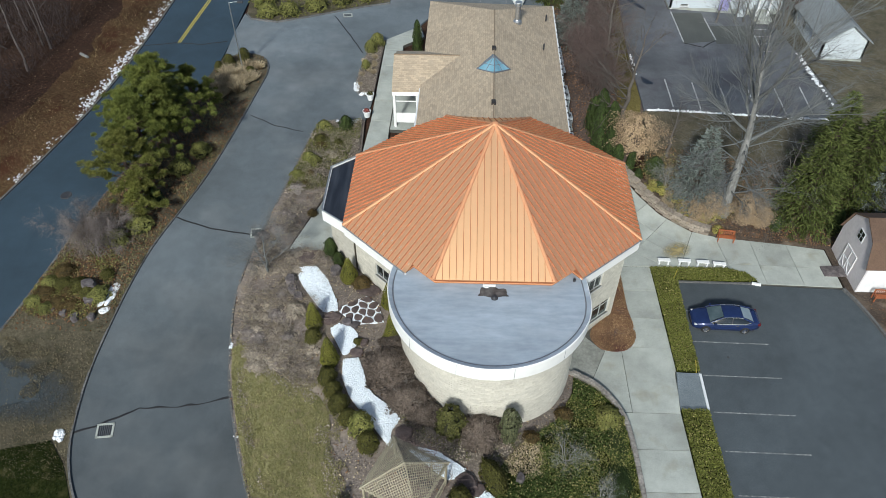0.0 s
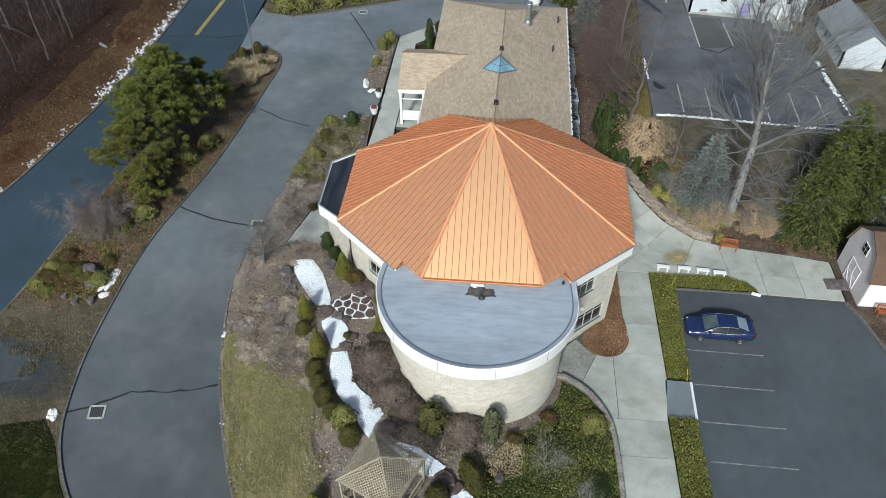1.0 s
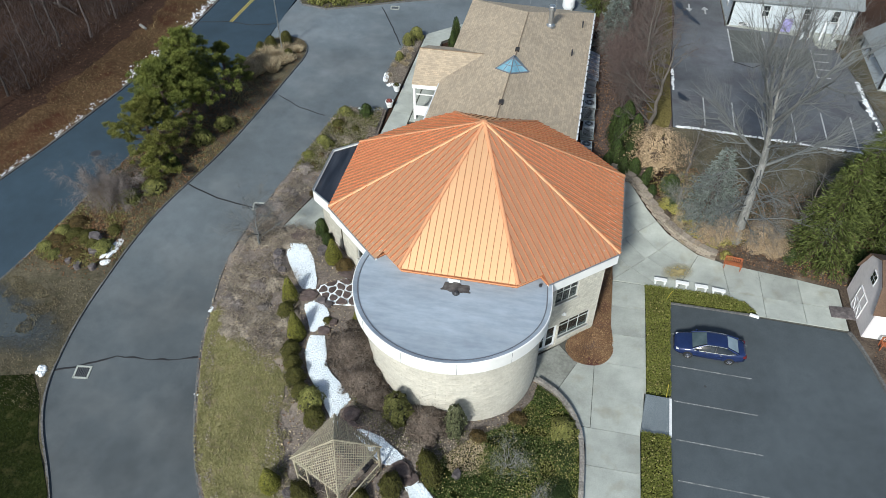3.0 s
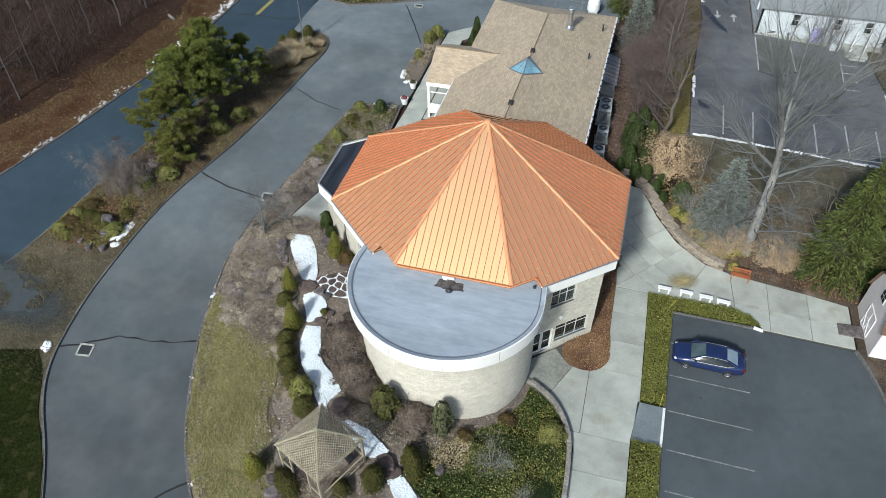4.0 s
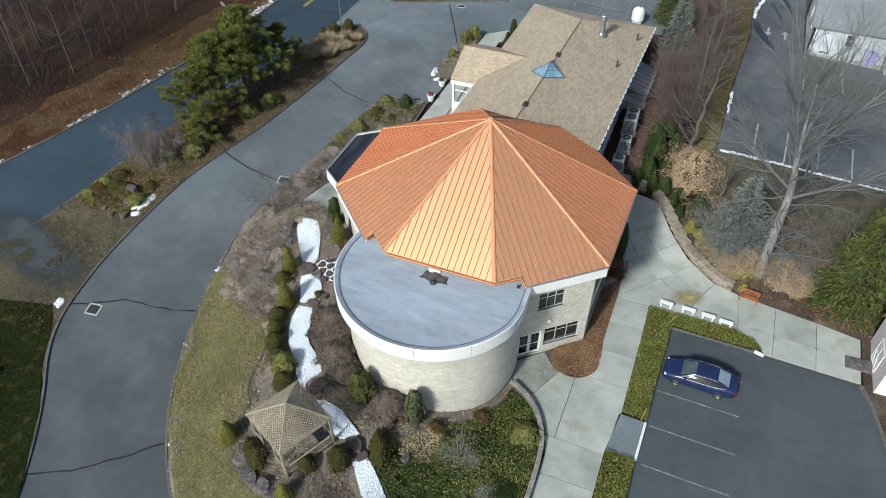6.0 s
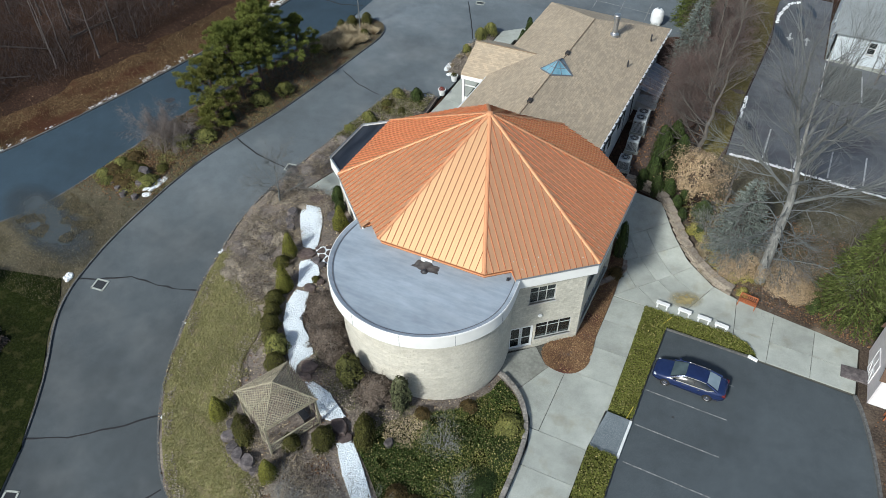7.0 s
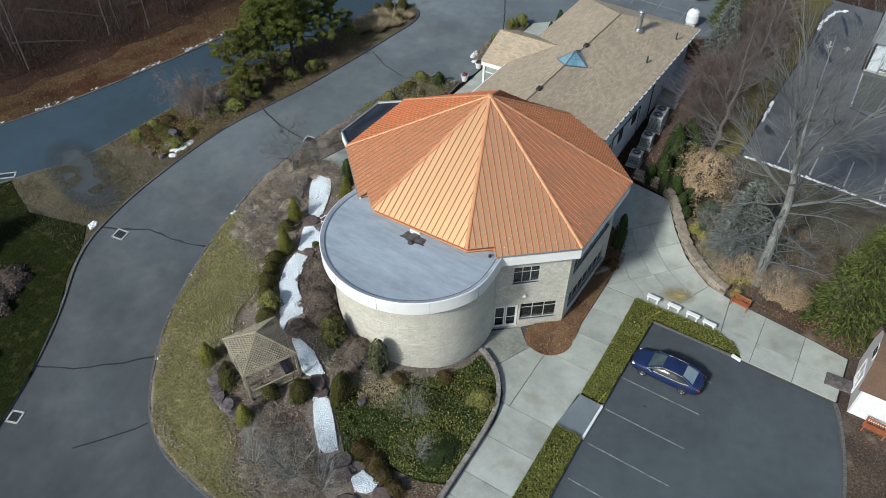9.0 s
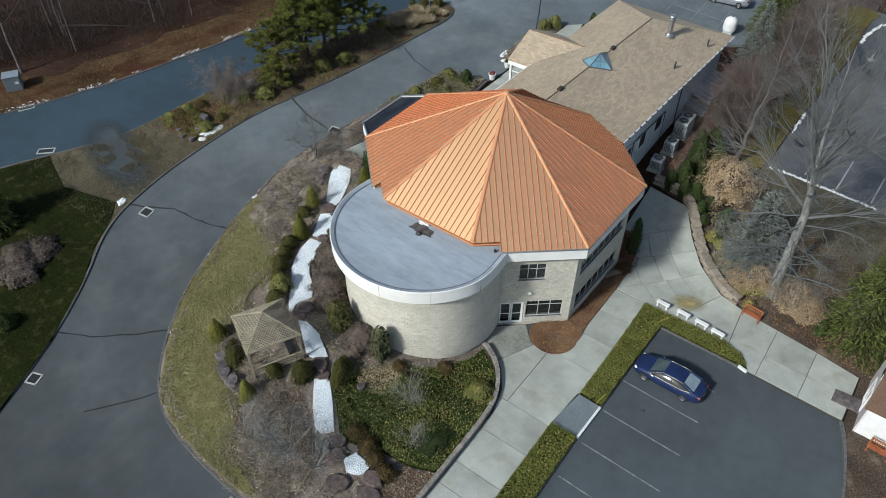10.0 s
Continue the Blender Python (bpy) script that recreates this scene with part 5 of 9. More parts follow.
def shingle(name):
    m = surf(name, [(0.365, 0.29, 0.21), (0.44, 0.36, 0.268), (0.51, 0.425, 0.325)], 26, 0.9, 0.25, 0.1, 0.35)
    nt = m.node_tree
    b = nt.nodes["Principled BSDF"]
    base = b.inputs["Base Color"].links[0].from_socket
    tc = nt.nodes.new("ShaderNodeTexCoord")
    mp = nt.nodes.new("ShaderNodeMapping")
    nt.links.new(tc.outputs["UV"], mp.inputs["Vector"])
    br = nt.nodes.new("ShaderNodeTexBrick")
    br.inputs["Scale"].default_value, br.inputs["Brick Width"].default_value, br.inputs["Row Height"].default_value = 1.0, 0.42, 0.2
    br.inputs["Mortar Size"].default_value, br.inputs["Bias"].default_value = 0.008, 0.0
    br.inputs["Color1"].default_value, br.inputs["Color2"].default_value, br.inputs["Mortar"].default_value = (0.86, 0.86, 0.86, 1), (1.16, 1.13, 1.09, 1), (0.68, 0.66, 0.63, 1)
    nt.links.new(mp.outputs["Vector"], br.inputs["Vector"])
    nt.links.new(mixed(nt, 1.0, base, br.outputs["Color"], "MULTIPLY"), b.inputs["Base Color"])
    bp = nt.nodes.new("ShaderNodeBump")
    bp.inputs["Strength"].default_value, bp.inputs["Distance"].default_value = 0.5, 0.02
    nt.links.new(br.outputs["Fac"], bp.inputs["Height"])
    bp.invert = True
    nt.links.new(bp.outputs["Normal"], b.inputs["Normal"])
    return m


M_SHINGLE = shingle("tan_roof_shingles")


def roof_slab(name, pts, th, mat, label, owner, ue=None):
    """A roof plane with thickness; its shingles run along the first edge."""
    pts = [Vector(p) for p in pts]
    ux = (Vector(ue) if ue else pts[1] - pts[0]).normalized()
    nrm = (pts[1] - pts[0]).cross(pts[2] - pts[0]).normalized()
    if nrm.z < 0:
        nrm = -nrm
    uy = nrm.cross(ux)
    k = len(pts)
    vs = pts + [p - Vector((0, 0, th)) for p in pts]
    fs = [tuple(range(k)), tuple(range(k, 2 * k))[::-1]] + [(j, k + j, k + (j + 1) % k, (j + 1) % k) for j in range(k)]
    ob = owner(name, (vs, fs), mat, label)
    uv = ob.data.uv_layers.new(name="UVMap")
    for lp in ob.data.loops:
        c = ob.data.vertices[lp.vertex_index].co
        uv.data[lp.index].uv = (c.dot(ux), c.dot(uy))
    return ob


EZ, RZ = 8.15, 10.5
SW, SE, NE, NW = (-2.2, 46.5, EZ), (10.0, 46.5, EZ), (10.65, 70.7, EZ), (-1.85, 71.4, EZ)
RS, RN = (3.85, 46.0, RZ), (4.45, 64.6, RZ)
roof_slab("roof_slope", [SE, NE, RN, RS], 0.18, M_SHINGLE, "tan asphalt shingle slope", annex_part)
roof_slab("roof_slope", [NE, NW, RN], 0.18, M_SHINGLE, "tan asphalt shingle hip end", annex_part)
roof_slab("roof_slope", [NW, SW, RS, RN], 0.18, M_SHINGLE, "tan asphalt shingle slope", annex_part)
# cross gable over the entrance
WZ = 9.42
roof_slab("gable_slope", [(-4.55, 54.4, 7.9), (-2.2, 54.4, 7.95), (1.3, 57.85, WZ), (-4.55, 57.85, WZ)], 0.18, M_SHINGLE, "tan shingle slope over the entrance", annex_part, (1, 0, 0))
roof_slab("gable_slope", [(-2.0, 61.3, 7.95), (-4.55, 61.3, 7.9), (-4.55, 57.85, WZ), (1.3, 57.85, WZ)], 0.18, M_SHINGLE, "tan shingle slope over the entrance", annex_part, (1, 0, 0))
annex_part("ridge_vent", joined(tube([(3.85, 46.0, RZ + 0.02), (4.45, 64.6, RZ + 0.02)], [0.05, 0.05], 4)), surf("ridge_shingle", [(0.2, 0.15, 0.1), (0.27, 0.21, 0.15)], 12, 0.9, 0.3), "dark shingle ridge line")
annex_part("gable_ridge", tube([(-4.55, 57.85, WZ + 0.01), (1.3, 57.85, WZ + 0.01)], [0.07, 0.07], 4), bpy.data.materials["ridge_shingle"])
for y in (48.6, 57.2):
    x = 3.85 + 0.6 * (y - 46) / 18.6
    annex_part("ridge_box", boxes((x - 0.17, y - 0.28, RZ - 0.08, x + 0.17, y + 0.28, RZ + 0.14), bevel=0.02), M_NEARBLACK, "small dark ridge vent")
# walls, gutters and porch
annex_part("wall", prism([(-1.6, 47), (9.45, 47), (10.05, 70.2), (-1.3, 70.9)], 0.6, 8.05), surf("annex_render", [(0.68, 0.69, 0.7), (0.76, 0.77, 0.78)], 4, 0.9, 0.15, 0.12, 0.4), "cream rendered annex wall")
for p, q in (((10.08, 47, 8.08), (10.73, 70.7, 8.08)), ((-2.28, 47, 8.08), (-2.1, 54.4, 8.08))):
    annex_part("gutter", tube([p, q], [0.08, 0.08], 6), M_WHITE, "white gutter along the eaves")
for k in range(22):
    y = 48.0 + k
    x = 10.1 + 0.65 * (y - 47) / 23.7
    annex_part("gutter_bracket", boxes((x - 0.03, y - 0.1, 8.12, x + 0.1, y + 0.1, 8.18)), M_DARKMETAL)
annex_part("porch_fascia", boxes((-4.55, 54.42, 7.35, -2.2, 54.55, 7.86)), M_FASCIA, "white porch fascia")
annex_part("porch_side", boxes((-4.55, 54.55, 7.35, -4.43, 61.2, 7.84)), M_FASCIA)
annex_part("porch_gable", ([(-4.5, 54.6, 7.8), (-4.5, 61.1, 7.8), (-4.5, 57.85, 9.25), (-4.38, 54.6, 7.8), (-4.38, 61.1, 7.8), (-4.38, 57.85, 9.25)], [(0, 2, 1), (3, 4, 5), (0, 1, 4, 3), (1, 2, 5, 4), (2, 0, 3, 5)]), M_FASCIA)
for x, y in ((-4.4, 54.75), (-4.4, 60.9), (-2.4, 54.75)):
    h = g(x, y)
    annex_part("porch_post", boxes((x - 0.11, y - 0.11, h - 0.05, x + 0.11, y + 0.11, 7.4), bevel=0.015), M_FASCIA, "white porch post")
for z0, z1 in ((4.4, 5.4), (6.55, 6.65)):
    annex_part("porch_rail", boxes((-4.29, 54.72, z0, -2.51, 54.78, z1)), M_FASCIA, "white porch rail")
# pyramid skylight astride the ridge
sx, sy, sr = 4.12, 54.6, 1.4
base4 = [(sx - sr, sy, 9.98), (sx, sy - sr * 1.1, 10.52), (sx + sr, sy, 9.98), (sx, sy + sr * 1.1, 10.52)]
tip = (sx, sy + 0.3, 11.0)
sk = annex_part("skylight", joined(*[tube([base4[j], tip], [0.05, 0.05], 4) for j in range(4)], *[tube([base4[j], base4[(j + 1) % 4]], [0.07, 0.07], 4) for j in range(4)]), M_EDGE, "blue glass pyramid skylight")
for j in range(4):
    a, b, c = Vector(base4[j]), Vector(base4[(j + 1) % 4]), Vector(tip)
    part("skylight_pane", ([a, b, c], [(0, 1, 2)]), M_SKYGLASS, sk)
    m1, m2 = a.lerp(c, 0.45), b.lerp(c, 0.45)
    part("skylight_bar", joined(tube([m1, m2], [0.03, 0.03], 4), tube([a.lerp(b, 0.5), c], [0.03, 0.03], 4)), M_EDGE, sk)
# chimney flue and pipes
fx, fy = 6.6, 63.9
fz = RZ - 0.37 * (fx - 4.4)
annex_part("flue", lathe([(0.42, fz - 0.2), (0.42, fz + 0.1), (0.3, fz + 0.22), (0.24, fz + 0.3), (0.24, fz + 1.55), (0.33, fz + 1.56), (0.33, fz + 1.66), (0.26, fz + 1.68), (0.26, fz + 1.85), (0.34, fz + 1.88), (0.3, fz + 1.98), (0.0, fz + 2.05)], 18, fx, fy), M_METAL, "shiny round metal flue")
annex_part("vent_pipe", lathe([(0.07, 8.6), (0.07, 9.35), (0.0, 9.35)], 10, 8.9, 60.4), M_DARKMETAL, "thin dark roof pipe")
annex_part("vent_pipe", lathe([(0.07, 8.6), (0.07, 9.25), (0.0, 9.25)], 10, 9.6, 66.4), M_DARKMETAL)
# lean-to on the east side
annex_part("lean_to_roof", ([(9.9, 63.9, 5.0), (11.85, 64.1, 4.42), (11.85, 69.4, 4.36), (9.9, 69.6, 5.0), (9.9, 63.9, 4.9), (11.85, 64.1, 4.32), (11.85, 69.4, 4.26), (9.9, 69.6, 4.9)], [(0, 1, 2, 3), (7, 6, 5, 4), (0, 4, 5, 1), (1, 5, 6, 2), (2, 6, 7, 3), (3, 7, 4, 0)]), surf("lean_to_sheet", [(0.3, 0.35, 0.43), (0.4, 0.45, 0.53)], 3, 0.5, 0.05, 0.2, 0.5), "grey-blue sheet lean-to roof")
annex_part("lean_to_step", ([(9.9, 62.9, 4.2), (11.8, 63.1, 3.6), (11.8, 64.1, 3.6), (9.9, 63.9, 4.2), (9.9, 62.9, 2.4), (11.8, 63.1, 2.4), (11.8, 64.1, 2.4), (9.9, 63.9, 2.4)], [(0, 1, 2, 3), (7, 6, 5, 4), (0, 4, 5, 1), (1, 5, 6, 2), (2, 6, 7, 3), (3, 7, 4, 0)]), M_ALU, "low grey metal step of the lean-to")
annex_part("lean_to_wall", prism([(9.95, 64.12), (11.72, 64.22), (11.72, 69.3), (9.95, 69.5)], 1.5, 4.28), surf("lean_to_cladding", [(0.32, 0.35, 0.4), (0.42, 0.45, 0.5)], 5, 0.6, 0.1, 0.2, 0.5), "grey clad lean-to wall")
for k in range(1, 7):
    annex_part("lean_to_rib", ([(9.92, 63.95 + k * 0.79, 5.02), (11.86, 64.1 + k * 0.76, 4.43), (11.86, 64.16 + k * 0.76, 4.43), (9.92, 64.01 + k * 0.79, 5.02), (9.92, 63.95 + k * 0.79, 4.96), (11.86, 64.1 + k * 0.76, 4.37), (11.86, 64.16 + k * 0.76, 4.37), (9.92, 64.01 + k * 0.79, 4.96)], [(0, 1, 2, 3), (0, 4, 5, 1), (1, 5, 6, 2), (2, 6, 7, 3), (3, 7, 4, 0)]), M_ALU)
for y0, w in ((50.2, 1.2), (53.0, 1.2), (56.2, 1.4)):
    geo = boxes((9.58, y0, 4.6, 9.75, y0 + w, 5.9))
    annex_part("side_window", geo, M_INSIDE, "dark side window")
    annex_part("side_window_trim", boxes((9.6, y0 - 0.08, 4.52, 9.78, y0, 5.98), (9.6, y0 + w, 4.52, 9.78, y0 + w + 0.08, 5.98), (9.6, y0 - 0.08, 5.9, 9.78, y0 + w + 0.08, 5.98), (9.6, y0 - 0.08, 4.52, 9.8, y0 + w + 0.08, 4.6)), M_FASCIA)
for pts in ([(9.8, 51.5, 2.2), (9.82, 51.5, 6.2), (9.95, 57.5, 6.2), (9.97, 57.6, 2.5)], [(9.9, 60.9, 2.5), (9.9, 60.9, 7.9)]):
    annex_part("conduit", tube(pts, [0.05] * len(pts), 6), M_DARKMETAL, "dark conduit on the wall")

# ---- plants ----
def shrub_geo(rx, ry, h, n, size, seed, shape="dome", lump=0.18, long=1.3):
    """Leaf cards over an uneven body, and the dark filler body itself."""
    rng = np.random.default_rng(seed)
    u = rng.uniform(0, 1, n)
    th = rng.uniform(0, 2 * math.pi, n)
    if shape == "cone":
        zz = 1 - np.sqrt(1 - u * 0.995)
        rr = (1 - zz) ** 0.8 * np.minimum(1, (zz + 0.16) * 4)
        slope = 0.45
    elif shape == "column":
        zz = u
        rr = np.sqrt(np.clip(1 - ((zz - 0.42) / 0.6) ** 2, 0.02, 1))
        slope = 0.2
    elif shape == "ball":
        zz = u
        rr = np.sqrt(np.clip(1 - (2 * zz - 0.86) ** 2 * 0.78, 0.0, 1))
        slope = 0.5
    else:
        zz = u ** 0.8
        rr = np.sqrt(np.clip(1 - zz ** 2.2, 0.0, 1))
        slope = 0.7
    wob = 1 + lump * np.array([noise.noise((math.cos(t) * 2.1 + seed, math.sin(t) * 2.1, z * 3.0)) for t, z in zip(th, zz)]) * 1.6
    depth = (rng.uniform(0.35, 1.08, n) ** 0.6 if shape == "ball" else rng.uniform(0.82, 1.04, n)) * wob
    p = np.stack([rx * rr * np.cos(th) * depth, ry * rr * np.sin(th) * depth, h * zz * (0.93 + 0.07 * wob) + 0.02], 1)
    nrm = np.stack([np.cos(th), np.sin(th), slope + zz], 1)
    v, f = cards(p, size, nrm, long, 0.9, seed)
    prof = []
    for k in range(8):
        z = k / 7
        if shape == "cone":
            r = (1 - z) ** 0.75
        elif shape == "column":
            r = math.sqrt(max(0.02, 1 - ((z - 0.42) / 0.6) ** 2))
        else:
            r = math.sqrt(max(0.0, 1 - z ** 2.2))
        prof.append((max(0.01, r * (0.3 if shape == "ball" else 0.8)), z * h * (0.7 if shape == "ball" else 0.9) - 0.05))
    cv, cf = lathe(prof, 10)
    cv = [(x * rx, y * ry, z) for x, y, z in cv]
    return v, f, cv, cf


PLANTS = {}


M_BROWNMASS = leaf_mat("brown_twig_mass", (0.08, 0.062, 0.05), (0.138, 0.11, 0.09))
M_PALEMASS = leaf_mat("pale_dry_stalks", (0.24, 0.2, 0.156), (0.36, 0.31, 0.25))
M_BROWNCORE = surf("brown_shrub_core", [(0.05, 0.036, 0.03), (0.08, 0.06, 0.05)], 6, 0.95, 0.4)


def shrub(kind, x, y, sx=1.0, sz=1.0, rz=None, sy=None, lift=0.0):
    """A shrub of a kind that is built once and then copied, scaled and turned."""
    name, label, spec, mat = KINDS[kind]
    rz = (x * 53.7 + y * 31.1) % 360 if rz is None else rz
    m = pose(x, y, g(x, y) - 0.04 + lift, 0, 0, rz) @ Matrix.Diagonal((sx, sy or sx, sz, 1))
    if kind in PLANTS:
        return copy_thing(PLANTS[kind], m)
    rx, h, n, size, shape, lump = spec
    v, f, cv, cf = shrub_geo(rx, rx, h, n, size, len(PLANTS) + 5, shape, lump, 3.4 if kind in ("brown_mass", "pale_mass", "mauve_mass") else 1.3)
    root = thing(name, label, "shrub", group=kind)
    part("foliage", np_mesh("foliage", v, f, mat), mat, root)
    # opaque filler added inside the leaves; its dark tone stands for inner shade
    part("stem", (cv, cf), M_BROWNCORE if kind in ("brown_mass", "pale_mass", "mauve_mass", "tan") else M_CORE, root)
    root.matrix_basis = m
    PLANTS[kind] = root
    return root


KINDS = {
    "cone": ("dwarf_conifer", "yellow-green cone-shaped dwarf conifer in the garden", (0.72, 2.0, 4600, 0.05, "cone", 0.12), M_SHRUB),
    "dark_cone": ("dwarf_conifer", "dark olive shaggy upright conifer by the wall", (0.6, 1.9, 2200, 0.09, "column", 0.3), leaf_mat("dark_olive_foliage", (0.06, 0.063, 0.02), (0.105, 0.104, 0.034))),
    "column": ("columnar_conifer", "narrow grey-green columnar conifer by the wall", (0.52, 2.1, 2200, 0.08, "column", 0.3), leaf_mat("grey_green_foliage", (0.07, 0.078, 0.04), (0.115, 0.12, 0.065))),
    "hedge": ("hedge_mound", "dark brown-green clipped mound beside the stones", (0.7, 1.0, 2400, 0.062, "dome", 0.2), M_HEDGE),
    "olive": ("olive_shrub", "olive-green rounded garden shrub", (0.8, 1.0, 1700, 0.09, "dome", 0.3), M_OLIVE),
    "green": ("evergreen_shrub", "glossy dark green evergreen shrub", (0.9, 1.3, 2600, 0.085, "dome", 0.35), M_BOX),
    "rust": ("rust_shrub", "dark rust-brown clipped winter shrub", (0.7, 0.85, 1600, 0.075, "dome", 0.22), leaf_mat("rusty_foliage", (0.05, 0.036, 0.014), (0.095, 0.066, 0.026))),
    "gold": ("golden_shrub", "loose yellow-gold shrub behind the stone wall", (0.9, 1.0, 1100, 0.085, "ball", 0.5), M_GOLD),
    "juniper": ("juniper", "dark green spreading juniper beside the edging wall", (1.0, 1.0, 5200, 0.06, "dome", 0.35), leaf_mat("juniper_foliage", (0.026, 0.042, 0.013), (0.05, 0.07, 0.023))),
    "tan": ("oak_leaf_shrub", "tall shrub with dry tan leaves still on", (1.8, 3.7, 9500, 0.078, "ball", 0.6), M_TAN),
    "brown_mass": ("deciduous_shrub", "dense leafless brown shrub in the garden", (1.2, 1.4, 3600, 0.085, "dome", 0.3), M_BROWNMASS),
    "pale_mass": ("dry_perennial", "mound of pale dry stalks in the garden", (0.9, 0.6, 1250, 0.085, "dome", 0.45), M_PALEMASS),
    "mauve_mass": ("deciduous_shrub", "low mauve-brown leafless shrub in the garden", (0.9, 0.65, 1350, 0.085, "dome", 0.4), leaf_mat("mauve_twigs", (0.18, 0.153, 0.14), (0.265, 0.232, 0.214))),
}

for x, y, s, h in ((-6.35, 36.0, 1.0, 1.2), (-8.25, 31.9, 0.95, 1.05), (-6.85, 29.1, 1.0, 1.1), (-3.35, 34.0, 0.9, 1.05), (-2.95, 31.2, 0.9, 1.1), (-5.15, 19.1, 1.0, 0.9), (-0.05, 17.1, 0.95, 0.85)):
    shrub("cone", x, y, s, h)
shrub("olive", -4.35, 24.5, 1.0, 1.45)
shrub("dark_cone", 1.1, 24.75, 1.3, 1.35)
shrub("column", 4.75, 24.85, 1.15, 1.5)
for x, y, sx, sy, h in ((-8.15, 30.75, 0.85, 0.95, 1.05), (-6.8, 27.75, 0.9, 1.0, 1.1), (-6.35, 26.85, 0.9, 0.9, 1.1), (-5.85, 25.9, 1.0, 1.0, 1.2), (-5.2, 25.0, 0.9, 0.9, 1.0), (-3.8, 23.4, 1.15, 1.05, 1.15), (0.1, 19.3, 1.0, 1.0, 0.95), (1.75, 20.3, 1.2, 1.25, 1.45), (-7.0, 28.2, 0.6, 0.6, 0.7), (-2.7, 31.9, 1.3, 1.0, 0.8), (-5.2, 30.6, 0.5, 0.5, 0.4)):
    shrub("hedge", x, y, sx, h, sy=sy)
shrub("hedge", -3.0, 18.7, 2.0, 1.05, rz=-40, sy=1.05)
shrub("hedge", 3.7, 21.95, 2.2, 1.2, rz=-62, sy=1.0)
for x, y, s, h in ((7.2, 19.5, 0.95, 0.95), (8.35, 19.3, 1.0, 0.95), (9.3, 18.9, 0.95, 0.95), (10.3, 18.6, 0.95, 1.0), (6.2, 25.0, 0.85, 0.75), (8.5, 27.1, 0.9, 0.8), (-5.45, 35.6, 1.0, 0.85), (13.9, 43.6, 0.9, 1.1), (-10.0, 42.6, 0.6, 0.6)):
    shrub("rust", x, y, s, h)
shrub("juniper", 11.3, 22.1, 1.5, 0.55, rz=82, sy=0.85)
shrub("juniper", 11.6, 24.2, 1.5, 0.5, rz=78, sy=0.75)
shrub("olive", 11.4, 27.0, 1.25, 0.6, rz=70, sy=1.15)
for x, y, s, h in ((-7.95, 38.35, 0.6, 1.3), (-7.3, 37.5, 0.8, 0.7), (13.55, 45.9, 0.9, 2.1), (15.2, 53.2, 0.8, 0.8), (16.9, 52.7, 0.8, 0.75), (18.9, 49.9, 0.7, 0.7), (18.7, 51.6, 1.5, 1.0), (28.25, 46.2, 0.8, 0.8), (33.0, 45.9, 0.9, 1.5), (13.9, 53.9, 1.3, 1.5), (14.1, 55.9, 1.55, 2.1), (14.6, 58.1, 1.5, 1.9), (13.2, 52.9, 0.9, 1.1), (15.5, 56.9, 1.3, 1.7), (15.2, 54.9, 1.1, 1.2), (13.7, 57.0, 1.2, 1.9), (-3.1, 50.8, 0.8, 0.9), (-3.0, 52.4, 0.9, 0.9), (-2.9, 63.2, 0.8, 1.2), (-3.0, 66.2, 0.9, 1.5), (-3.1, 68.6, 0.9, 1.6), (-8.7, 53.7, 1.15, 0.8), (-22.2, 43.0, 1.0, 0.9)):
    shrub("green", x, y, s, h)
for x, y, s, h in ((-7.7, 66.6, 0.8, 0.9), (-7.9, 63.4, 0.55, 0.7), (-7.2, 68.0, 0.9, 0.9), (-10.6, 53.4, 0.8, 0.6), (-19.5, 73.6, 1.5, 0.8), (-17.3, 73.8, 1.4, 0.9), (-14.6, 75.2, 1.5, 0.9), (-12.0, 77, 1.4, 1.0), (-9.4, 78.2, 1.3, 1.0), (-20.5, 76, 1.5, 0.9)):
    shrub("olive", x, y, s, h)
for x, y, s, h in ((-21.3, 63.2, 0.9, 1.0), (-20.0, 64.1, 1.0, 1.15), (-22.0, 62.1, 0.8, 0.9), (-18.9, 61.6, 0.8, 0.7)):
    shrub("hedge", x, y, s, h)
rng = random.Random(21)
for k in range(16):
    t = k / 15
    shrub(rng.choice(["olive", "mauve_mass", "hedge", "rust", "pale_mass"]), -11.9 + t * 2.0 + rng.uniform(-0.5, 1.9) * (0.4 + t * 0.5), 45.4 + t * 8.0 + rng.uniform(-0.4, 0.4), rng.uniform(0.65, 1.1), rng.uniform(0.4, 0.8))
for k in range(11):
    t = k / 10
    shrub("gold", 17.9 + t * 5.2 + rng.uniform(-0.4, 0.6), 50.0 - t * 3.6 + rng.uniform(-0.3, 0.9), rng.uniform(0.6, 1.0), rng.uniform(0.5, 0.9))
shrub("gold", 23.3, 45.7, 0.75, 0.8)
shrub("tan", 17.3, 54.5, 1.25, 0.95)
for x, y, s, h in ((25.9, 47.4, 0.75, 0.7), (21.9, 47.4, 0.6, 0.45), (23.0, 47.9, 0.55, 0.6), (26.9, 46.9, 0.5, 0.5)):
    shrub("tan", x, y, s, h)
for x, y, s, h in ((16.5, 51.8, 0.85, 0.8), (17.2, 50.9, 0.8, 0.7), (15.6, 52.8, 1.0, 1.1), (14.6, 52.6, 1.0, 1.2)):
    shrub("green", x, y, s, h)
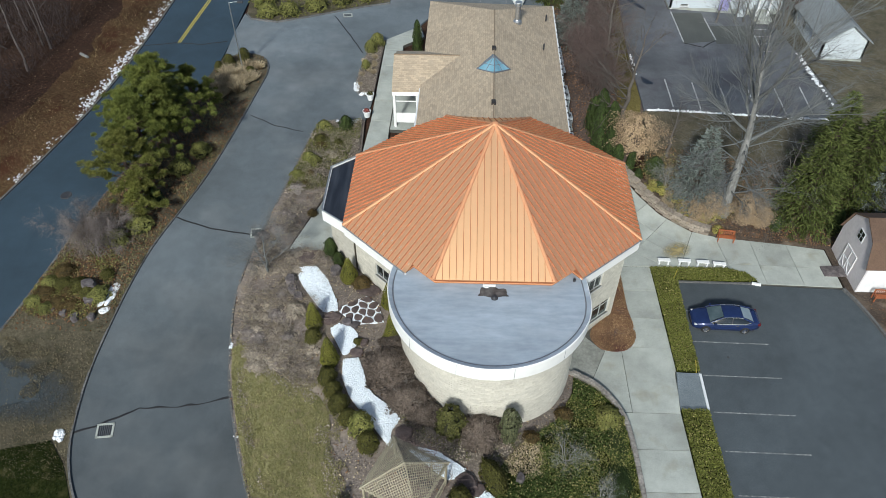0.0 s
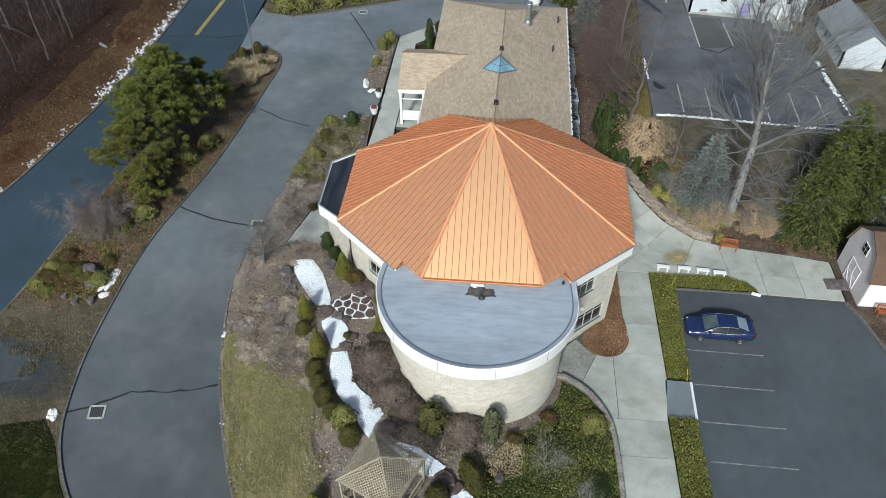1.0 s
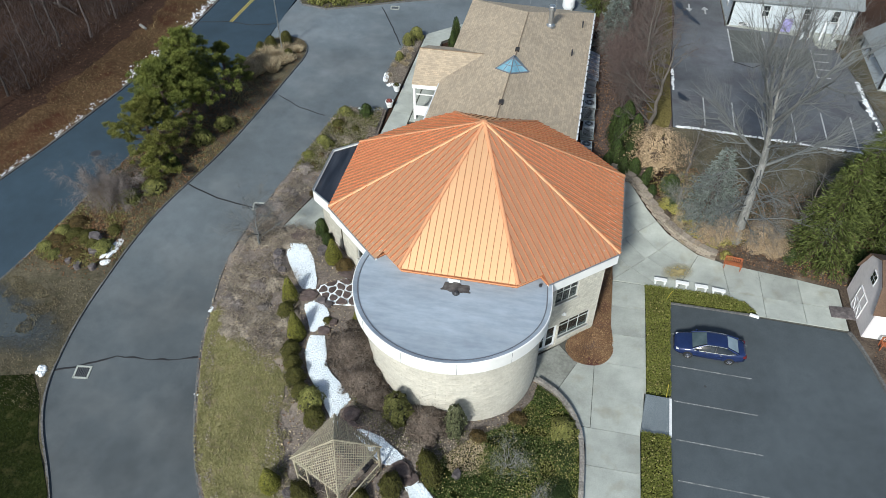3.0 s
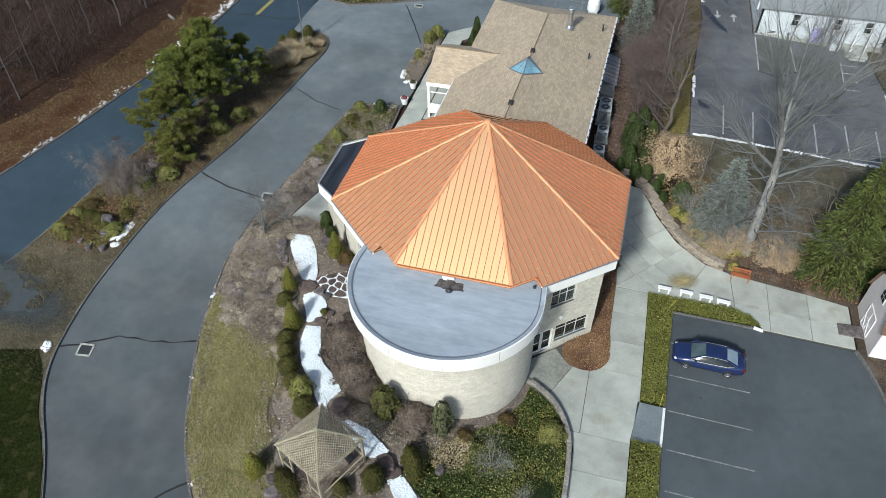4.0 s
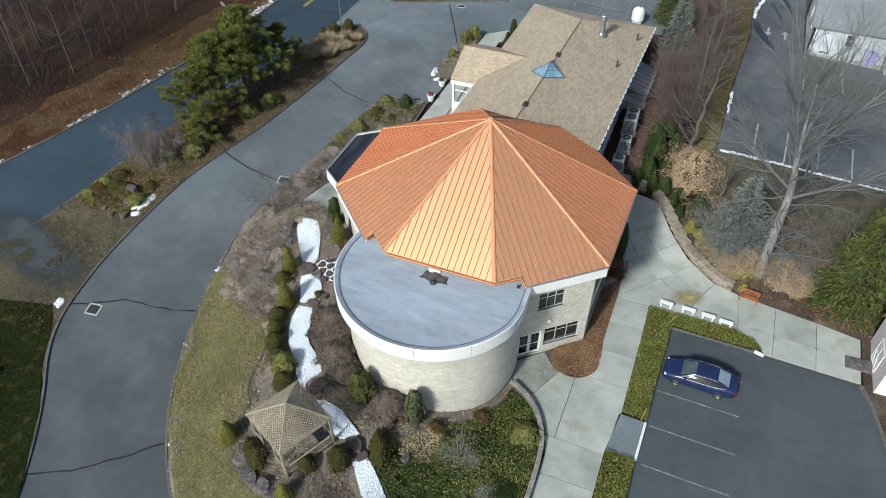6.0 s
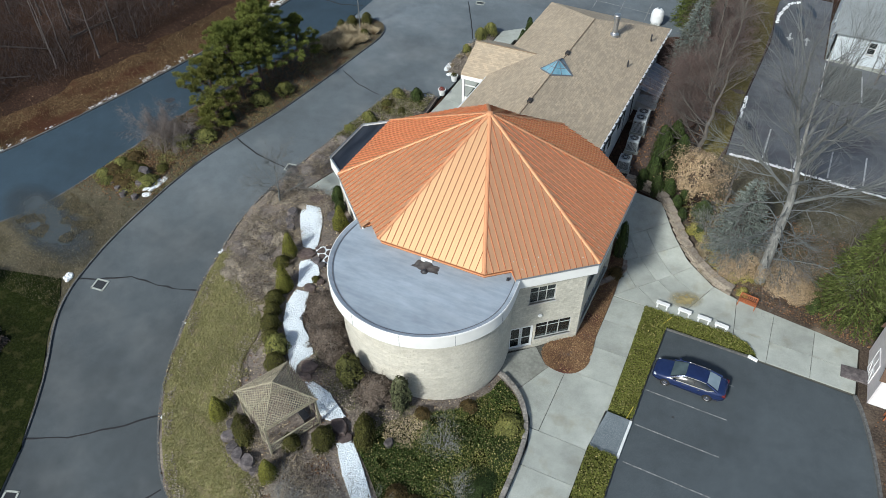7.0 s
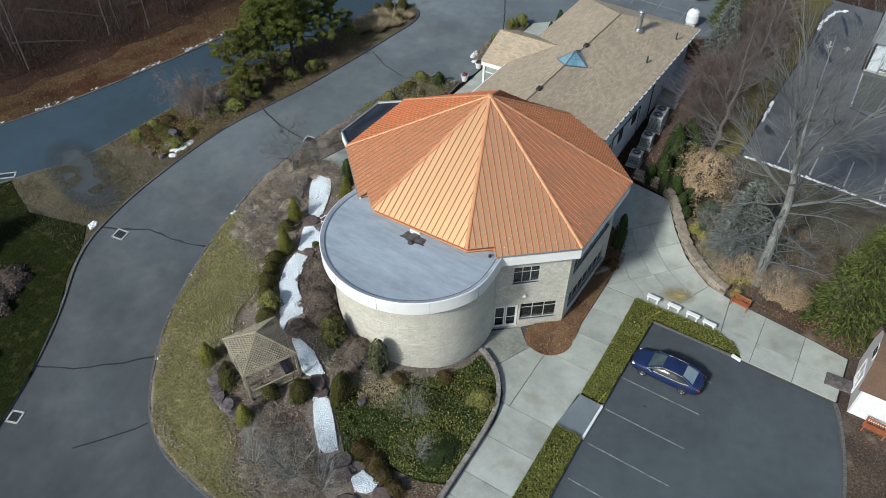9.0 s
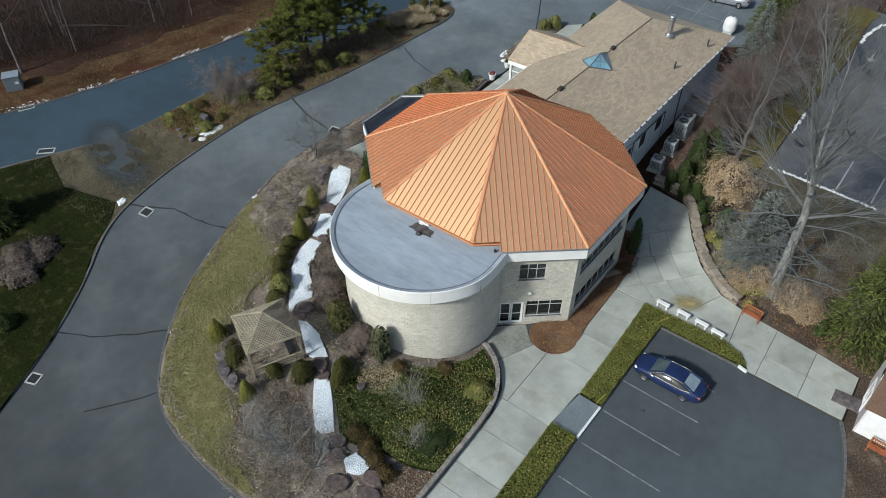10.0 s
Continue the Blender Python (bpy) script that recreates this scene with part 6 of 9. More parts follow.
for x, y, s, h in ((-27.4, 34.0, 1.3, 0.6), (-26.2, 33.2, 1.1, 0.5), (-26.6, 35.8, 1.2, 0.7), (-25.2, 33.0, 1.0, 0.45), (-24.0, 38.8, 1.1, 0.7), (-23.6, 33.8, 1.0, 0.55), (-22.6, 40.3, 1.2, 0.7), (-21.4, 46.8, 1.2, 0.8), (-20.4, 49.2, 1.1, 0.7)):
    shrub("olive" if x > -25 else "rust", x, y, s, h)
for x, y, s, h in ((-25.2, 34.6, 1.3, 0.6), (-24.3, 33.9, 0.9, 0.8), (-26.4, 34.7, 1.2, 0.5), (-23.6, 35.6, 0.9, 0.5)):
    shrub("hedge", x, y, s, h)


# at the corner of the green lawn
shrub("green", -19.4, 11.0, 1.5, 0.7)
for x, y, s, h in ((-24.3, 15.3, 1.2, 0.9), (-22.9, 14.4, 1.0, 0.8), (-23.7, 16.7, 0.9, 0.7)):
    shrub("brown_mass", x, y, s, h)
# mottled low growth round the boulder of the island
for x, y, s, h in ((-27.9, 33.2, 0.9, 0.4), (-26.9, 32.6, 0.8, 0.4), (-25.9, 34.2, 0.9, 0.5), (-27.4, 34.8, 0.9, 0.4)):
    shrub("olive" if x < -26.5 else "rust", x, y, s * 0.9, h)


# twiggy bare shrubs and trees
def grow(geos, rng, start, heading, length, radius, depth, droop=0.0, spread=0.6, kids=(2, 4), sides=4, wander=0.12):
    """A branch of a few bent pieces, with smaller branches along it."""
    pts, radii = [Vector(start)], [radius]
    d = Vector(heading).normalized()
    n = 4 if depth > 1 else 3
    for i in range(n):
        d = (d + Vector((rng.gauss(0, wander), rng.gauss(0, wander), rng.gauss(0, wander) - droop))).normalized()
        pts.append(pts[-1] + d * length / n)
        radii.append(radius * (1 - 0.75 * (i + 1) / n) if depth < 3 else radius * (1 - 0.45 * (i + 1) / n))
    geos.append(tube(pts, radii, sides if depth > 1 else 3, False))
    if depth <= 0:
        return
    for _ in range(rng.randint(*kids) + (1 if depth > 1 else 0)):
        t = rng.uniform(0.25, 1.0)
        i = min(n - 1, int(t * n))
        p = pts[i].lerp(pts[i + 1], t * n - i)
        side = d.orthogonal().normalized()
        side.rotate(Matrix.Rotation(rng.uniform(0, 2 * math.pi), 3, d))
        nd = (d + side * rng.uniform(spread * 0.6, spread * 1.4)).normalized()
        grow(geos, rng, p, nd, length * rng.uniform(0.45, 0.75), radii[i] * 0.55, depth - 1, droop, spread, kids, sides, wander)


def twig_geo(seed, r, h, stems, depth=2, droop=0.0, rad=0.016, spread=0.6):
    rng = random.Random(seed)
    geos = []
    for _ in range(stems):
        a = rng.uniform(0, 2 * math.pi)
        lean = rng.uniform(0.1, 1.0) * r / h
        grow(geos, rng, (0.1 * math.cos(a), 0.1 * math.sin(a), 0), (math.cos(a) * lean, math.sin(a) * lean, 1), h * rng.uniform(0.6, 0.95), rad, depth, droop, spread, (2, 4), 3, 0.14)
    return joined(*geos)


def haze(geo, n, length, width, seed, low=0.0, up=0.5, droop=0.0):
    """Fine end twigs that start along the branches of a plant."""
    q = np.random.default_rng(seed)
    v = np.array([tuple(w) for w in geo[0]])
    v = v[v[:, 2] > low]
    p = v[q.integers(0, len(v), n)]
    out = p * np.array([1, 1, 0])
    out /= np.linalg.norm(out, axis=1, keepdims=True) + 0.3
    d = out * 0.8 + q.normal(size=(n, 3)) * 0.55 + np.array([0, 0, up - droop])
    bv, bf = blades(p, d / np.linalg.norm(d, axis=1, keepdims=True), length, width, seed)
    return joined(geo, ([tuple(w) for w in bv], [tuple(w) for w in bf]))


TWIGS = {}


def twig_shrub(kind, x, y, s=1.0, sz=None):
    name, label, (r, h, stems, depth, droop, rad, spread), mat = TWIG_KINDS[kind]
    m = pose(x, y, g(x, y) - 0.02, 0, 0, (x * 71.3 + y * 17.9) % 360) @ Matrix.Diagonal((s, s, sz or s, 1))
    if kind in TWIGS:
        return copy_thing(TWIGS[kind], m)
    v, f = twig_geo(len(TWIGS) + 90, r, h, stems, depth, droop, rad, spread)
    if kind == "grey":
        v, f = haze((v, f), 900, 0.3, 0.007, 12, 0.35, 0.6)
    if kind in ("weeping", "thicket"):
        v, f = haze((v, f), 3600 if kind == "weeping" else 1900, 0.55 if kind == "weeping" else 0.7, 0.0075 if kind == "weeping" else 0.0105, 8, 0.9, 0.35, 0.75 if kind == "weeping" else 0.0)
    ob = part(name, (v, f), mat)
    tagged(ob, label, "shrub", kind)
    ob.matrix_basis = m
    TWIGS[kind] = ob
    return ob


M_PALETWIG = surf("pale_dry_stems", [(0.24, 0.185, 0.145), (0.36, 0.29, 0.235)], 5, 0.95, 0.2, vary=0.2)
TWIG_KINDS = {
    "brown": ("bare_shrub", "dense bare brown shrub against the curved wall", (1.3, 1.6, 16, 2, 0.0, 0.013, 0.8), M_TWIG),
    "pale": ("dry_perennial", "tangle of pale dry stems in the garden", (1.0, 0.75, 10, 2, 0.05, 0.014, 0.9), M_PALETWIG),
    "purple": ("bare_shrub", "low purple-brown bare shrub", (0.9, 0.8, 9, 2, 0.02, 0.013, 0.8), M_REDTWIG),
    "grey": ("bare_shrub", "spreading pale grey bare shrub in the ground cover", (1.5, 1.5, 9, 3, 0.0, 0.022, 0.8), M_GREYBARK),
    "weeping": ("weeping_shrub", "weeping bare shrub with fine mauve-grey hanging twigs", (1.5, 2.7, 8, 2, 0.05, 0.026, 0.6), M_MAUVETWIG),
    "thicket": ("thicket_shrub", "tall bare reddish-brown shrub in the hedge row", (1.7, 3.4, 9, 2, 0.0, 0.022, 0.7), M_REDTWIG),
}
for x, y, s in ((-2.75, 28.7, 1.15), (-1.65, 26.7, 0.95), (2.95, 25.0, 0.95), (-2.6, 30.3, 0.8), (-0.6, 25.7, 0.7), (-2.2, 27.7, 0.8)):
    shrub("brown_mass", x, y, s, s)
    twig_shrub("brown", x, y, s * 1.1)
for x, y, s in ((12.9, 34.1, 0.85), (13.2, 34.5, 0.6), (13.4, 39.6, 0.8), (13.5, 41.5, 0.9), (13.4, 43.6, 1.0), (13.2, 37.8, 0.7)):
    twig_shrub("purple", x, y, s, s * 0.8)
for x, y, s in ((8.2, 23.6, 1.15), (20.6, 48.8, 1.0), (22.3, 48.2, 1.2), (19.6, 50.0, 1.1), (23.2, 49.4, 1.3), (25.8, 46.9, 0.9), (26.6, 48.2, 1.1), (4.6, 16.0, 1.6), (2.2, 15.2, 1.2), (6.6, 16.3, 1.2), (10.2, 21.2, 0.7)):
    twig_shrub("grey", x, y, s)
rng = random.Random(33)
for k in range(80):
    x, y = rng.uniform(-13.2, -8.2), rng.uniform(28.2, 43.5)
    if -13.9 + (x + 13) * 0.2 > x or (x > -9.6 and 31 < y < 38.2) or (y > 38 and x > -11.8) or (y < 30 and x < -11.6):
        continue
    shrub(rng.choice(["pale_mass", "pale_mass", "mauve_mass"]), x + rng.uniform(-0.4, 0.4), y + rng.uniform(-0.4, 0.4), rng.uniform(0.6, 1.2), rng.uniform(0.4, 0.9))
    twig_shrub("pale" if rng.random() < 0.62 else "purple", x, y, rng.uniform(0.7, 1.15), rng.uniform(0.6, 1.0))
for k in range(50):
    x, y = rng.uniform(-3.8, 6.4), rng.uniform(14.0, 22.5)
    if inside((x, y), LAWN) or (1.5 < x < 7.5 and y > 16.8 + (6 - x) * 0.55) or math.hypot(x + 1.3, y - 20.3) < 2.6:
        continue
    if k % 2:
        shrub(rng.choice(["pale_mass", "mauve_mass"]), x, y, rng.uniform(0.5, 0.9), rng.uniform(0.3, 0.6))
    twig_shrub("pale" if rng.random() < 0.5 else "purple", x, y, rng.uniform(0.5, 0.95), rng.uniform(0.45, 0.8))
for x, y, s in ((-9.2, 28.9, 1.2), (-7.9, 27.6, 0.9), (-9.0, 27.9, 0.8), (13.1, 34.5, 0.8), (12.6, 34.2, 0.6), (13.5, 38.5, 0.8), (13.4, 40.6, 0.9), (13.7, 36.5, 0.7), (26.2, 45.6, 0.9), (30.6, 45.2, 1.0), (33.6, 44.8, 1.1), (34.6, 36.6, 0.9), (35.2, 33.4, 1.0)):
    twig_shrub("purple", x, y, s)
for x, y, s in ((-24.9, 37.2, 1.15), (-26.0, 38.3, 0.95), (-24.2, 38.9, 0.8)):
    twig_shrub("weeping", x, y, s)
for k in range(22):
    twig_shrub("thicket", 14.3 + rng.uniform(-0.9, 1.7), 60.5 + k * 1.15 + rng.uniform(-0.6, 0.6), rng.uniform(0.7, 1.25))


def grass_clump(n, r, h, seed):
    rng = np.random.default_rng(seed)
    a = rng.uniform(0, 2 * math.pi, n)
    q = rng.uniform(0, 0.25, n) * r
    lean = rng.uniform(0.05, 0.8, n)
    p = np.stack([q * np.cos(a), q * np.sin(a), np.zeros(n)], 1)
    d = np.stack([np.cos(a) * lean, np.sin(a) * lean, np.ones(n)], 1)
    d /= np.linalg.norm(d, axis=1, keepdims=True)
    return blades(p, d, h, 0.035, seed)


clump = None
shrub("pale_mass", -9.75, 33.1, 0.95, 1.7)
spots = []
for k in range(26):
    t = rng.uniform(0, 1)
    spots.append((-21.9 + rng.uniform(-0.3, 3.0) + 0.9 * t, 57.2 + 5.4 * t, rng.uniform(0.9, 1.35), rng.uniform(0.6, 1.0)))
for k in range(14):
    spots.append((rng.uniform(-8.3, -6.9), rng.uniform(59.8, 68.2), rng.uniform(0.4, 0.6), rng.uniform(0.3, 0.5)))
for k in range(10):
    spots.append((rng.uniform(19.2, 22.8), rng.uniform(46.6, 49.2), rng.uniform(0.5, 0.9), 0.6))
for x, y, s, h in spots:
    m = pose(x, y, g(x, y), 0, 0, (x * 91) % 360) @ Matrix.Diagonal((s, s, h, 1))
    if clump is None:
        v, f = grass_clump(600, 0.8, 0.95, 3)
        clump = part("ornamental_grass", np_mesh("ornamental_grass", v, f, M_STRAWLEAF), None)
        tagged(clump, "clump of straw-coloured ornamental grass", "grass clump", "grass clumps")
        clump.matrix_basis = m
    else:
        copy_thing(clump, m)


# bare trees
def bare_tree(seed, h, r, depth=4, kids=(2, 4), lean=(0.0, 0.0), clear=0.35, spread=0.55, limb=0.4, whorl=(2, 3), bend=0.006, nodes=9, reach=(0.24, 0.4), rise=0.35):
    rng = random.Random(seed)
    pts, radii = [Vector((0, 0, -0.2))], [r * 1.35]
    n = nodes
    for i in range(1, n + 1):
        t = i / n
        pts.append(Vector((lean[0] * t * h + rng.gauss(0, bend) * h, lean[1] * t * h + rng.gauss(0, bend) * h, t * h * 0.9)))
        radii.append(r * (1 - 0.93 * t) + 0.01)
    trunk = tube(pts, radii, 9, False)
    geos = []
    for i in range(int(n * clear), n + 1):
        for _ in range(rng.randint(*whorl)):
            a = rng.uniform(0, 2 * math.pi)
            t = i / n
            up = rise + 0.9 * t
            grow(geos, rng, pts[i], (math.cos(a), math.sin(a), up), h * rng.uniform(*reach) * (1.15 - 0.6 * t), max(0.018, radii[i] * limb), depth - 1, 0.0, spread, kids, 4, 0.13)
    return trunk, joined(*geos)


def plant_tree(name, label, trunk, limbs, x, y, mat_t, mat_l):
    root = thing(name, label, "tree", x, y, g(x, y))
    part("trunk", trunk, mat_t, root)
    part("crown", limbs, mat_l, root)
    return root


def forked_tree(seed):
    """A tall tree whose trunk forks into steep leaders, with low side branches."""
    rng = random.Random(seed)
    pts = [Vector(p) for p in ((0, 0, -0.25), (-0.02, 0.02, 0.5), (-0.06, 0.06, 2.4), (-0.12, 0.12, 5.0), (-0.18, 0.18, 7.6), (-0.42, 0.0, 9.4), (-0.7, -0.15, 11.0), (-1.05, -0.1, 13.5), (-1.3, 0.05, 16.5), (-1.5, 0.1, 20.0))]
    radii = [0.52, 0.41, 0.36, 0.31, 0.27, 0.22, 0.15, 0.09, 0.05, 0.012]
    geos = []

    def at(z):
        for a, b in zip(pts, pts[1:]):
            if a.z <= z <= b.z:
                return a.lerp(b, (z - a.z) / (b.z - a.z))
        return pts[-1]

    for k in range(26):                 # low, nearly level side branches
        z = 2.2 + k * 0.22
        a = k * 2.4 + rng.uniform(-0.4, 0.4)
        grow(geos, rng, at(z), (math.cos(a), math.sin(a), rng.uniform(-0.05, 0.35)), rng.uniform(2.6, 4.6), rng.uniform(0.035, 0.06), 3, 0.01, 0.7, (3, 4), 4, 0.13)
    for a, z, ln, r, up in ((0.2, 7.4, 6.2, 0.13, 0.45), (3.3, 8.2, 5.4, 0.11, 0.8), (1.8, 9.0, 5.6, 0.1, 0.9), (-1.4, 9.3, 5.4, 0.1, 0.9), (0.5, 10.2, 7.6, 0.13, 1.7), (2.5, 10.8, 7.6, 0.13, 2.0), (4.1, 11.0, 7.0, 0.12, 1.9), (5.4, 11.4, 7.0, 0.12, 1.9), (1.4, 12.0, 6.4, 0.1, 1.7)):
        grow(geos, rng, at(z), (math.cos(a), math.sin(a), up), ln, r, 3, -0.02, 0.5, (5, 7), 5, 0.07)
    for k in range(20):                 # finer branches up the middle leader
        z = 9.0 + k * 0.5
        a = k * 2.4 + rng.uniform(-0.5, 0.5)
        grow(geos, rng, at(z), (math.cos(a), math.sin(a), rng.uniform(0.9, 1.5)), rng.uniform(2.4, 4.0) * (1.2 - 0.035 * k), 0.045, 2, -0.01, 0.55, (3, 5), 4, 0.1)
    return tube(pts, radii, 10, False), joined(*geos)


t0, l0 = forked_tree(5)
plant_tree("bare_tree", "tall bare grey tree with steep forking limbs", t0, haze(l0, 9000, 0.55, 0.009, 4, 2.0), 24.2, 47.6, M_GREYBARK, M_GREYTWIG)
t0, l0 = bare_tree(11, 10.5, 0.2, 4, (2, 4), (0.05, 0.0), 0.2, 0.6, 0.42, (2, 2), 0.008, 9, (0.3, 0.45))
plant_tree("bare_tree", "slim bare tree beside the annex", t0, haze(l0, 700, 0.5, 0.009, 5, 2.0), 16.8, 58.3, M_TWIG, M_TWIG)
t0, l0 = bare_tree(13, 9.0, 0.16, 3, (2, 4), (-0.03, 0.02), 0.25, 0.6)
second = plant_tree("bare_tree", "slim bare brown tree in the hedge row", t0, haze(l0, 500, 0.5, 0.01, 6, 2.0), 16.2, 66.6, M_TWIG, M_TWIG)
for x, y, s in ((16.0, 62.0, 0.8), (16.6, 70.4, 1.0), (15.0, 74.5, 1.1), (16.4, 79.0, 1.1), (14.4, 84, 1.0), (37.5, 44.6, 0.8), (29.2, 49.0, 0.75), (20.2, 53.6, 0.7), (30.7, 78.4, 0.55), (32.9, 78.7, 0.6), (34.0, 79.0, 0.5), (37.3, 78.2, 0.6), (38.4, 77.8, 0.45)):
    copy_thing(second, pose(x, y, g(x, y), 0, 0, x * 77) @ Matrix.Diagonal((s, s, s, 1)))
t0, l0 = bare_tree(17, 4.4, 0.075, 3, (3, 4), (0.03, 0.0), 0.22, 0.75, 0.5, (2, 3), 0.01, 7, (0.42, 0.6), 0.5)
small = plant_tree("small_bare_tree", "small bare grey ornamental tree by the drive", t0, haze(l0, 2200, 0.45, 0.011, 7, 1.0), -12.3, 36.5, M_GREYTWIG, M_GREYTWIG)


# conifers
def spruce_geo(seed, h, r, n_whorl, per, needles, size):
    rng = np.random.default_rng(seed)
    pts, ds = [], []
    geos = [tube([(0, 0, -0.2), (0, 0, h * 0.5), (0, 0, h * 0.97)], [r * 0.07, r * 0.045, 0.015], 7, False)]
    for w in range(n_whorl):
        t = w / n_whorl
        z = 0.25 + (h - 0.5) * t
        reach = r * (1 - t) ** 0.85 + 0.12
        for k in range(per):
            a = 2 * math.pi * (k + rng.uniform(-0.3, 0.3)) / per + w * 0.9
            L = reach * rng.uniform(0.75, 1.12)
            droop = -0.28 * (1 - t) + 0.25 * t
            tip = Vector((math.cos(a) * L, math.sin(a) * L, z + droop * L))
            geos.append(tube([(0, 0, z), tuple(tip * 0.55 + Vector((0, 0, z * 0.45))), tuple(tip)], [0.028, 0.018, 0.008], 3, False))
            m = max(5, int(needles * L / r))
            s = rng.uniform(0.25, 1.0, m) ** 0.7
            c = np.stack([math.cos(a) * L * s, math.sin(a) * L * s, z + droop * L * s + 0.05], 1)
            c += rng.normal(size=(m, 3)) * np.array([0.13, 0.13, 0.06]) * (0.5 + L * 0.35)
            pts.append(c)
            dd = np.stack([np.full(m, math.cos(a)), np.full(m, math.sin(a)), np.full(m, droop - 0.1)], 1) + rng.normal(size=(m, 3)) * 0.55
            ds.append(dd / np.linalg.norm(dd, axis=1, keepdims=True))
    v, f = blades(np.concatenate(pts), np.concatenate(ds), size, size * 0.34, seed)
    return joined(*geos), v, f


def conifer(name, label, x, y, seed, h, r, mat, whorl=26, per=9, needles=46, size=0.3):
    wood, v, f = spruce_geo(seed, h, r, whorl, per, needles, size)
    root = thing(name, label, "tree", x, y, g(x, y))
    part("trunk", wood, M_PINEBARK, root)
    part("crown", np_mesh("crown", v, f, mat), mat, root)
    return root


conifer("green_conifer", "dark conifer at the edge of the green lawn", -29.3, 15.8, 9, 6.0, 2.2, M_SPRUCE, 24, 9, 50, 0.28)
blue = conifer("blue_spruce", "blue-grey spruce behind the plaza", 21.7, 48.9, 3, 7.8, 2.4, M_BLUE, 32, 9, 44, 0.26)
green = conifer("green_conifer", "broad green drooping conifer by the car park", 30.7, 47.4, 4, 10.2, 2.9, M_SPRUCE, 38, 10, 56, 0.28)
for src, x, y, s, h in ((green, 35.4, 50.0, 1.1, 0.85), (green, 34.0, 52.8, 1.0, 0.8), (blue, 13.0, 71.2, 0.85, 1.1), (green, 11.9, 81.5, 0.9, 0.8), (blue, 37.6, 49.0, 1.0, 1.0), (blue, 38.6, 42.6, 0.75, 0.6)):
    copy_thing(src, pose(x, y, g(x, y), 0, 0, x * 37) @ Matrix.Diagonal((s, s, h, 1)))


def pine_tree(x, y, seed, h, r, clumps, low=0.3, mat=None, label="dark green pine with open lower limbs"):
    rng = np.random.default_rng(seed)
    pr = random.Random(seed)
    root = thing("pine_tree", label, "tree", x, y, g(x, y))
    lean = (pr.uniform(-0.06, 0.06), pr.uniform(-0.06, 0.06))
    geos = [tube([(0, 0, -0.2), (lean[0] * h * 0.4, lean[1] * h * 0.4, h * 0.4), (lean[0] * h, lean[1] * h, h * 0.94)], [0.2, 0.14, 0.03], 8, False)]
    pts, ds = [], []
    limbs = max(10, clumps // 4)
    for k in range(limbs):
        t = low + (1 - low) * (k + pr.uniform(0, 0.9)) / limbs
        reach = r * (1 - ((t - low) / (1 - low)) ** 1.7) * pr.uniform(0.65, 1.1) + 0.3
        a = k * 2.4 + pr.uniform(-0.5, 0.5)
        foot = Vector((lean[0] * h * t, lean[1] * h * t, h * t * 0.94))
        tip = foot + Vector((math.cos(a) * reach, math.sin(a) * reach, 0.32 * reach))
        geos.append(tube([foot, foot.lerp(tip, 0.5) + Vector((0, 0, -0.1)), tip], [0.05, 0.034, 0.012], 3, False))
        for j in range(8):
            s = pr.uniform(0.42, 1.05)
            c = foot.lerp(tip, s) + Vector((pr.gauss(0, 0.36), pr.gauss(0, 0.36), pr.uniform(-0.05, 0.35))) * (0.4 + reach * 0.3)
            size = pr.uniform(0.2, 0.4)
            m = int(185 * size / 0.3)
            q = rng.normal(size=(m, 3))
            q /= np.linalg.norm(q, axis=1, keepdims=True)
            q *= np.array([1, 1, 0.62])
            pts.append(np.array(c) + q * size * rng.uniform(0.2, 0.9, (m, 1)))
            dd = q + np.array([0, 0, 0.6]) + rng.normal(size=(m, 3)) * 0.25
            ds.append(dd / np.linalg.norm(dd, axis=1, keepdims=True))
    v, f = blades(np.concatenate(pts), np.concatenate(ds), 0.12, 0.036, seed)
    part("trunk", joined(*geos), M_PINEBARK, root)
    part("crown", np_mesh("crown", v, f, mat or M_PINE), mat or M_PINE, root)


pine_tree(-23.3, 46.6, 31, 7.6, 3.0, 150, 0.26)
pine_tree(-23.0, 50.9, 32, 8.4, 3.2, 170, 0.24)
pine_tree(-22.6, 48.7, 38, 7.6, 2.6, 120, 0.3)
pine_tree(-24.0, 43.6, 33, 6.0, 2.8, 120, 0.2, M_PINEGOLD, "yellow-green pine with open lower limbs")
pine_tree(-24.5, 47.9, 36, 7.0, 2.4, 90, 0.34)
pine_tree(-22.9, 41.9, 35, 2.6, 1.7, 44, 0.1, M_PINEGOLD, "low spreading yellow-green pine bush")
pine_tree(-21.9, 54.0, 34, 5.2, 1.9, 60, 0.2)

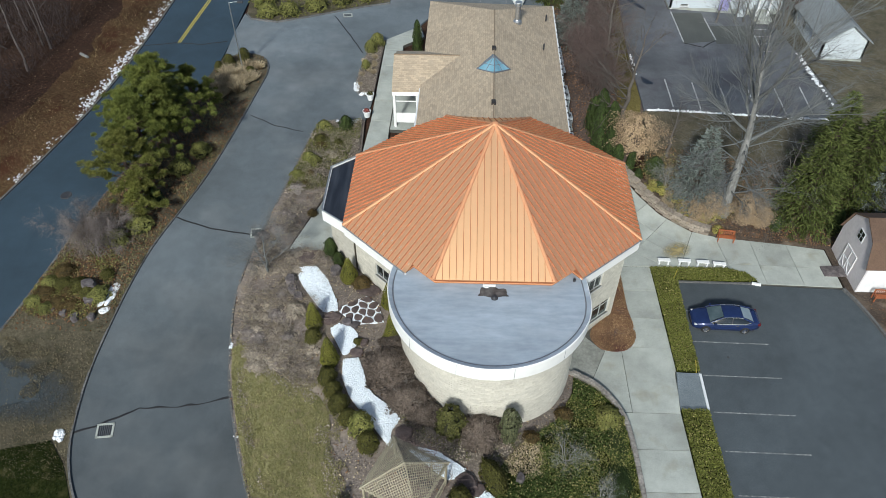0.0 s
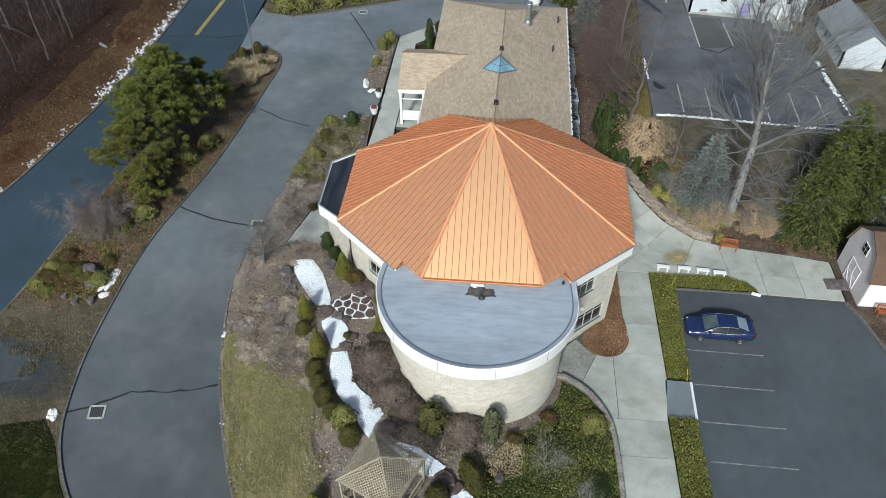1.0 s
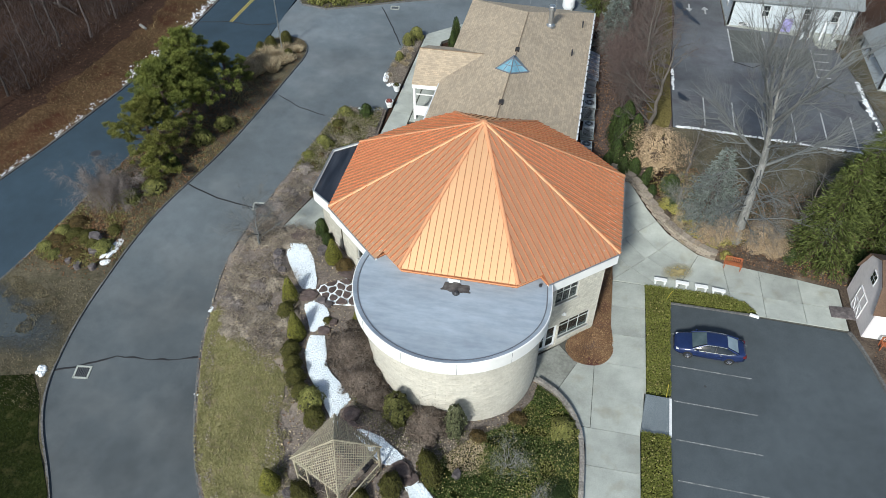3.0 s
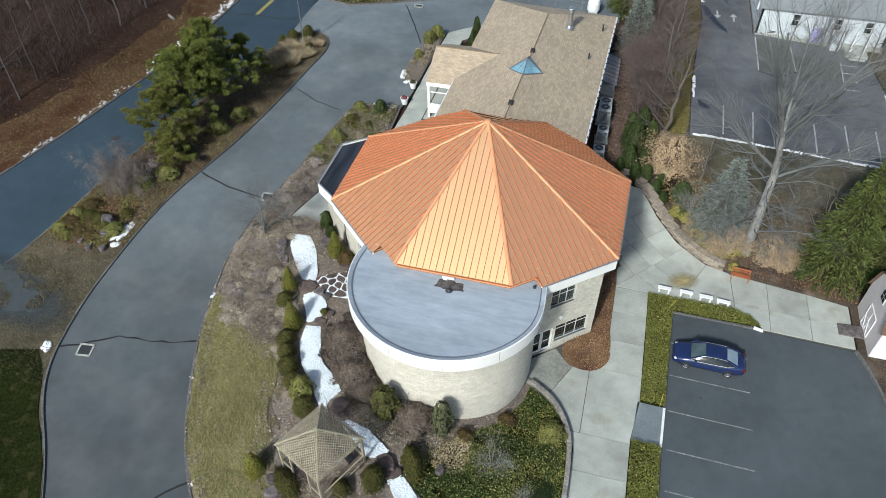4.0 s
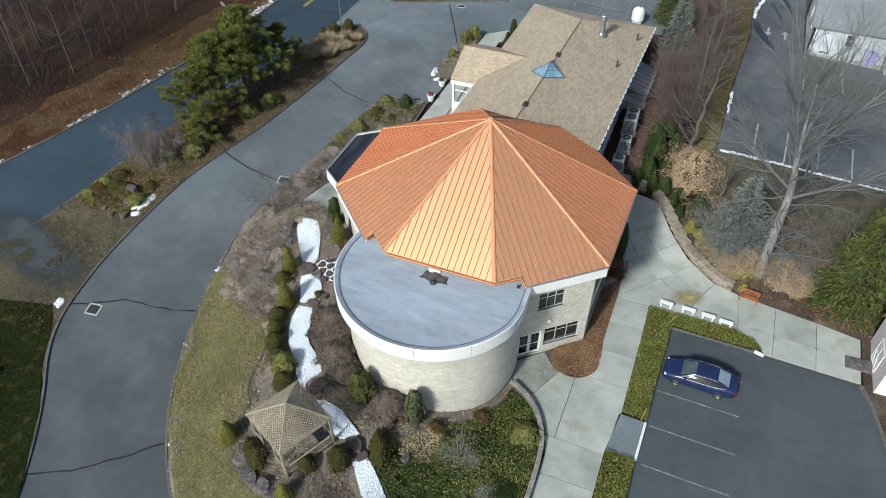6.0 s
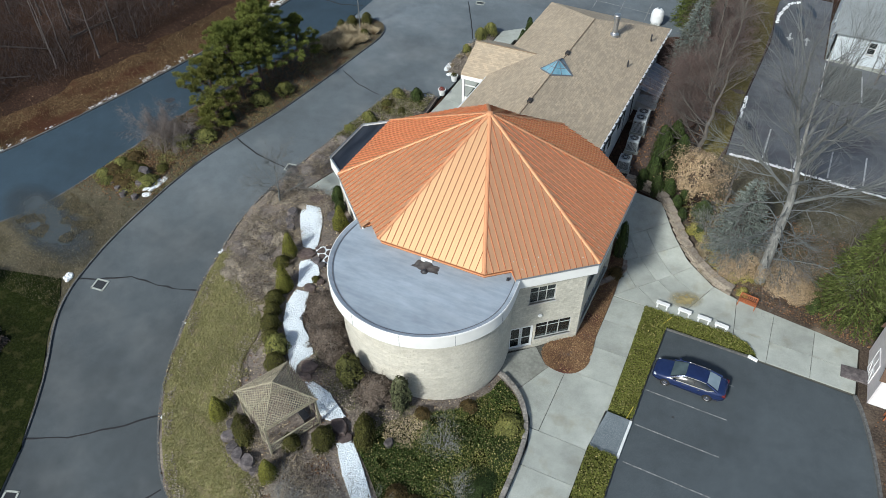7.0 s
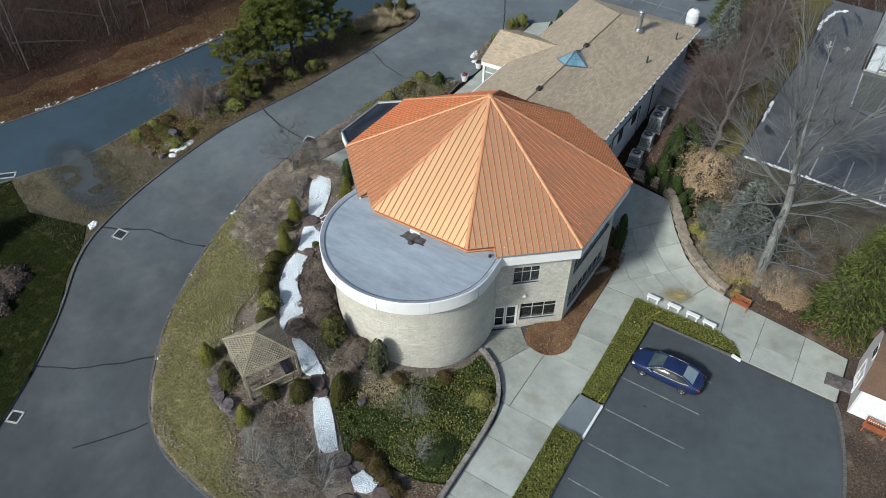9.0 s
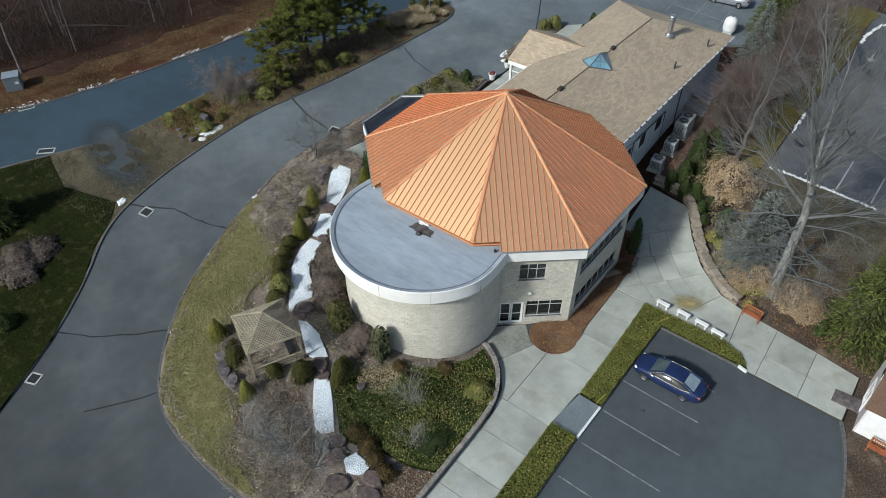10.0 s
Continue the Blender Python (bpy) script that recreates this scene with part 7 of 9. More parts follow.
# bare woods beyond the street
protos = []
for k, (h, r, dep) in enumerate(((15, 0.1, 3), (12, 0.08, 3), (17, 0.12, 3), (9, 0.06, 3))):
    t0, l0 = bare_tree(40 + k, h, r, dep, (2, 3), ((-0.03, 0.02, 0.01, -0.02)[k], 0.0), 0.35, 0.55, 0.4, (2, 3), 0.004)
    protos.append(plant_tree("woodland_tree", "tall thin bare woodland tree", t0, l0, (-52, -58, -49, -56)[k], (62, 50, 78, 70)[k], M_WOODBARK, M_WOODTWIG))
    tagged(protos[-1], group="woodland trees")
rng = random.Random(77)
count = 0
while count < 155:
    y = rng.uniform(16, 112)
    edge = -40.5 - max(0, 50 - y) * 0.35 if y < 62 else -38.5 + (y - 62) * 0.06
    x = edge - abs(rng.gauss(0, 1)) * 17 - rng.uniform(0.5, 2.5)
    s = rng.uniform(0.7, 1.15)
    copy_thing(rng.choice(protos), pose(x, y, g(x, y) - 0.3, 0, 0, rng.uniform(0, 360)) @ Matrix.Diagonal((s, s, s * rng.uniform(0.85, 1.1), 1)))
    count += 1
# brushwood under the woods, and fallen trunks
WOODS = [(-42.5, 44), (-40.5, 58), (-38.8, 70), (-38.0, 112), (-100, 112), (-100, 14), (-60, 14), (-50, 30)]
n = 60000
p = scatter(WOODS, n, 55, -0.3, lambda x, y: x > -78 and noise.noise((x * 0.16, y * 0.16, 1.5)) > -0.3)
q = np.random.default_rng(56)
d = np.stack([q.normal(size=n) * 0.7, q.normal(size=n) * 0.7, q.uniform(0.4, 1.6, n)], 1)
p[:, 2] += q.uniform(0, 1.5, n) ** 2
v, f = blades(p, d / np.linalg.norm(d, axis=1, keepdims=True), 1.25, 0.026, 57)
tagged(part("brushwood", np_mesh("brushwood", v, f, M_WOODTWIG), M_WOODTWIG), "tangled brown brushwood on the woodland floor", "brushwood", kind="stuff")
for x, y, a, L in ((-53, 45, 20, 11), (-50, 40, 35, 8), (-47.5, 52, 80, 6), (-58, 57, 10, 9), (-46.5, 66.5, -30, 5)):
    ob = part("fallen_trunk", tube([(-L / 2, 0, 0), (0, 0.15, 0.06), (L / 2, 0, 0.1)], [0.13, 0.1, 0.04], 7), M_WOODBARK, at=pose(x, y, g(x, y) - 0.12, 0, 0, a))
    tagged(ob, "grey fallen tree trunk among the leaves", "fallen trunk")
ob = part("fallen_trunk", tube([(-0.6, 0, 0), (0.6, 0, 0.02)], [0.15, 0.14], 9), M_GREYBARK, at=pose(-36.3, 64.6, g(-36.3, 64.6) + 0.12, 0, 0, -35))
tagged(ob, "short pale log on the verge", "log")


# ---- ground cover, leaves, stones and snow (past counting) ----
STREAM = [
    [(-10.3, 36.9), (-8.9, 37.1), (-7.9, 35.9), (-6.9, 33.7), (-6.8, 33.0), (-7.8, 32.9), (-9.0, 34.4), (-9.9, 35.7)],
    [(-7.2, 31.5), (-6.6, 32.0), (-5.7, 31.8), (-5.2, 31.1), (-5.2, 30.3), (-6.0, 29.4), (-6.5, 30.4)],
    [(-6.0, 29.2), (-5.0, 29.4), (-4.5, 28.2), (-4.2, 27.2), (-3.6, 26.6), (-2.7, 26.0), (-2.0, 25.2), (-2.6, 24.2), (-2.3, 23.5), (-2.5, 23.3), (-3.2, 24.1), (-4.2, 25.3), (-5.2, 26.4), (-5.9, 27.8)],
    [(-1.4, 23.2), (-0.8, 23.5), (0.4, 23.3), (2.1, 22.4), (1.6, 21.8), (0.9, 21.6), (-0.1, 22.3)],
    [(2.5, 20.6), (3.2, 21.3), (4.6, 20.1), (6.0, 18.7), (5.2, 17.9), (3.8, 19.1)],
    [(7.7, 17.7), (8.0, 18.5), (9.3, 18.4), (9.2, 17.6), (8.4, 17.2)]]


def bed_free(x, y):
    return not any(inside((x, y), o) for o in STREAM)


def stuff(name, v, f, mat, label, category):
    return tagged(part(name, np_mesh(name, v, f, mat), mat), label, category, kind="stuff")


def cover(name, outline, n, size, mat, label, off, seed, tall=0.15, keep=None):
    p = scatter(outline, n, seed, off, keep)
    p[:, 2] += np.random.default_rng(seed).uniform(0, tall, n)
    v, f = cards(p, size, np.tile([0, 0, 1.0], (n, 1)), 1.2, 0.9, seed)
    return stuff(name, v, f, mat, label, "ground cover")


def patchy(scale, level, seed):
    return lambda x, y: noise.noise((x * scale, y * scale, seed)) > level


cover("ivy", IVY, 32000, 0.065, M_IVY, "dense green ivy leaves", 0.1, 1, 0.2, lambda x, y: noise.noise((x * 0.7, y * 0.7, 4.0)) > -0.3 and math.hypot(x - 5.6, y - 23.6) > 1.2)
cover("ivy", IVY, 9000, 0.06, M_IVYOLIVE, "olive patches in the ivy", 0.12, 2, 0.22, lambda x, y: noise.noise((x * 0.45, y * 0.45, 7.0)) + (x - 8.5) * 0.06 > 0.05)
cover("ivy", IVY, 2600, 0.07, M_IVYPALE, "scattered yellowed leaves in the ivy", 0.28, 2, 0.08)
cover("fallen_leaves", IVY, 2600, 0.065, M_STRAWLEAF, "pale dry stems in the ivy", 0.12, 18, 0.1, lambda x, y: math.hypot(x - 5.6, y - 23.6) < 1.5)
cover("groundcover", GRASS_N, 9000, 0.1, M_STRIPLEAF, "leafy green ground cover", 0.05, 3, 0.2)
cover("groundcover", GRASS_N, 9000, 0.075, M_IVYOLIVE, "yellow-green leaves in the ground cover", 0.1, 27, 0.18)
cover("groundcover", GRASS_S, 7500, 0.1, M_STRIPLEAF, "leafy green ground cover", 0.05, 4, 0.2)
cover("groundcover", GRASS_S, 7500, 0.075, M_IVYOLIVE, "yellow-green leaves in the ground cover", 0.1, 28, 0.18)
cover("fallen_leaves", GRASS_N, 700, 0.085, M_IVYPALE, "pale leaves on the ground cover", 0.22, 5, 0.06)
cover("fallen_leaves", GRASS_S, 500, 0.085, M_IVYPALE, "pale leaves on the ground cover", 0.22, 6, 0.06)
cover("fallen_leaves", GARDEN, 2600, 0.08, M_RUST, "brown leaves fallen in the garden bed", 0.08, 7, 0.08, lambda x, y: bed_free(x, y) and not inside((x, y), LAWN) and not inside((x, y), IVY))
cover("fallen_leaves", GARDEN, 5500, 0.09, M_STRAWLEAF, "straw and pale leaves in the garden bed", 0.08, 8, 0.08, lambda x, y: bed_free(x, y) and not inside((x, y), LAWN) and not inside((x, y), IVY) and noise.noise((x * 0.5, y * 0.5, 2.0)) > -0.15)
DRUMBED = [(-2.2, 25.4), (-0.9, 23.9), (1.5, 22.9), (3.0, 22.2), (5.2, 23.0), (6.2, 25.2), (3.4, 25.9), (0.6, 26.3), (-1.6, 27.6)]
cover("groundcover", DRUMBED, 2600, 0.07, M_PALEMASS, "dry tan stems and leaves by the curved wall", 0.08, 29, 0.1)
cover("groundcover", DRUMBED, 1800, 0.065, M_OLIVE, "thin olive leaves by the curved wall", 0.08, 30, 0.1, lambda x, y: noise.noise((x * 0.9, y * 0.9, 1.0)) > -0.1)
cover("fallen_leaves", BARK, 3800, 0.055, M_RUST, "rust-coloured leaves on the bark mulch", 0.09, 9, 0.08)
cover("fallen_leaves", BARK, 4600, 0.055, leaf_mat("orange_tan_leaves", (0.26, 0.155, 0.075), (0.42, 0.28, 0.15)), "tan leaves on the bark mulch", 0.1, 10, 0.08)
BANK = [(17.5, 51.4), (21, 46.7), (23.0, 45.6), (31.9, 44.2), (38, 44), (38, 52), (24, 54), (19, 55)]
UPBANK = [(17.0, 52.0), (18.2, 50.2), (19.6, 48.4), (21.6, 46.9), (23.4, 46.2), (25.0, 47.0), (24.0, 50.0), (20.0, 53.5)]
cover("fallen_leaves", UPBANK, 1900, 0.075, M_GOLD, "yellow leaves caught in the low twigs", 0.05, 36, 0.9)
cover("fallen_leaves", UPBANK, 1900, 0.075, M_TAN, "tan leaves caught in the low twigs", 0.05, 37, 0.8)
cover("fallen_leaves", UPBANK, 1500, 0.07, M_OLIVE, "olive leaves of low shrubs", 0.05, 38, 0.5)
cover("fallen_leaves", BANK, 9000, 0.1, M_RUST, "brown leaves under the trees", 0.02, 11, 0.08)
cover("fallen_leaves", BANK, 700, 0.08, M_TAN, "tan leaves under the trees", 0.02, 12, 0.08)
cover("fallen_leaves", [(33.9, 20), (34, 28), (33.2, 35), (32.6, 38.5), (40, 38.5), (44, 20)], 1600, 0.09, M_RUST, "brown leaves beside the car park", 0.02, 13, 0.08)
LITTER = [p for p in ROAD_L if 14 < p[1] < 100] + [(-44, 100), (-50, 60), (-58, 44), (-64, 24), (-52, 14)]
cover("fallen_leaves", LITTER, 9000, 0.09, leaf_mat("dark_rust_leaves", (0.08, 0.042, 0.024), (0.15, 0.085, 0.048)), "rust-brown woodland leaves", -0.12, 14, 0.2)
cover("fallen_leaves", LITTER, 1100, 0.08, M_TAN, "tan leaves on the verge", -0.05, 15, 0.12, lambda x, y: x > -44)
cover("fallen_leaves", isl, 3200, 0.11, M_RUST, "brown leaves on the island", 0.04, 16, 0.08, lambda x, y: y > 31)
cover("fallen_leaves", [(11.5, 54), (18.6, 55), (19, 70), (19.6, 84), (12, 84)], 4200, 0.13, M_RUST, "brown leaves beneath the hedge row", -0.02, 17, 0.1, lambda x, y: x < 17)


def tufts(outline, n, mat, label, off, seed, h=0.09, keep=None):
    p = scatter(outline, n, seed, off, keep)
    rng = np.random.default_rng(seed)
    d = np.stack([rng.normal(size=n) * 0.6, rng.normal(size=n) * 0.6, np.ones(n)], 1)
    d /= np.linalg.norm(d, axis=1, keepdims=True)
    v, f = blades(p, d, h, 0.035, seed)
    return stuff("grass", v, f, mat, label, "grass")


M_BLADE = leaf_mat("lawn_blades", (0.19, 0.18, 0.07), (0.31, 0.28, 0.135), islands=0.22)
M_BLADEGREEN = leaf_mat("green_blades", (0.01, 0.018, 0.004), (0.023, 0.032, 0.009))
tufts(LAWN, 26000, M_BLADE, "short winter lawn grass", 0.08, 21, 0.11)
tufts(isl, 11000, leaf_mat("dull_straw_blades", (0.12, 0.1, 0.062), (0.21, 0.18, 0.115)), "dry straw grass of the island", 0.0, 22, 0.13, lambda x, y: (21 < y < 33.5 or y > 55.5) and noise.noise((x * 0.3, y * 0.3, 5.0)) > -0.2)
tufts(isl, 7000, M_BLADE, "olive grass under the pines", 0.0, 25, 0.16, lambda x, y: 33 < y < 57 and noise.noise((x * 0.3, y * 0.3, 6.0)) > -0.1)
cover("fallen_leaves", isl, 5000, 0.12, M_RUST, "rust-brown leaves under the pines", 0.05, 26, 0.08, lambda x, y: 33 < y < 57)
tufts([(-33.2, 23.6), (-28.6, 22.0), (-23.2, 23.4), (-20.6, 19.6), (-15.7, 12.4), (-18, 6), (-36, 10)], 9000, M_BLADEGREEN, "green grass blades", 0.03, 23, 0.12)
tufts(VERGE, 8000, leaf_mat("verge_blades", (0.1, 0.075, 0.035), (0.19, 0.145, 0.07)), "rough verge grass", -0.05, 24, 0.22, lambda x, y: 12 < y < 100 and noise.noise((x * 0.2, y * 0.2, 9.0)) > -0.25)



tufts([(-31.0, 26.2), (-28.8, 30.4), (-27.0, 30.2), (-22.9, 28.2), (-24.6, 26.2), (-28.4, 25.6)], 3200, bpy.data.materials["dull_straw_blades"], "straw grass creeping over the old asphalt", 0.05, 117, 0.13, lambda x, y: noise.noise((x * 0.8, y * 0.8, 3.0)) > 0.05)


def tangle(outline, n, mat, label, seed, length, keep):
    p = scatter(outline, n, seed, 0.08, keep)
    rng = np.random.default_rng(seed)
    p[:, 2] += rng.uniform(0, 0.35, n)
    d = np.stack([rng.normal(size=n), rng.normal(size=n), rng.uniform(-0.1, 0.8, n)], 1)
    v, f = blades(p, d / np.linalg.norm(d, axis=1, keepdims=True), length, 0.022, seed)
    stuff("dry_stalks", v, f, mat, label, "dry stalks")


def west_bed(x, y):
    return bed_free(x, y) and inside((x - 0.7, y), GARDEN) and noise.noise((x * 0.6, y * 0.6, 3.0)) > -0.1 and not inside((x, y), LAWN) and ((x < -7.6 and y > 27.2) or (x < 7.0 and y < 19.3 - max(0, x) * 0.4 and x > -4.5))


tangle(GARDEN, 6000, M_PALEMASS, "tangle of pale fallen stalks", 81, 0.5, west_bed)
tangle(GARDEN, 3500, M_MAUVETWIG, "tangle of mauve-grey twigs", 82, 0.6, west_bed)
tangle(GARDEN, 3000, M_STRAWLEAF, "straw-coloured fallen blades", 83, 0.4, west_bed)

cover("fallen_leaves", GARDEN, 3600, 0.06, M_STRAWLEAF, "small pale leaves in the lower bed", 0.07, 39, 0.06, lambda x, y: y < 20 and west_bed(x, y))

# undergrowth that fills the beds along the entrance walk
WALKBED = [(-12.6, 44.5), (-12.1, 48), (-11.3, 53.2), (-10.6, 54.3), (-9, 54.4), (-7.4, 54.9), (-7.3, 50.8), (-9.4, 45.6)]
cover("groundcover", WALKBED, 9500, 0.085, M_OLIVE, "olive low growth in the walk bed", 0.05, 91, 0.4, patchy(0.6, -0.25, 2.0))
cover("groundcover", WALKBED, 2600, 0.085, M_PALEMASS, "dry tan growth in the walk bed", 0.05, 92, 0.35, patchy(0.5, 0.0, 6.0))
cover("groundcover", WALKBED, 2200, 0.08, M_BROWNMASS, "brown dead growth in the walk bed", 0.05, 93, 0.3)
tangle(WALKBED, 2600, M_PALEMASS, "pale stems in the walk bed", 94, 0.45, patchy(0.8, -0.2, 3.0))
for k, outline in enumerate((NORTHBED, TOPBED)):
    cover("groundcover", outline, (2200, 5200)[k], (0.085, 0.15)[k], (M_PALEMASS, M_OLIVE)[k], ("dry tan growth in the small bed", "olive growth over the far bed")[k], 0.05, 95 + k, 0.35, None if k == 0 else (lambda x, y: y < 90 and noise.noise((x * 0.4, y * 0.4, 1.0)) > -0.2))


ISLEBED = [(-28.6, 32.4), (-26.5, 31.6), (-23.4, 32.1), (-23.0, 36.0), (-23.8, 38.6), (-26.6, 38.4), (-28.2, 35.2)]
cover("groundcover", ISLEBED, 2600, 0.09, M_OLIVE, "olive low growth on the island", 0.05, 111, 0.3, patchy(0.6, -0.05, 4.0))
cover("groundcover", ISLEBED, 3200, 0.09, M_RUST, "rust-brown leaves and growth on the island", 0.05, 112, 0.25)
cover("groundcover", ISLEBED, 800, 0.08, M_IVYPALE, "pale leaves on the island bed", 0.2, 113, 0.1)
cover("fallen_leaves", [(-25.6, 13.4), (-21.8, 13.0), (-21.9, 15.6), (-23.2, 17.8), (-25.2, 17.0)], 1100, 0.08, M_BROWNMASS, "dry leaves held in the bare shrubs", 0.1, 114, 0.9)
cover("fallen_leaves", [(9.6, 17.2), (12.5, 16.9), (12.6, 20.4), (11.0, 19.7)], 1500, 0.07, M_RUST, "rust leaves below the juniper", 0.06, 115, 0.06)
cover("fallen_leaves", [(9.6, 17.2), (12.5, 16.9), (12.6, 20.4), (11.0, 19.7)], 1200, 0.07, M_PALEMASS, "pale leaves below the juniper", 0.06, 116, 0.06)


def near_edge(x, y, w):
    hits = [inside((x + w * math.cos(a), y + w * math.sin(a)), LAWN) for a in (0, 1.57, 3.14, 4.71)]
    return any(hits) and not all(hits)


LAWNSIDE = [(-13.6, 31.5), (-11.0, 20.5), (-5.0, 13.6), (6.5, 12.8), (6.5, 15.5), (-1.0, 18.5), (-4.5, 21.5), (-4.8, 26.5), (-7.5, 28.8), (-10.5, 31.0)]
tufts(LAWNSIDE, 4200, M_BLADE, "ragged grass at the lawn edge", 0.06, 97, 0.12, lambda x, y: inside((x, y), GARDEN) and not inside((x, y), LAWN) and near_edge(x, y, 0.7) and noise.noise((x, y, 2.0)) > -0.1)
cover("fallen_leaves", LAWNSIDE, 2600, 0.08, M_PALEMASS, "pale leaves drifted on to the lawn", 0.12, 98, 0.05, lambda x, y: inside((x, y), LAWN) and near_edge(x, y, 0.9) and noise.noise((x * 0.8, y * 0.8, 5.0)) > -0.15)
LOWBED = [(-3.4, 17.4), (-0.6, 16.6), (0.9, 14.9), (2.1, 13.6), (6.5, 13.4), (6.9, 16.6), (4.0, 18.4), (1.6, 20.2), (0.6, 18.4)]
cover("fallen_leaves", LOWBED, 4200, 0.075, M_PALEMASS, "pale pinkish leaves over the lower bed", 0.08, 99, 0.06, patchy(0.5, -0.25, 8.0))
cover("fallen_leaves", LOWBED, 1500, 0.075, M_RUST, "rust leaves over the lower bed", 0.08, 100, 0.06, patchy(0.7, 0.1, 3.0))

# white stones of the dry stream
octa = np.array([(1, 0, 0), (-1, 0, 0), (0, 1, 0), (0, -1, 0), (0, 0, 1), (0, 0, -1)], float)
octf = np.array([(0, 2, 4), (2, 1, 4), (1, 3, 4), (3, 0, 4), (2, 0, 5), (1, 2, 5), (3, 1, 5), (0, 3, 5)])


def pebbles(outline, n, size, seed, off):
    rng = np.random.default_rng(seed)
    p = scatter(outline, n, seed, off)
    s = size * rng.uniform(0.6, 1.4, (n, 1, 1)) * np.array([1, 1, 0.7]) * rng.uniform(0.75, 1.25, (n, 1, 3))
    a = rng.uniform(0, 6.28, n)
    rot = np.stack([np.stack([np.cos(a), -np.sin(a), 0 * a], 1), np.stack([np.sin(a), np.cos(a), 0 * a], 1), np.tile([0.3, 0.2, 1.0], (n, 1))], 1)
    v = np.einsum("nij,nkj->nki", rot, octa[None] * s) + p[:, None, :]
    f = (octf[None] + (np.arange(n) * 6)[:, None, None]).reshape(-1, 3)
    return v.reshape(-1, 3), f


for k, outline in enumerate(STREAM):
    area = abs(sum(outline[i - 1][0] * outline[i][1] - outline[i][0] * outline[i - 1][1] for i in range(len(outline)))) / 2
    sheet("stream_bed", rounded(outline, True, 1), 0.1, M_PEBBLE, "bed of the white stone stream", "stone bed", 0.4, 0.25, 0.06)
    v, f = pebbles(outline, int(area * 330), 0.044, 60 + k, 0.13)
    stuff("white_pebbles", v, f, M_PEBBLE, "white rounded stones of a dry stream", "pebbles")


def flat_rock(x, y, rx, ry, h, rz, seed, label="flat red-brown stepping stone", mat=None, name="stepping_stone"):
    rng = random.Random(seed)
    n = 9
    top = []
    for k in range(n):
        a = 2 * math.pi * k / n
        r = rng.uniform(0.8, 1.12)
        top.append((rx * r * math.cos(a), ry * r * math.sin(a)))
    vs = [(px * 1.05, py * 1.05, -0.2) for px, py in top] + [(px, py, h * 0.75 + rng.uniform(-0.02, 0.02)) for px, py in top] + [(px * 0.85, py * 0.85, h + rng.uniform(-0.02, 0.03)) for px, py in top]
    fs = [tuple(range(2 * n, 3 * n))] + [(r * n + j, r * n + (j + 1) % n, (r + 1) * n + (j + 1) % n, (r + 1) * n + j) for r in (0, 1) for j in range(n)]
    ob = part(name, (vs, fs), mat or M_FLAG, at=pose(x, y, g(x, y) + 0.08, 0, 0, rz))
    return tagged(ob, label, "stone", "garden stones")


for k, (x, y, rx, ry, h, rz) in enumerate(((-9.2, 38.0, 1.5, 0.6, 0.1, 5), (-7.15, 32.4, 0.75, 0.5, 0.16, 20), (-5.15, 29.75, 0.5, 0.38, 0.14, 0), (-1.75, 24.2, 0.6, 0.55, 0.2, 30), (-1.65, 23.5, 0.5, 0.35, 0.18, 10), (2.1, 21.6, 0.7, 0.5, 0.2, -30), (2.7, 21.2, 0.5, 0.45, 0.15, 0), (-4.9, 35.0, 0.95, 0.4, 0.14, 10), (6.6, 18.3, 0.7, 0.5, 0.2, 20), (7.2, 17.6, 0.6, 0.5, 0.25, 60), (9.9, 17.8, 0.7, 0.6, 0.3, 0), (-4.75, 30.55, 0.3, 0.25, 0.14, 40))):
    flat_rock(x, y, rx, ry, h, rz, 100 + k)
for k, (x, y, rx, ry, rz) in enumerate(((10.3, 17.0, 0.8, 0.6, 20), (11.6, 17.1, 0.75, 0.6, -15), (8.3, 16.3, 0.8, 0.6, 40))):
    flat_rock(x, y, rx, ry, 0.14, rz, 300 + k, "large flat purple-brown paving stone")
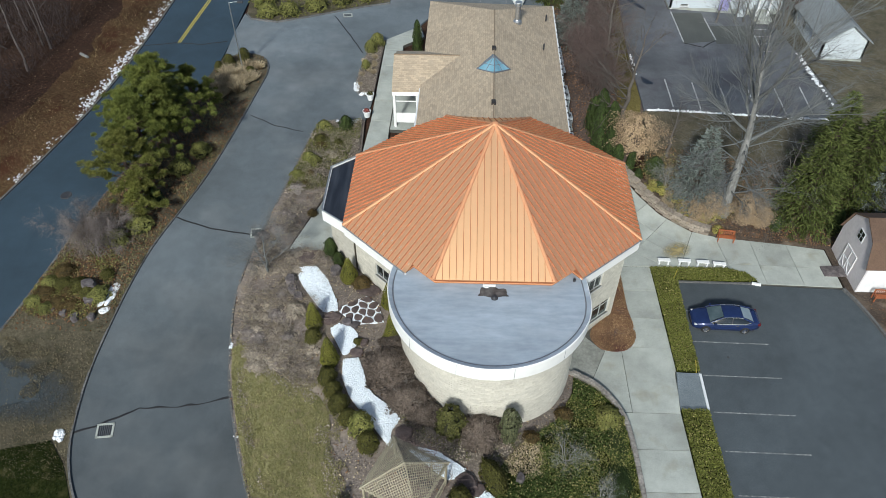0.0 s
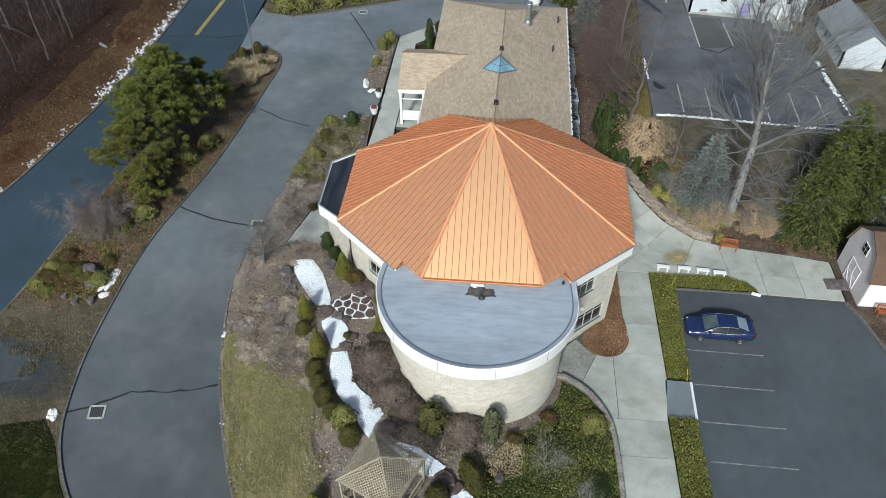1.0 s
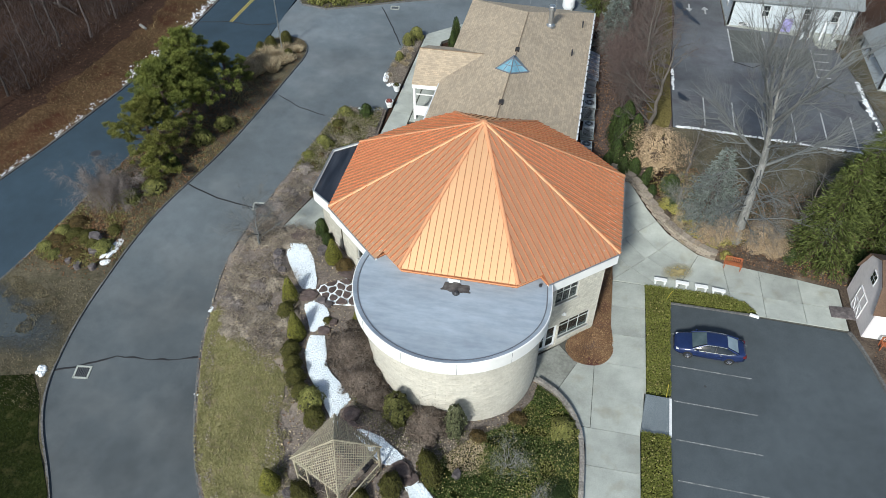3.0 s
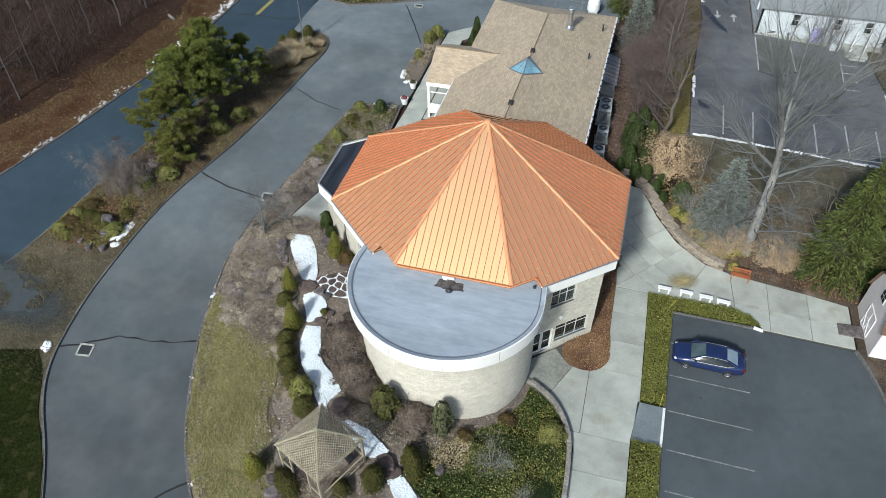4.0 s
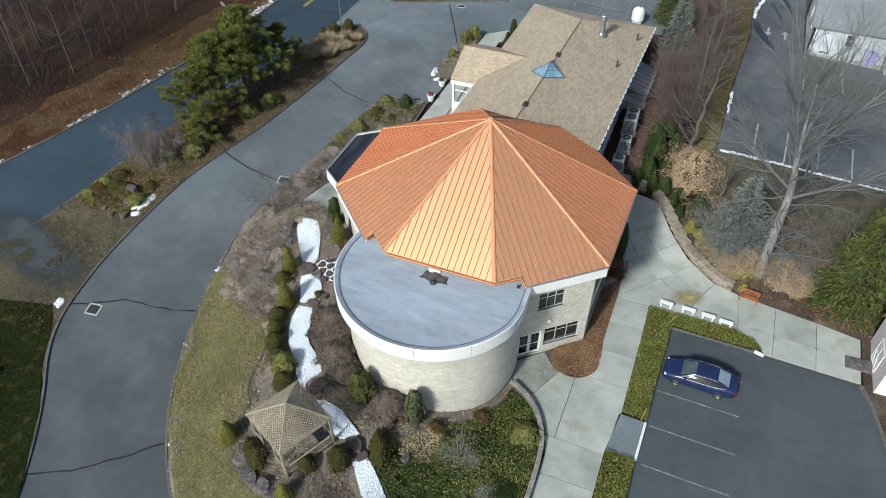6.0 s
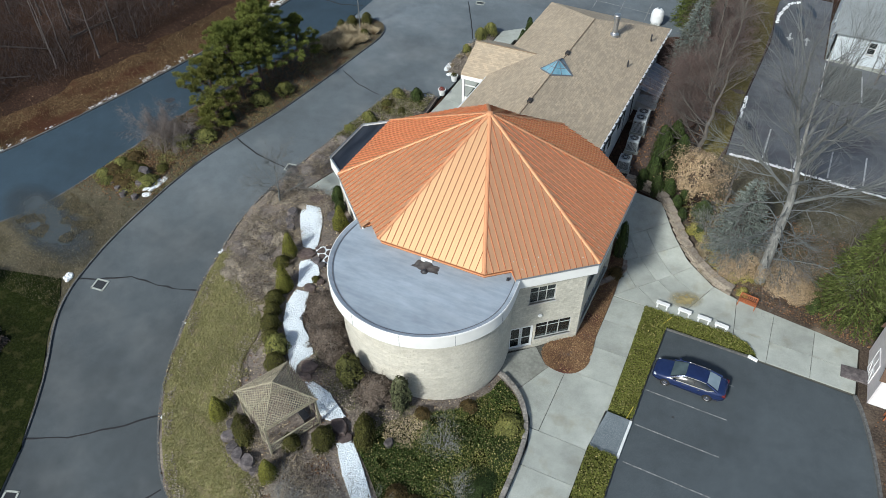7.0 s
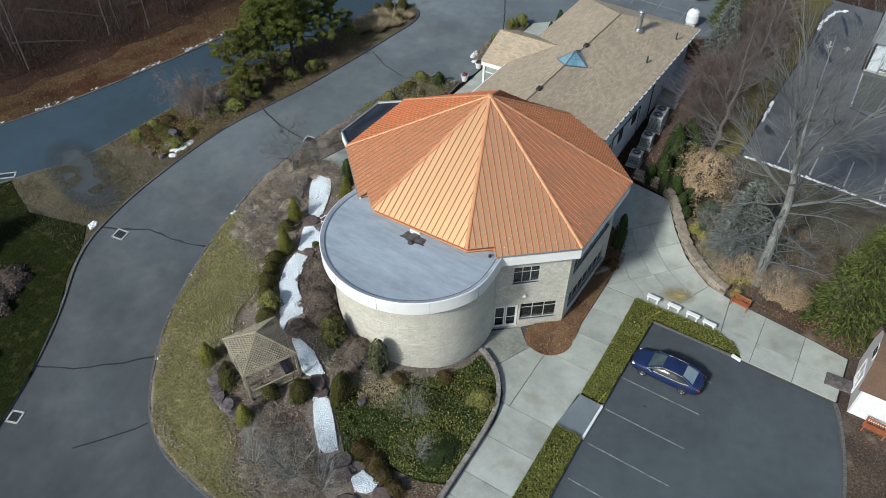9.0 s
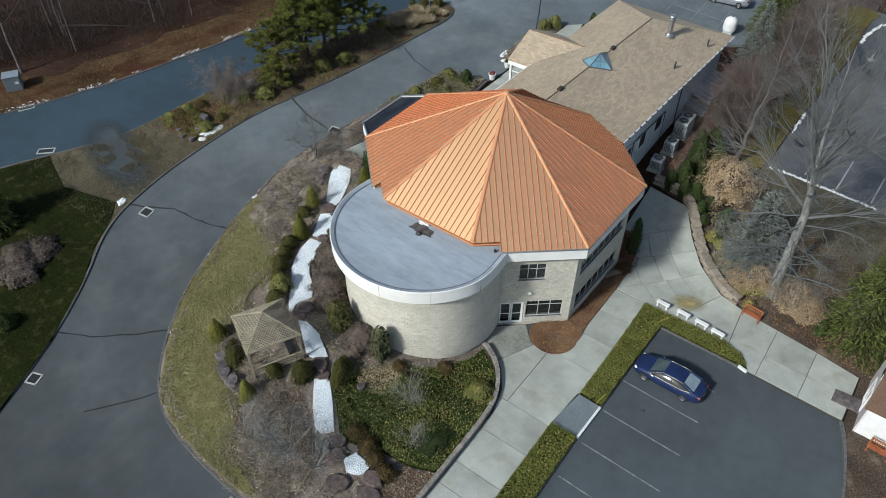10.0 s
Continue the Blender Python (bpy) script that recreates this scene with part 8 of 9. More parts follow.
# crazy paving with white joints
sheet("joint_bed", [(-6.9, 33.2), (-5.0, 34.5), (-4.1, 33.9), (-3.6, 32.4), (-5.5, 31.95)], 0.1, M_PEBBLE, "white stone joints between flagstones", "stone bed", 0.5)
PAVED = [(-6.9, 33.2), (-5.0, 34.5), (-4.1, 33.9), (-3.6, 32.4), (-5.5, 31.95)]
rng = random.Random(14)
seeds = []
while len(seeds) < 15:
    q = (rng.uniform(-6.9, -3.6), rng.uniform(31.95, 34.5))
    if inside(q, PAVED) and all(math.hypot(q[0] - w[0], q[1] - w[1]) > 0.5 for w in seeds):
        seeds.append(q)
for p in seeds:
    cell = PAVED
    for q in seeds:
        if q != p:
            a, b = q[0] - p[0], q[1] - p[1]
            d = math.hypot(a, b)
            cell = clip(cell, a / d, b / d, (a * (p[0] + q[0]) / 2 + b * (p[1] + q[1]) / 2) / d - 0.05)
    cell = rounded(cell, True, 1)
    zc = g(*p)
    top, n = [(x - p[0], y - p[1]) for x, y in cell], len(cell)
    vs = [(x, y, -0.15) for x, y in top] + [(x, y, 0.06) for x, y in top] + [(x * 0.93, y * 0.93, 0.08 + rng.uniform(-0.006, 0.006)) for x, y in top]
    fs = [tuple(range(2 * n, 3 * n))] + [(r * n + k, r * n + (k + 1) % n, (r + 1) * n + (k + 1) % n, (r + 1) * n + k) for r in (0, 1) for k in range(n)]
    tagged(part("flagstone", (vs, fs), M_FLAG, at=pose(p[0], p[1], zc + 0.08)), "dark flagstone set in white stone joints", "stone", "garden stones")
for k, (x, y, r, h) in enumerate(((-6.05, 32.1, 0.38, 0.22), (-5.5, 31.9, 0.3, 0.2), (-10.5, 35.6, 0.5, 0.45), (-10.2, 34.8, 0.45, 0.4), (-9.7, 34.2, 0.4, 0.35), (-7.4, 36.6, 0.5, 0.4), (5.35, 22.1, 0.35, 0.4), (6.2, 17.5, 0.5, 0.4), (-24.4, 34.4, 0.6, 0.65), (-24.1, 33.4, 0.45, 0.3), (-25.6, 32.3, 0.3, 0.18), (-24.7, 32.0, 0.35, 0.2), (-23.6, 32.1, 0.32, 0.2), (-26.5, 32.6, 0.3, 0.16), (-3.6, 18.1, 0.5, 0.4), (-3.0, 17.6, 0.45, 0.4), (-2.4, 17.3, 0.5, 0.4), (-1.6, 17.2, 0.55, 0.45), (-3.9, 18.8, 0.4, 0.4), (-0.9, 17.0, 0.4, 0.35), (1.1, 20.3, 0.3, 0.3))):
    flat_rock(x, y, r, r * 0.8, h, k * 41, 160 + k, "rough grey boulder in the planting", M_ROCK, "boulder")


# snow that is left over
def snow_patch(x, y, rx, ry, h, rz, seed, lumps=5):
    rng = random.Random(seed)
    geos = []
    for k in range(lumps):
        bm = bmesh.new()
        bmesh.ops.create_icosphere(bm, subdivisions=2, radius=1.0)
        ox, oy, s = rng.uniform(-0.6, 0.6) * rx, rng.uniform(-0.75, 0.75) * ry, rng.uniform(0.22, 0.6)
        for w in bm.verts:
            q = 1 + 0.55 * noise.noise(w.co * 2.3 + Vector((seed, k, 0)))
            w.co = Vector((ox + w.co.x * rx * s * q, oy + w.co.y * ry * s * q, w.co.z * h * q))
        geos.append(([tuple(w.co) for w in bm.verts], [tuple(w.index for w in f.verts) for f in bm.faces]))
        bm.free()
    ob = part("snow_patch", joined(*geos), M_SNOW, at=pose(x, y, g(x, y) - 0.02, 0, 0, rz))
    return tagged(ob, "melting patch of old snow", "snow", kind="stuff")


for k, (x, y, rx, ry, h, rz) in enumerate(((-22.75, 34.2, 0.6, 1.45, 0.24, -12), (-22.9, 32.7, 0.5, 0.35, 0.18, 20), (-22.75, 23.75, 0.42, 0.45, 0.25, 0), (-13.75, 30.5, 0.16, 0.3, 0.12, 0), (-8.2, 54.9, 0.5, 0.25, 0.2, 0), (-9.6, 54.7, 0.3, 0.2, 0.15, 0), (-8.5, 60.2, 0.3, 0.9, 0.22, 15), (-7.7, 59.2, 0.5, 0.25, 0.2, 0), (-8.6, 17.6, 0.15, 0.2, 0.1, 0), (-12.0, 24.0, 0.2, 0.1, 0.08, 0))):
    snow_patch(x, y, rx, ry, h * 0.55, rz, 200 + k, 11)
rng = random.Random(91)
lines = [((19.3, 59.7), (33.0, 60.2), 170, 0.14), ((33.0, 60.2), (39.2, 60.5), 60, 0.17), ((38.5, 66.0), (38.2, 72.3), 55, 0.24), ((38.9, 61.0), (38.6, 66.0), 14, 0.14), ((19.3, 66), (19.4, 70), 22, 0.18), ((20.1, 86.7), (20.1, 88.6), 12, 0.2), ((20.1, 88.6), (20.8, 92.4), 22, 0.22), ((20.8, 92.4), (22.1, 94.0), 14, 0.22), ((25.8, 81.0), (38, 81.2), 14, 0.15)]
geos_v, geos_f = [], []
for (xa, ya), (xb, yb), n, w in lines:
    for k in range(n):
        t = (k + rng.uniform(0, 1)) / n
        x, y = xa + (xb - xa) * t, ya + (yb - ya) * t
        bm = bmesh.new()
        bmesh.ops.create_icosphere(bm, subdivisions=1, radius=1.0)
        sx, sy, sz = rng.uniform(0.4, 1.2) * w, rng.uniform(0.3, 0.9) * w, rng.uniform(0.06, 0.16)
        ox, oy = rng.gauss(0, 0.3) * w, rng.gauss(0, 0.4) * w
        o = len(geos_v)
        geos_v += [(x + ox + c.co.x * sx, y + oy + c.co.y * sy, g(x, y) - 0.03 + c.co.z * sz) for c in bm.verts]
        geos_f += [tuple(o + q.index for q in f.verts) for f in bm.faces]
        bm.free()
for k in range(4600):
    i = rng.randrange(6, len(ROAD_L) - 1)
    (xa, ya), (xb, yb) = ROAD_L[i], ROAD_L[i + 1]
    t = rng.random()
    y = ya + (yb - ya) * t
    dens = 0.16 if y < 56 else 0.5
    if rng.random() > dens or noise.noise((y * 0.35, 0, 0)) < -0.1 and y < 56:
        continue
    x = xa + (xb - xa) * t - 0.2 - abs(rng.gauss(0, 1)) * (0.3 if y < 56 else 0.5)
    bm = bmesh.new()
    bmesh.ops.create_icosphere(bm, subdivisions=1, radius=1.0)
    q = rng.uniform(0.02, 0.095) * (1.3 if y > 56 else 1.0)
    o = len(geos_v)
    geos_v += [(x + c.co.x * q, y + c.co.y * q * 1.3, g(x, y) - 0.02 + c.co.z * q * 0.4) for c in bm.verts]
    geos_f += [tuple(o + w.index for w in f.verts) for f in bm.faces]
    bm.free()
tagged(part("snow_crumbs", (geos_v, geos_f), M_SNOW), "broken line of old snow along the kerbs", "snow", kind="stuff")

# ---- things in the garden and on the walks ----
# lattice gazebo
GX, GY, GH = -1.35, 20.5, 1.68
gz = g(GX, GY) - 0.1
gazebo = thing("gazebo", "weathered lattice gazebo with a pyramid roof", "gazebo", GX, GY, gz, -26.0)
M_LATTICE = surf("weathered_lattice", [(0.27, 0.235, 0.165), (0.37, 0.33, 0.24), (0.45, 0.41, 0.3)], 10, 0.9, 0.3, 0.2, 0.8, vary=0.12)
top_z, tip_z = 2.55, 3.95
for sx in (-1, 1):
    for sy in (-1, 1):
        part("post", boxes((sx * GH - 0.06, sy * GH - 0.06, -0.5, sx * GH + 0.06, sy * GH + 0.06, top_z)), M_LATTICE, gazebo)
for k in range(4):
    r4 = Matrix.Rotation(radians(90 * k), 4, "Z")
    bm = bmesh.new()
    box(bm, -GH - 0.1, -GH - 0.06, top_z - 0.08, GH + 0.1, -GH + 0.06, top_z + 0.04, r4)
    part("beam", bm, M_LATTICE, gazebo)
    if k in (1, 3):
        bm = bmesh.new()
        box(bm, -GH, -GH - 0.03, 0.75, GH, -GH + 0.03, 0.85, r4)
        box(bm, -GH, -GH - 0.03, 0.1, GH, -GH + 0.03, 0.2, r4)
        part("rail", bm, M_LATTICE, gazebo)
    else:
        bm = bmesh.new()
        for s in (-1, 1):
            box(bm, min(s * GH, s * 0.75), -GH - 0.03, 0.75, max(s * GH, s * 0.75), -GH + 0.03, 0.85, r4)
            box(bm, s * 0.75 - 0.04, -GH - 0.04, -0.3, s * 0.75 + 0.04, -GH + 0.04, top_z, r4)
        part("rail", bm, M_LATTICE, gazebo)
    tip = Vector((0, 0, tip_z))
    a, b = Vector((-GH - 0.15, -GH - 0.15, top_z + 0.02)), Vector((GH + 0.15, -GH - 0.15, top_z + 0.02))
    hip = tube([r4 @ a, r4 @ tip], [0.045, 0.045], 4)
    part("hip_rail", hip, M_LATTICE, gazebo)
    # crossed slats of one roof face, and of one side panel
    e = (b - a).normalized()
    mid = (a + b) / 2
    w = (tip - mid)
    H = w.length
    w.normalize()
    half = (b - a).length / 2
    nrm = e.cross(w).normalized()

    def slats(poly, origin, ex, ey, lift, pitch, width, name):
        for s in (1, -1):
            c = -8.0
            while c < 8.0:
                c += pitch
                q = clip(clip(poly, 0.7071, 0.7071 * s, c + width / 2), -0.7071, -0.7071 * s, -c + width / 2)
                if len(q) < 3:
                    continue
                up = nrm * (lift + 0.012 * s)
                pts = [r4 @ (origin + ex * u + ey * v + up) for u, v in q]
                low = [r4 @ (origin + ex * u + ey * v + up - nrm * 0.012) for u, v in q]
                m = len(q)
                part(name, (pts + low, [tuple(range(m)), tuple(range(m, 2 * m))[::-1]] + [(j, m + j, m + (j + 1) % m, (j + 1) % m) for j in range(m)]), M_LATTICE, gazebo)
    slats([(-half, 0), (half, 0), (0, H)], mid, e, w, 0.03, 0.135, 0.04, "roof_slat")
    nrm = Vector((0, -1, 0))
    if k in (1, 3):
        slats([(-GH, 0), (GH, 0), (GH, 0.6), (-GH, 0.6)], Vector((0, -GH, 0.17)), Vector((1, 0, 0)), Vector((0, 0, 1)), 0.0, 0.19, 0.045, "side_slat")
part("floor", boxes((-GH, -GH, -0.35, GH, GH, 0.02)), M_MULCH, gazebo)
part("seat", boxes((-1.2, 0.9, 0.38, 1.2, 1.35, 0.46), (-1.1, 0.95, 0.0, -1.0, 1.3, 0.38), (1.0, 0.95, 0.0, 1.1, 1.3, 0.38)), M_DARKMETAL, gazebo, "dark bench inside the gazebo")
vine = []
vr = random.Random(6)
for k in range(46):
    grow(vine, vr, (vr.uniform(-0.6, 1.7), vr.uniform(-1.2, 1.9), vr.uniform(2.4, 3.5)), (vr.uniform(-1, 1), vr.uniform(-1, 1), vr.uniform(-0.1, 0.4)), vr.uniform(0.9, 1.7), 0.018, 2, 0.03, 0.8, (2, 4), 3, 0.2)
grow(vine, vr, (1.75, 1.2, 0), (0, 0, 1), 2.7, 0.04, 2, 0.0, 0.6, (2, 4), 4, 0.1)
climber = part("climbing_vine", joined(*vine), M_REDTWIG, at=pose(GX, GY, gz, 0, 0, -26.0))
tagged(climber, "bare brown vine climbing over the gazebo roof", "vine")


# white concrete benches
def stone_bench(x, y, rz):
    root = thing("stone_bench", "white concrete bench at the edge of the plaza", "bench", x, y, g(x, y), rz, "white benches")
    bm = bmesh.new()
    box(bm, -0.5, -0.18, 0.4, 0.5, 0.18, 0.47, bevel=0.02)
    part("seat", bm, M_FASCIA, root)
    for s in (-0.36, 0.36):
        bm = bmesh.new()
        box(bm, s - 0.06, -0.16, 0.0, s + 0.06, 0.16, 0.4, bevel=0.015)
        part("leg", bm, M_WHITE, root)
    return root


first = stone_bench(18.02, 41.85, -2)
for x, y, rz in ((19.65, 41.82, -3), (21.1, 41.72, -2), (22.38, 41.55, -5)):
    copy_thing(first, pose(x, y, g(x, y), 0, 0, rz))

M_REDWOOD = surf("orange_stained_wood", [(0.24, 0.07, 0.03), (0.34, 0.11, 0.045), (0.42, 0.15, 0.065)], 9, 0.7, 0.3, 0.15, 0.9, vary=0.1, stretch=(0.25, 1, 1))


def garden_bench(x, y, rz):
    root = thing("garden_bench", "orange-stained slatted wooden garden bench", "bench", x, y, g(x, y), rz, "wooden benches")
    for k in range(4):
        part("seat_slat", boxes((-0.65, -0.25 + k * 0.125, 0.42, 0.65, -0.15 + k * 0.125, 0.45)), M_REDWOOD, root)
    for k in range(9):
        part("back_slat", boxes((-0.58 + k * 0.137, 0.25, 0.48, -0.52 + k * 0.137, 0.28, 0.84)), M_REDWOOD, root)
    part("back_rail", boxes((-0.65, 0.24, 0.84, 0.65, 0.29, 0.93)), M_REDWOOD, root)
    for s in (-0.62, 0.62):
        part("arm", boxes((s - 0.04, -0.28, 0.62, s + 0.04, 0.28, 0.66)), M_REDWOOD, root)
        part("leg", boxes((s - 0.035, -0.27, 0.0, s + 0.035, -0.2, 0.62)), M_REDWOOD, root)
        part("leg", boxes((s - 0.035, 0.22, 0.0, s + 0.035, 0.29, 0.93)), M_REDWOOD, root)
    return root


seat1 = garden_bench(23.75, 44.75, -8)
copy_thing(seat1, pose(34.0, 38.35, g(34.0, 38.35), 0, 0, -4))


# cars
def car(x, y, rz, paint, label):
    """A four-door saloon; its nose points along local -x."""
    root = thing("car", label, "car", x, y, -0.125 if y < 60 else g(x, y) - 0.12, rz)
    st = [(0.0, 0.60, 0.36, 0.60), (0.1, 0.72, 0.26, 0.68), (0.35, 0.82, 0.21, 0.77), (0.9, 0.895, 0.19, 0.88), (1.4, 0.91, 0.18, 0.96), (2.4, 0.92, 0.18, 0.975), (3.4, 0.92, 0.18, 1.0), (4.1, 0.89, 0.2, 1.05), (4.55, 0.83, 0.25, 1.05), (4.78, 0.75, 0.32, 0.98), (4.86, 0.66, 0.42, 0.84)]
    prof = [(0.0, 0.0, 0), (0.86, 0.0, 0), (0.98, 0.16, 0), (1.0, 0.45, 0), (0.985, 0.68, 0), (0.93, 0.9, 0), (0.8, 1.0, 0), (0.4, 1.03, 0), (0.0, 1.04, 0)]
    ring = prof + [(-a, b, 0) for a, b, _ in prof[-2:0:-1]]
    n = len(ring)
    vs, fs = [], []
    for sx, hw, z0, z1 in st:
        vs += [(sx - 2.43, a * hw, z0 + (z1 - z0) * b) for a, b, _ in ring]
    for i in range(len(st) - 1):
        fs += [(i * n + k, i * n + (k + 1) % n, (i + 1) * n + (k + 1) % n, (i + 1) * n + k) for k in range(n)]
    fs += [tuple(range(n))[::-1], tuple((len(st) - 1) * n + k for k in range(n))]
    me = mesh_of("body", vs, [f[::-1] for f in fs], paint, True)
    body = part("body", me, paint, root)
    # glasshouse
    g_st = [(1.18, 0.80, 0.93, 0.79, 0.95), (1.62, 0.845, 0.95, 0.70, 1.20), (2.08, 0.85, 0.96, 0.615, 1.40), (2.6, 0.85, 0.97, 0.6, 1.45), (3.1, 0.85, 0.98, 0.6, 1.43), (3.5, 0.84, 1.0, 0.61, 1.37), (3.95, 0.81, 1.02, 0.66, 1.2), (4.28, 0.76, 1.04, 0.72, 1.05)]
    vs, fs = [], []
    for sx, wb, zb, wt, zt in g_st:
        vs += [(sx - 2.43, -wb, zb), (sx - 2.43, -wt, zt), (sx - 2.43, -wt * 0.5, zt + 0.025), (sx - 2.43, wt * 0.5, zt + 0.025), (sx - 2.43, wt, zt), (sx - 2.43, wb, zb)]
    for i in range(len(g_st) - 1):
        fs += [(i * 6 + k, i * 6 + k + 1, (i + 1) * 6 + k + 1, (i + 1) * 6 + k) for k in range(5)]
    part("window_glass", mesh_of("window_glass", vs, fs, M_CARGLASS, True), M_CARGLASS, root, "dark tinted car windows")
    # pale panel over the rear glass: the sky's reflection is in its colour
    rear = g_st[5:8]
    vs = [(sx - 2.425, w * wt * 0.86, zt + 0.035) for sx, wb, zb, wt, zt in rear for w in (-1, 1)]
    part("rear_window", mesh_of("rear_window", vs, [(0, 1, 3, 2), (2, 3, 5, 4)], M_REARGLASS, True), M_REARGLASS, root, "rear window with the sky reflection painted in pale")
    # teal panel over the front glass, coloured for a dim reflection of the sky
    vs = [(sx - 2.435, w * wt * 0.86, zt + 0.035) for sx, wb, zb, wt, zt in g_st[:3] for w in (-1, 1)]
    part("windscreen", mesh_of("windscreen", vs, [(0, 2, 3, 1), (2, 4, 5, 3)], M_SCREENGLASS, True), M_SCREENGLASS, root, "dark teal windscreen with a dim reflection painted in")
    # roof skin and pillars
    vs, fs = [], []
    for sx, wb, zb, wt, zt in g_st[2:6]:
        vs += [(sx - 2.43, -wt - 0.01, zt - 0.01), (sx - 2.43, -wt * 0.92, zt + 0.025), (sx - 2.43, -wt * 0.5, zt + 0.04), (sx - 2.43, wt * 0.5, zt + 0.04), (sx - 2.43, wt * 0.92, zt + 0.025), (sx - 2.43, wt + 0.01, zt - 0.01)]
    for i in range(3):
        fs += [(i * 6 + k, i * 6 + k + 1, (i + 1) * 6 + k + 1, (i + 1) * 6 + k) for k in range(5)]
    part("roof", mesh_of("roof", vs, fs, paint, True), paint, root)
    for s in (-1, 1):
        part("pillar", tube([(1.15 - 2.43, s * 0.8, 0.94), (1.62 - 2.43, s * 0.72, 1.2), (2.08 - 2.43, s * 0.625, 1.4)], [0.045, 0.04, 0.04], 6), paint, root)
        part("pillar", tube([(2.72 - 2.43, s * 0.86, 0.96), (2.75 - 2.43, s * 0.61, 1.43)], [0.035, 0.03], 6), M_DARKMETAL, root)
        part("pillar", tube([(3.5 - 2.43, s * 0.62, 1.38), (3.95 - 2.43, s * 0.68, 1.2), (4.32 - 2.43, s * 0.76, 1.04)], [0.045, 0.07, 0.09], 6), paint, root)
        part("window_trim", tube([(1.3 - 2.43, s * 0.875, 0.945), (2.4 - 2.43, s * 0.885, 0.965), (3.6 - 2.43, s * 0.875, 1.0), (4.05 - 2.43, s * 0.8, 1.08)], [0.03] * 4, 5), M_CHROME, root, "bright window trim")
        part("roof_trim", tube([(1.2 - 2.43, s * 0.83, 0.97), (1.62 - 2.43, s * 0.745, 1.2), (2.08 - 2.43, s * 0.65, 1.4), (3.1 - 2.43, s * 0.635, 1.44), (3.5 - 2.43, s * 0.645, 1.38), (3.95 - 2.43, s * 0.72, 1.2), (4.2 - 2.43, s * 0.79, 1.08)], [0.018] * 7, 5), M_CHROME, root, "bright metal strip above the side windows")
        part("mirror", boxes((1.42 - 2.43, s * 0.98 - 0.09, 0.93, 1.6 - 2.43, s * 0.98 + 0.09, 1.06), bevel=0.03), paint, root)
        part("headlight", boxes((0.12 - 2.43, s * 0.62 - 0.14, 0.57, 0.45 - 2.43, s * 0.62 + 0.14, 0.7), bevel=0.03), M_LAMPGLASS, root, "clear headlight")
        part("tail_light", boxes((4.6 - 2.43, s * 0.64 - 0.14, 0.75, 4.86 - 2.43, s * 0.64 + 0.14, 0.95), bevel=0.03), M_TAIL, root, "red tail light")
        for hx in (2.05, 3.05):
            part("door_handle", boxes((hx - 2.43, s * 0.915 - 0.015, 0.8, hx + 0.17 - 2.43, s * 0.915 + 0.015, 0.83)), M_CHROME, root)
        for wx in (0.98, 3.8):
            wheel = part("wheel", lathe([(0.2, -0.11), (0.31, -0.11), (0.335, -0.07), (0.335, 0.07), (0.31, 0.11), (0.2, 0.11)], 22), M_TYRE, root, "black tyre with a silver rim")
            wheel.matrix_basis = pose(wx - 2.43, s * 0.83, 0.335, 90, 0, 0)
            rim = [lathe([(0.19, -0.09), (0.225, -0.115), (0.225, 0.115), (0.19, 0.09), (0.19, -0.09)], 22), lathe([(0.0, -0.07), (0.06, -0.07), (0.06, 0.07), (0.0, 0.07)], 10)]
            for q in range(7):
                a = 2 * math.pi * q / 7
                rim.append(tube([(0.04 * math.cos(a), 0.04 * math.sin(a), 0.07), (0.21 * math.cos(a), 0.21 * math.sin(a), 0.085)], [0.022, 0.02], 4))
                rim.append(tube([(0.04 * math.cos(a), 0.04 * math.sin(a), -0.07), (0.21 * math.cos(a), 0.21 * math.sin(a), -0.085)], [0.022, 0.02], 4))
            part("rim", joined(*rim), M_CHROME, wheel)
    part("grille", boxes((-0.02 - 2.43, -0.42, 0.42, 0.06 - 2.43, 0.42, 0.58), bevel=0.02), M_DARKMETAL, root)
    part("bumper_vent", boxes((0.0 - 2.43, -0.5, 0.26, 0.12 - 2.43, 0.5, 0.36), bevel=0.02), M_DARKMETAL, root)
    part("number_plate", boxes((4.83 - 2.43, -0.2, 0.6, 4.87 - 2.43, 0.2, 0.7)), M_WHITE, root)
    part("underbody", boxes((0.4 - 2.43, -0.78, 0.16, 4.5 - 2.43, 0.78, 0.3)), M_DARKMETAL, root)
    return root


M_CARGLASS = surf("tinted_car_glass", [(0.012, 0.016, 0.02), (0.02, 0.026, 0.03)], 2, 0.12, 0.0, spec=0.8)
# base colour lightened to stand for reflected sky
M_REARGLASS = surf("sky_toned_rear_glass", [(0.2, 0.26, 0.3), (0.27, 0.33, 0.37)], 2, 0.08, 0.0, spec=0.8)
M_SCREENGLASS = surf("sky_toned_windscreen", [(0.05, 0.075, 0.085), (0.09, 0.12, 0.13)], 1.5, 0.25, 0.0, spec=0.6)
M_CHROME = surf("bright_metal", [(0.62, 0.63, 0.65), (0.72, 0.73, 0.75)], 6, 0.22, 0.0, metal=0.9)
M_LAMPGLASS = surf("clear_lamp_glass", [(0.5, 0.52, 0.55), (0.65, 0.67, 0.7)], 9, 0.1, 0.0, spec=0.8)
M_TAIL = surf("red_lamp_glass", [(0.09, 0.01, 0.012), (0.13, 0.014, 0.016)], 9, 0.15, 0.0)
M_TYRE = surf("tyre_rubber", [(0.012, 0.012, 0.012), (0.025, 0.025, 0.025)], 14, 0.85, 0.2)
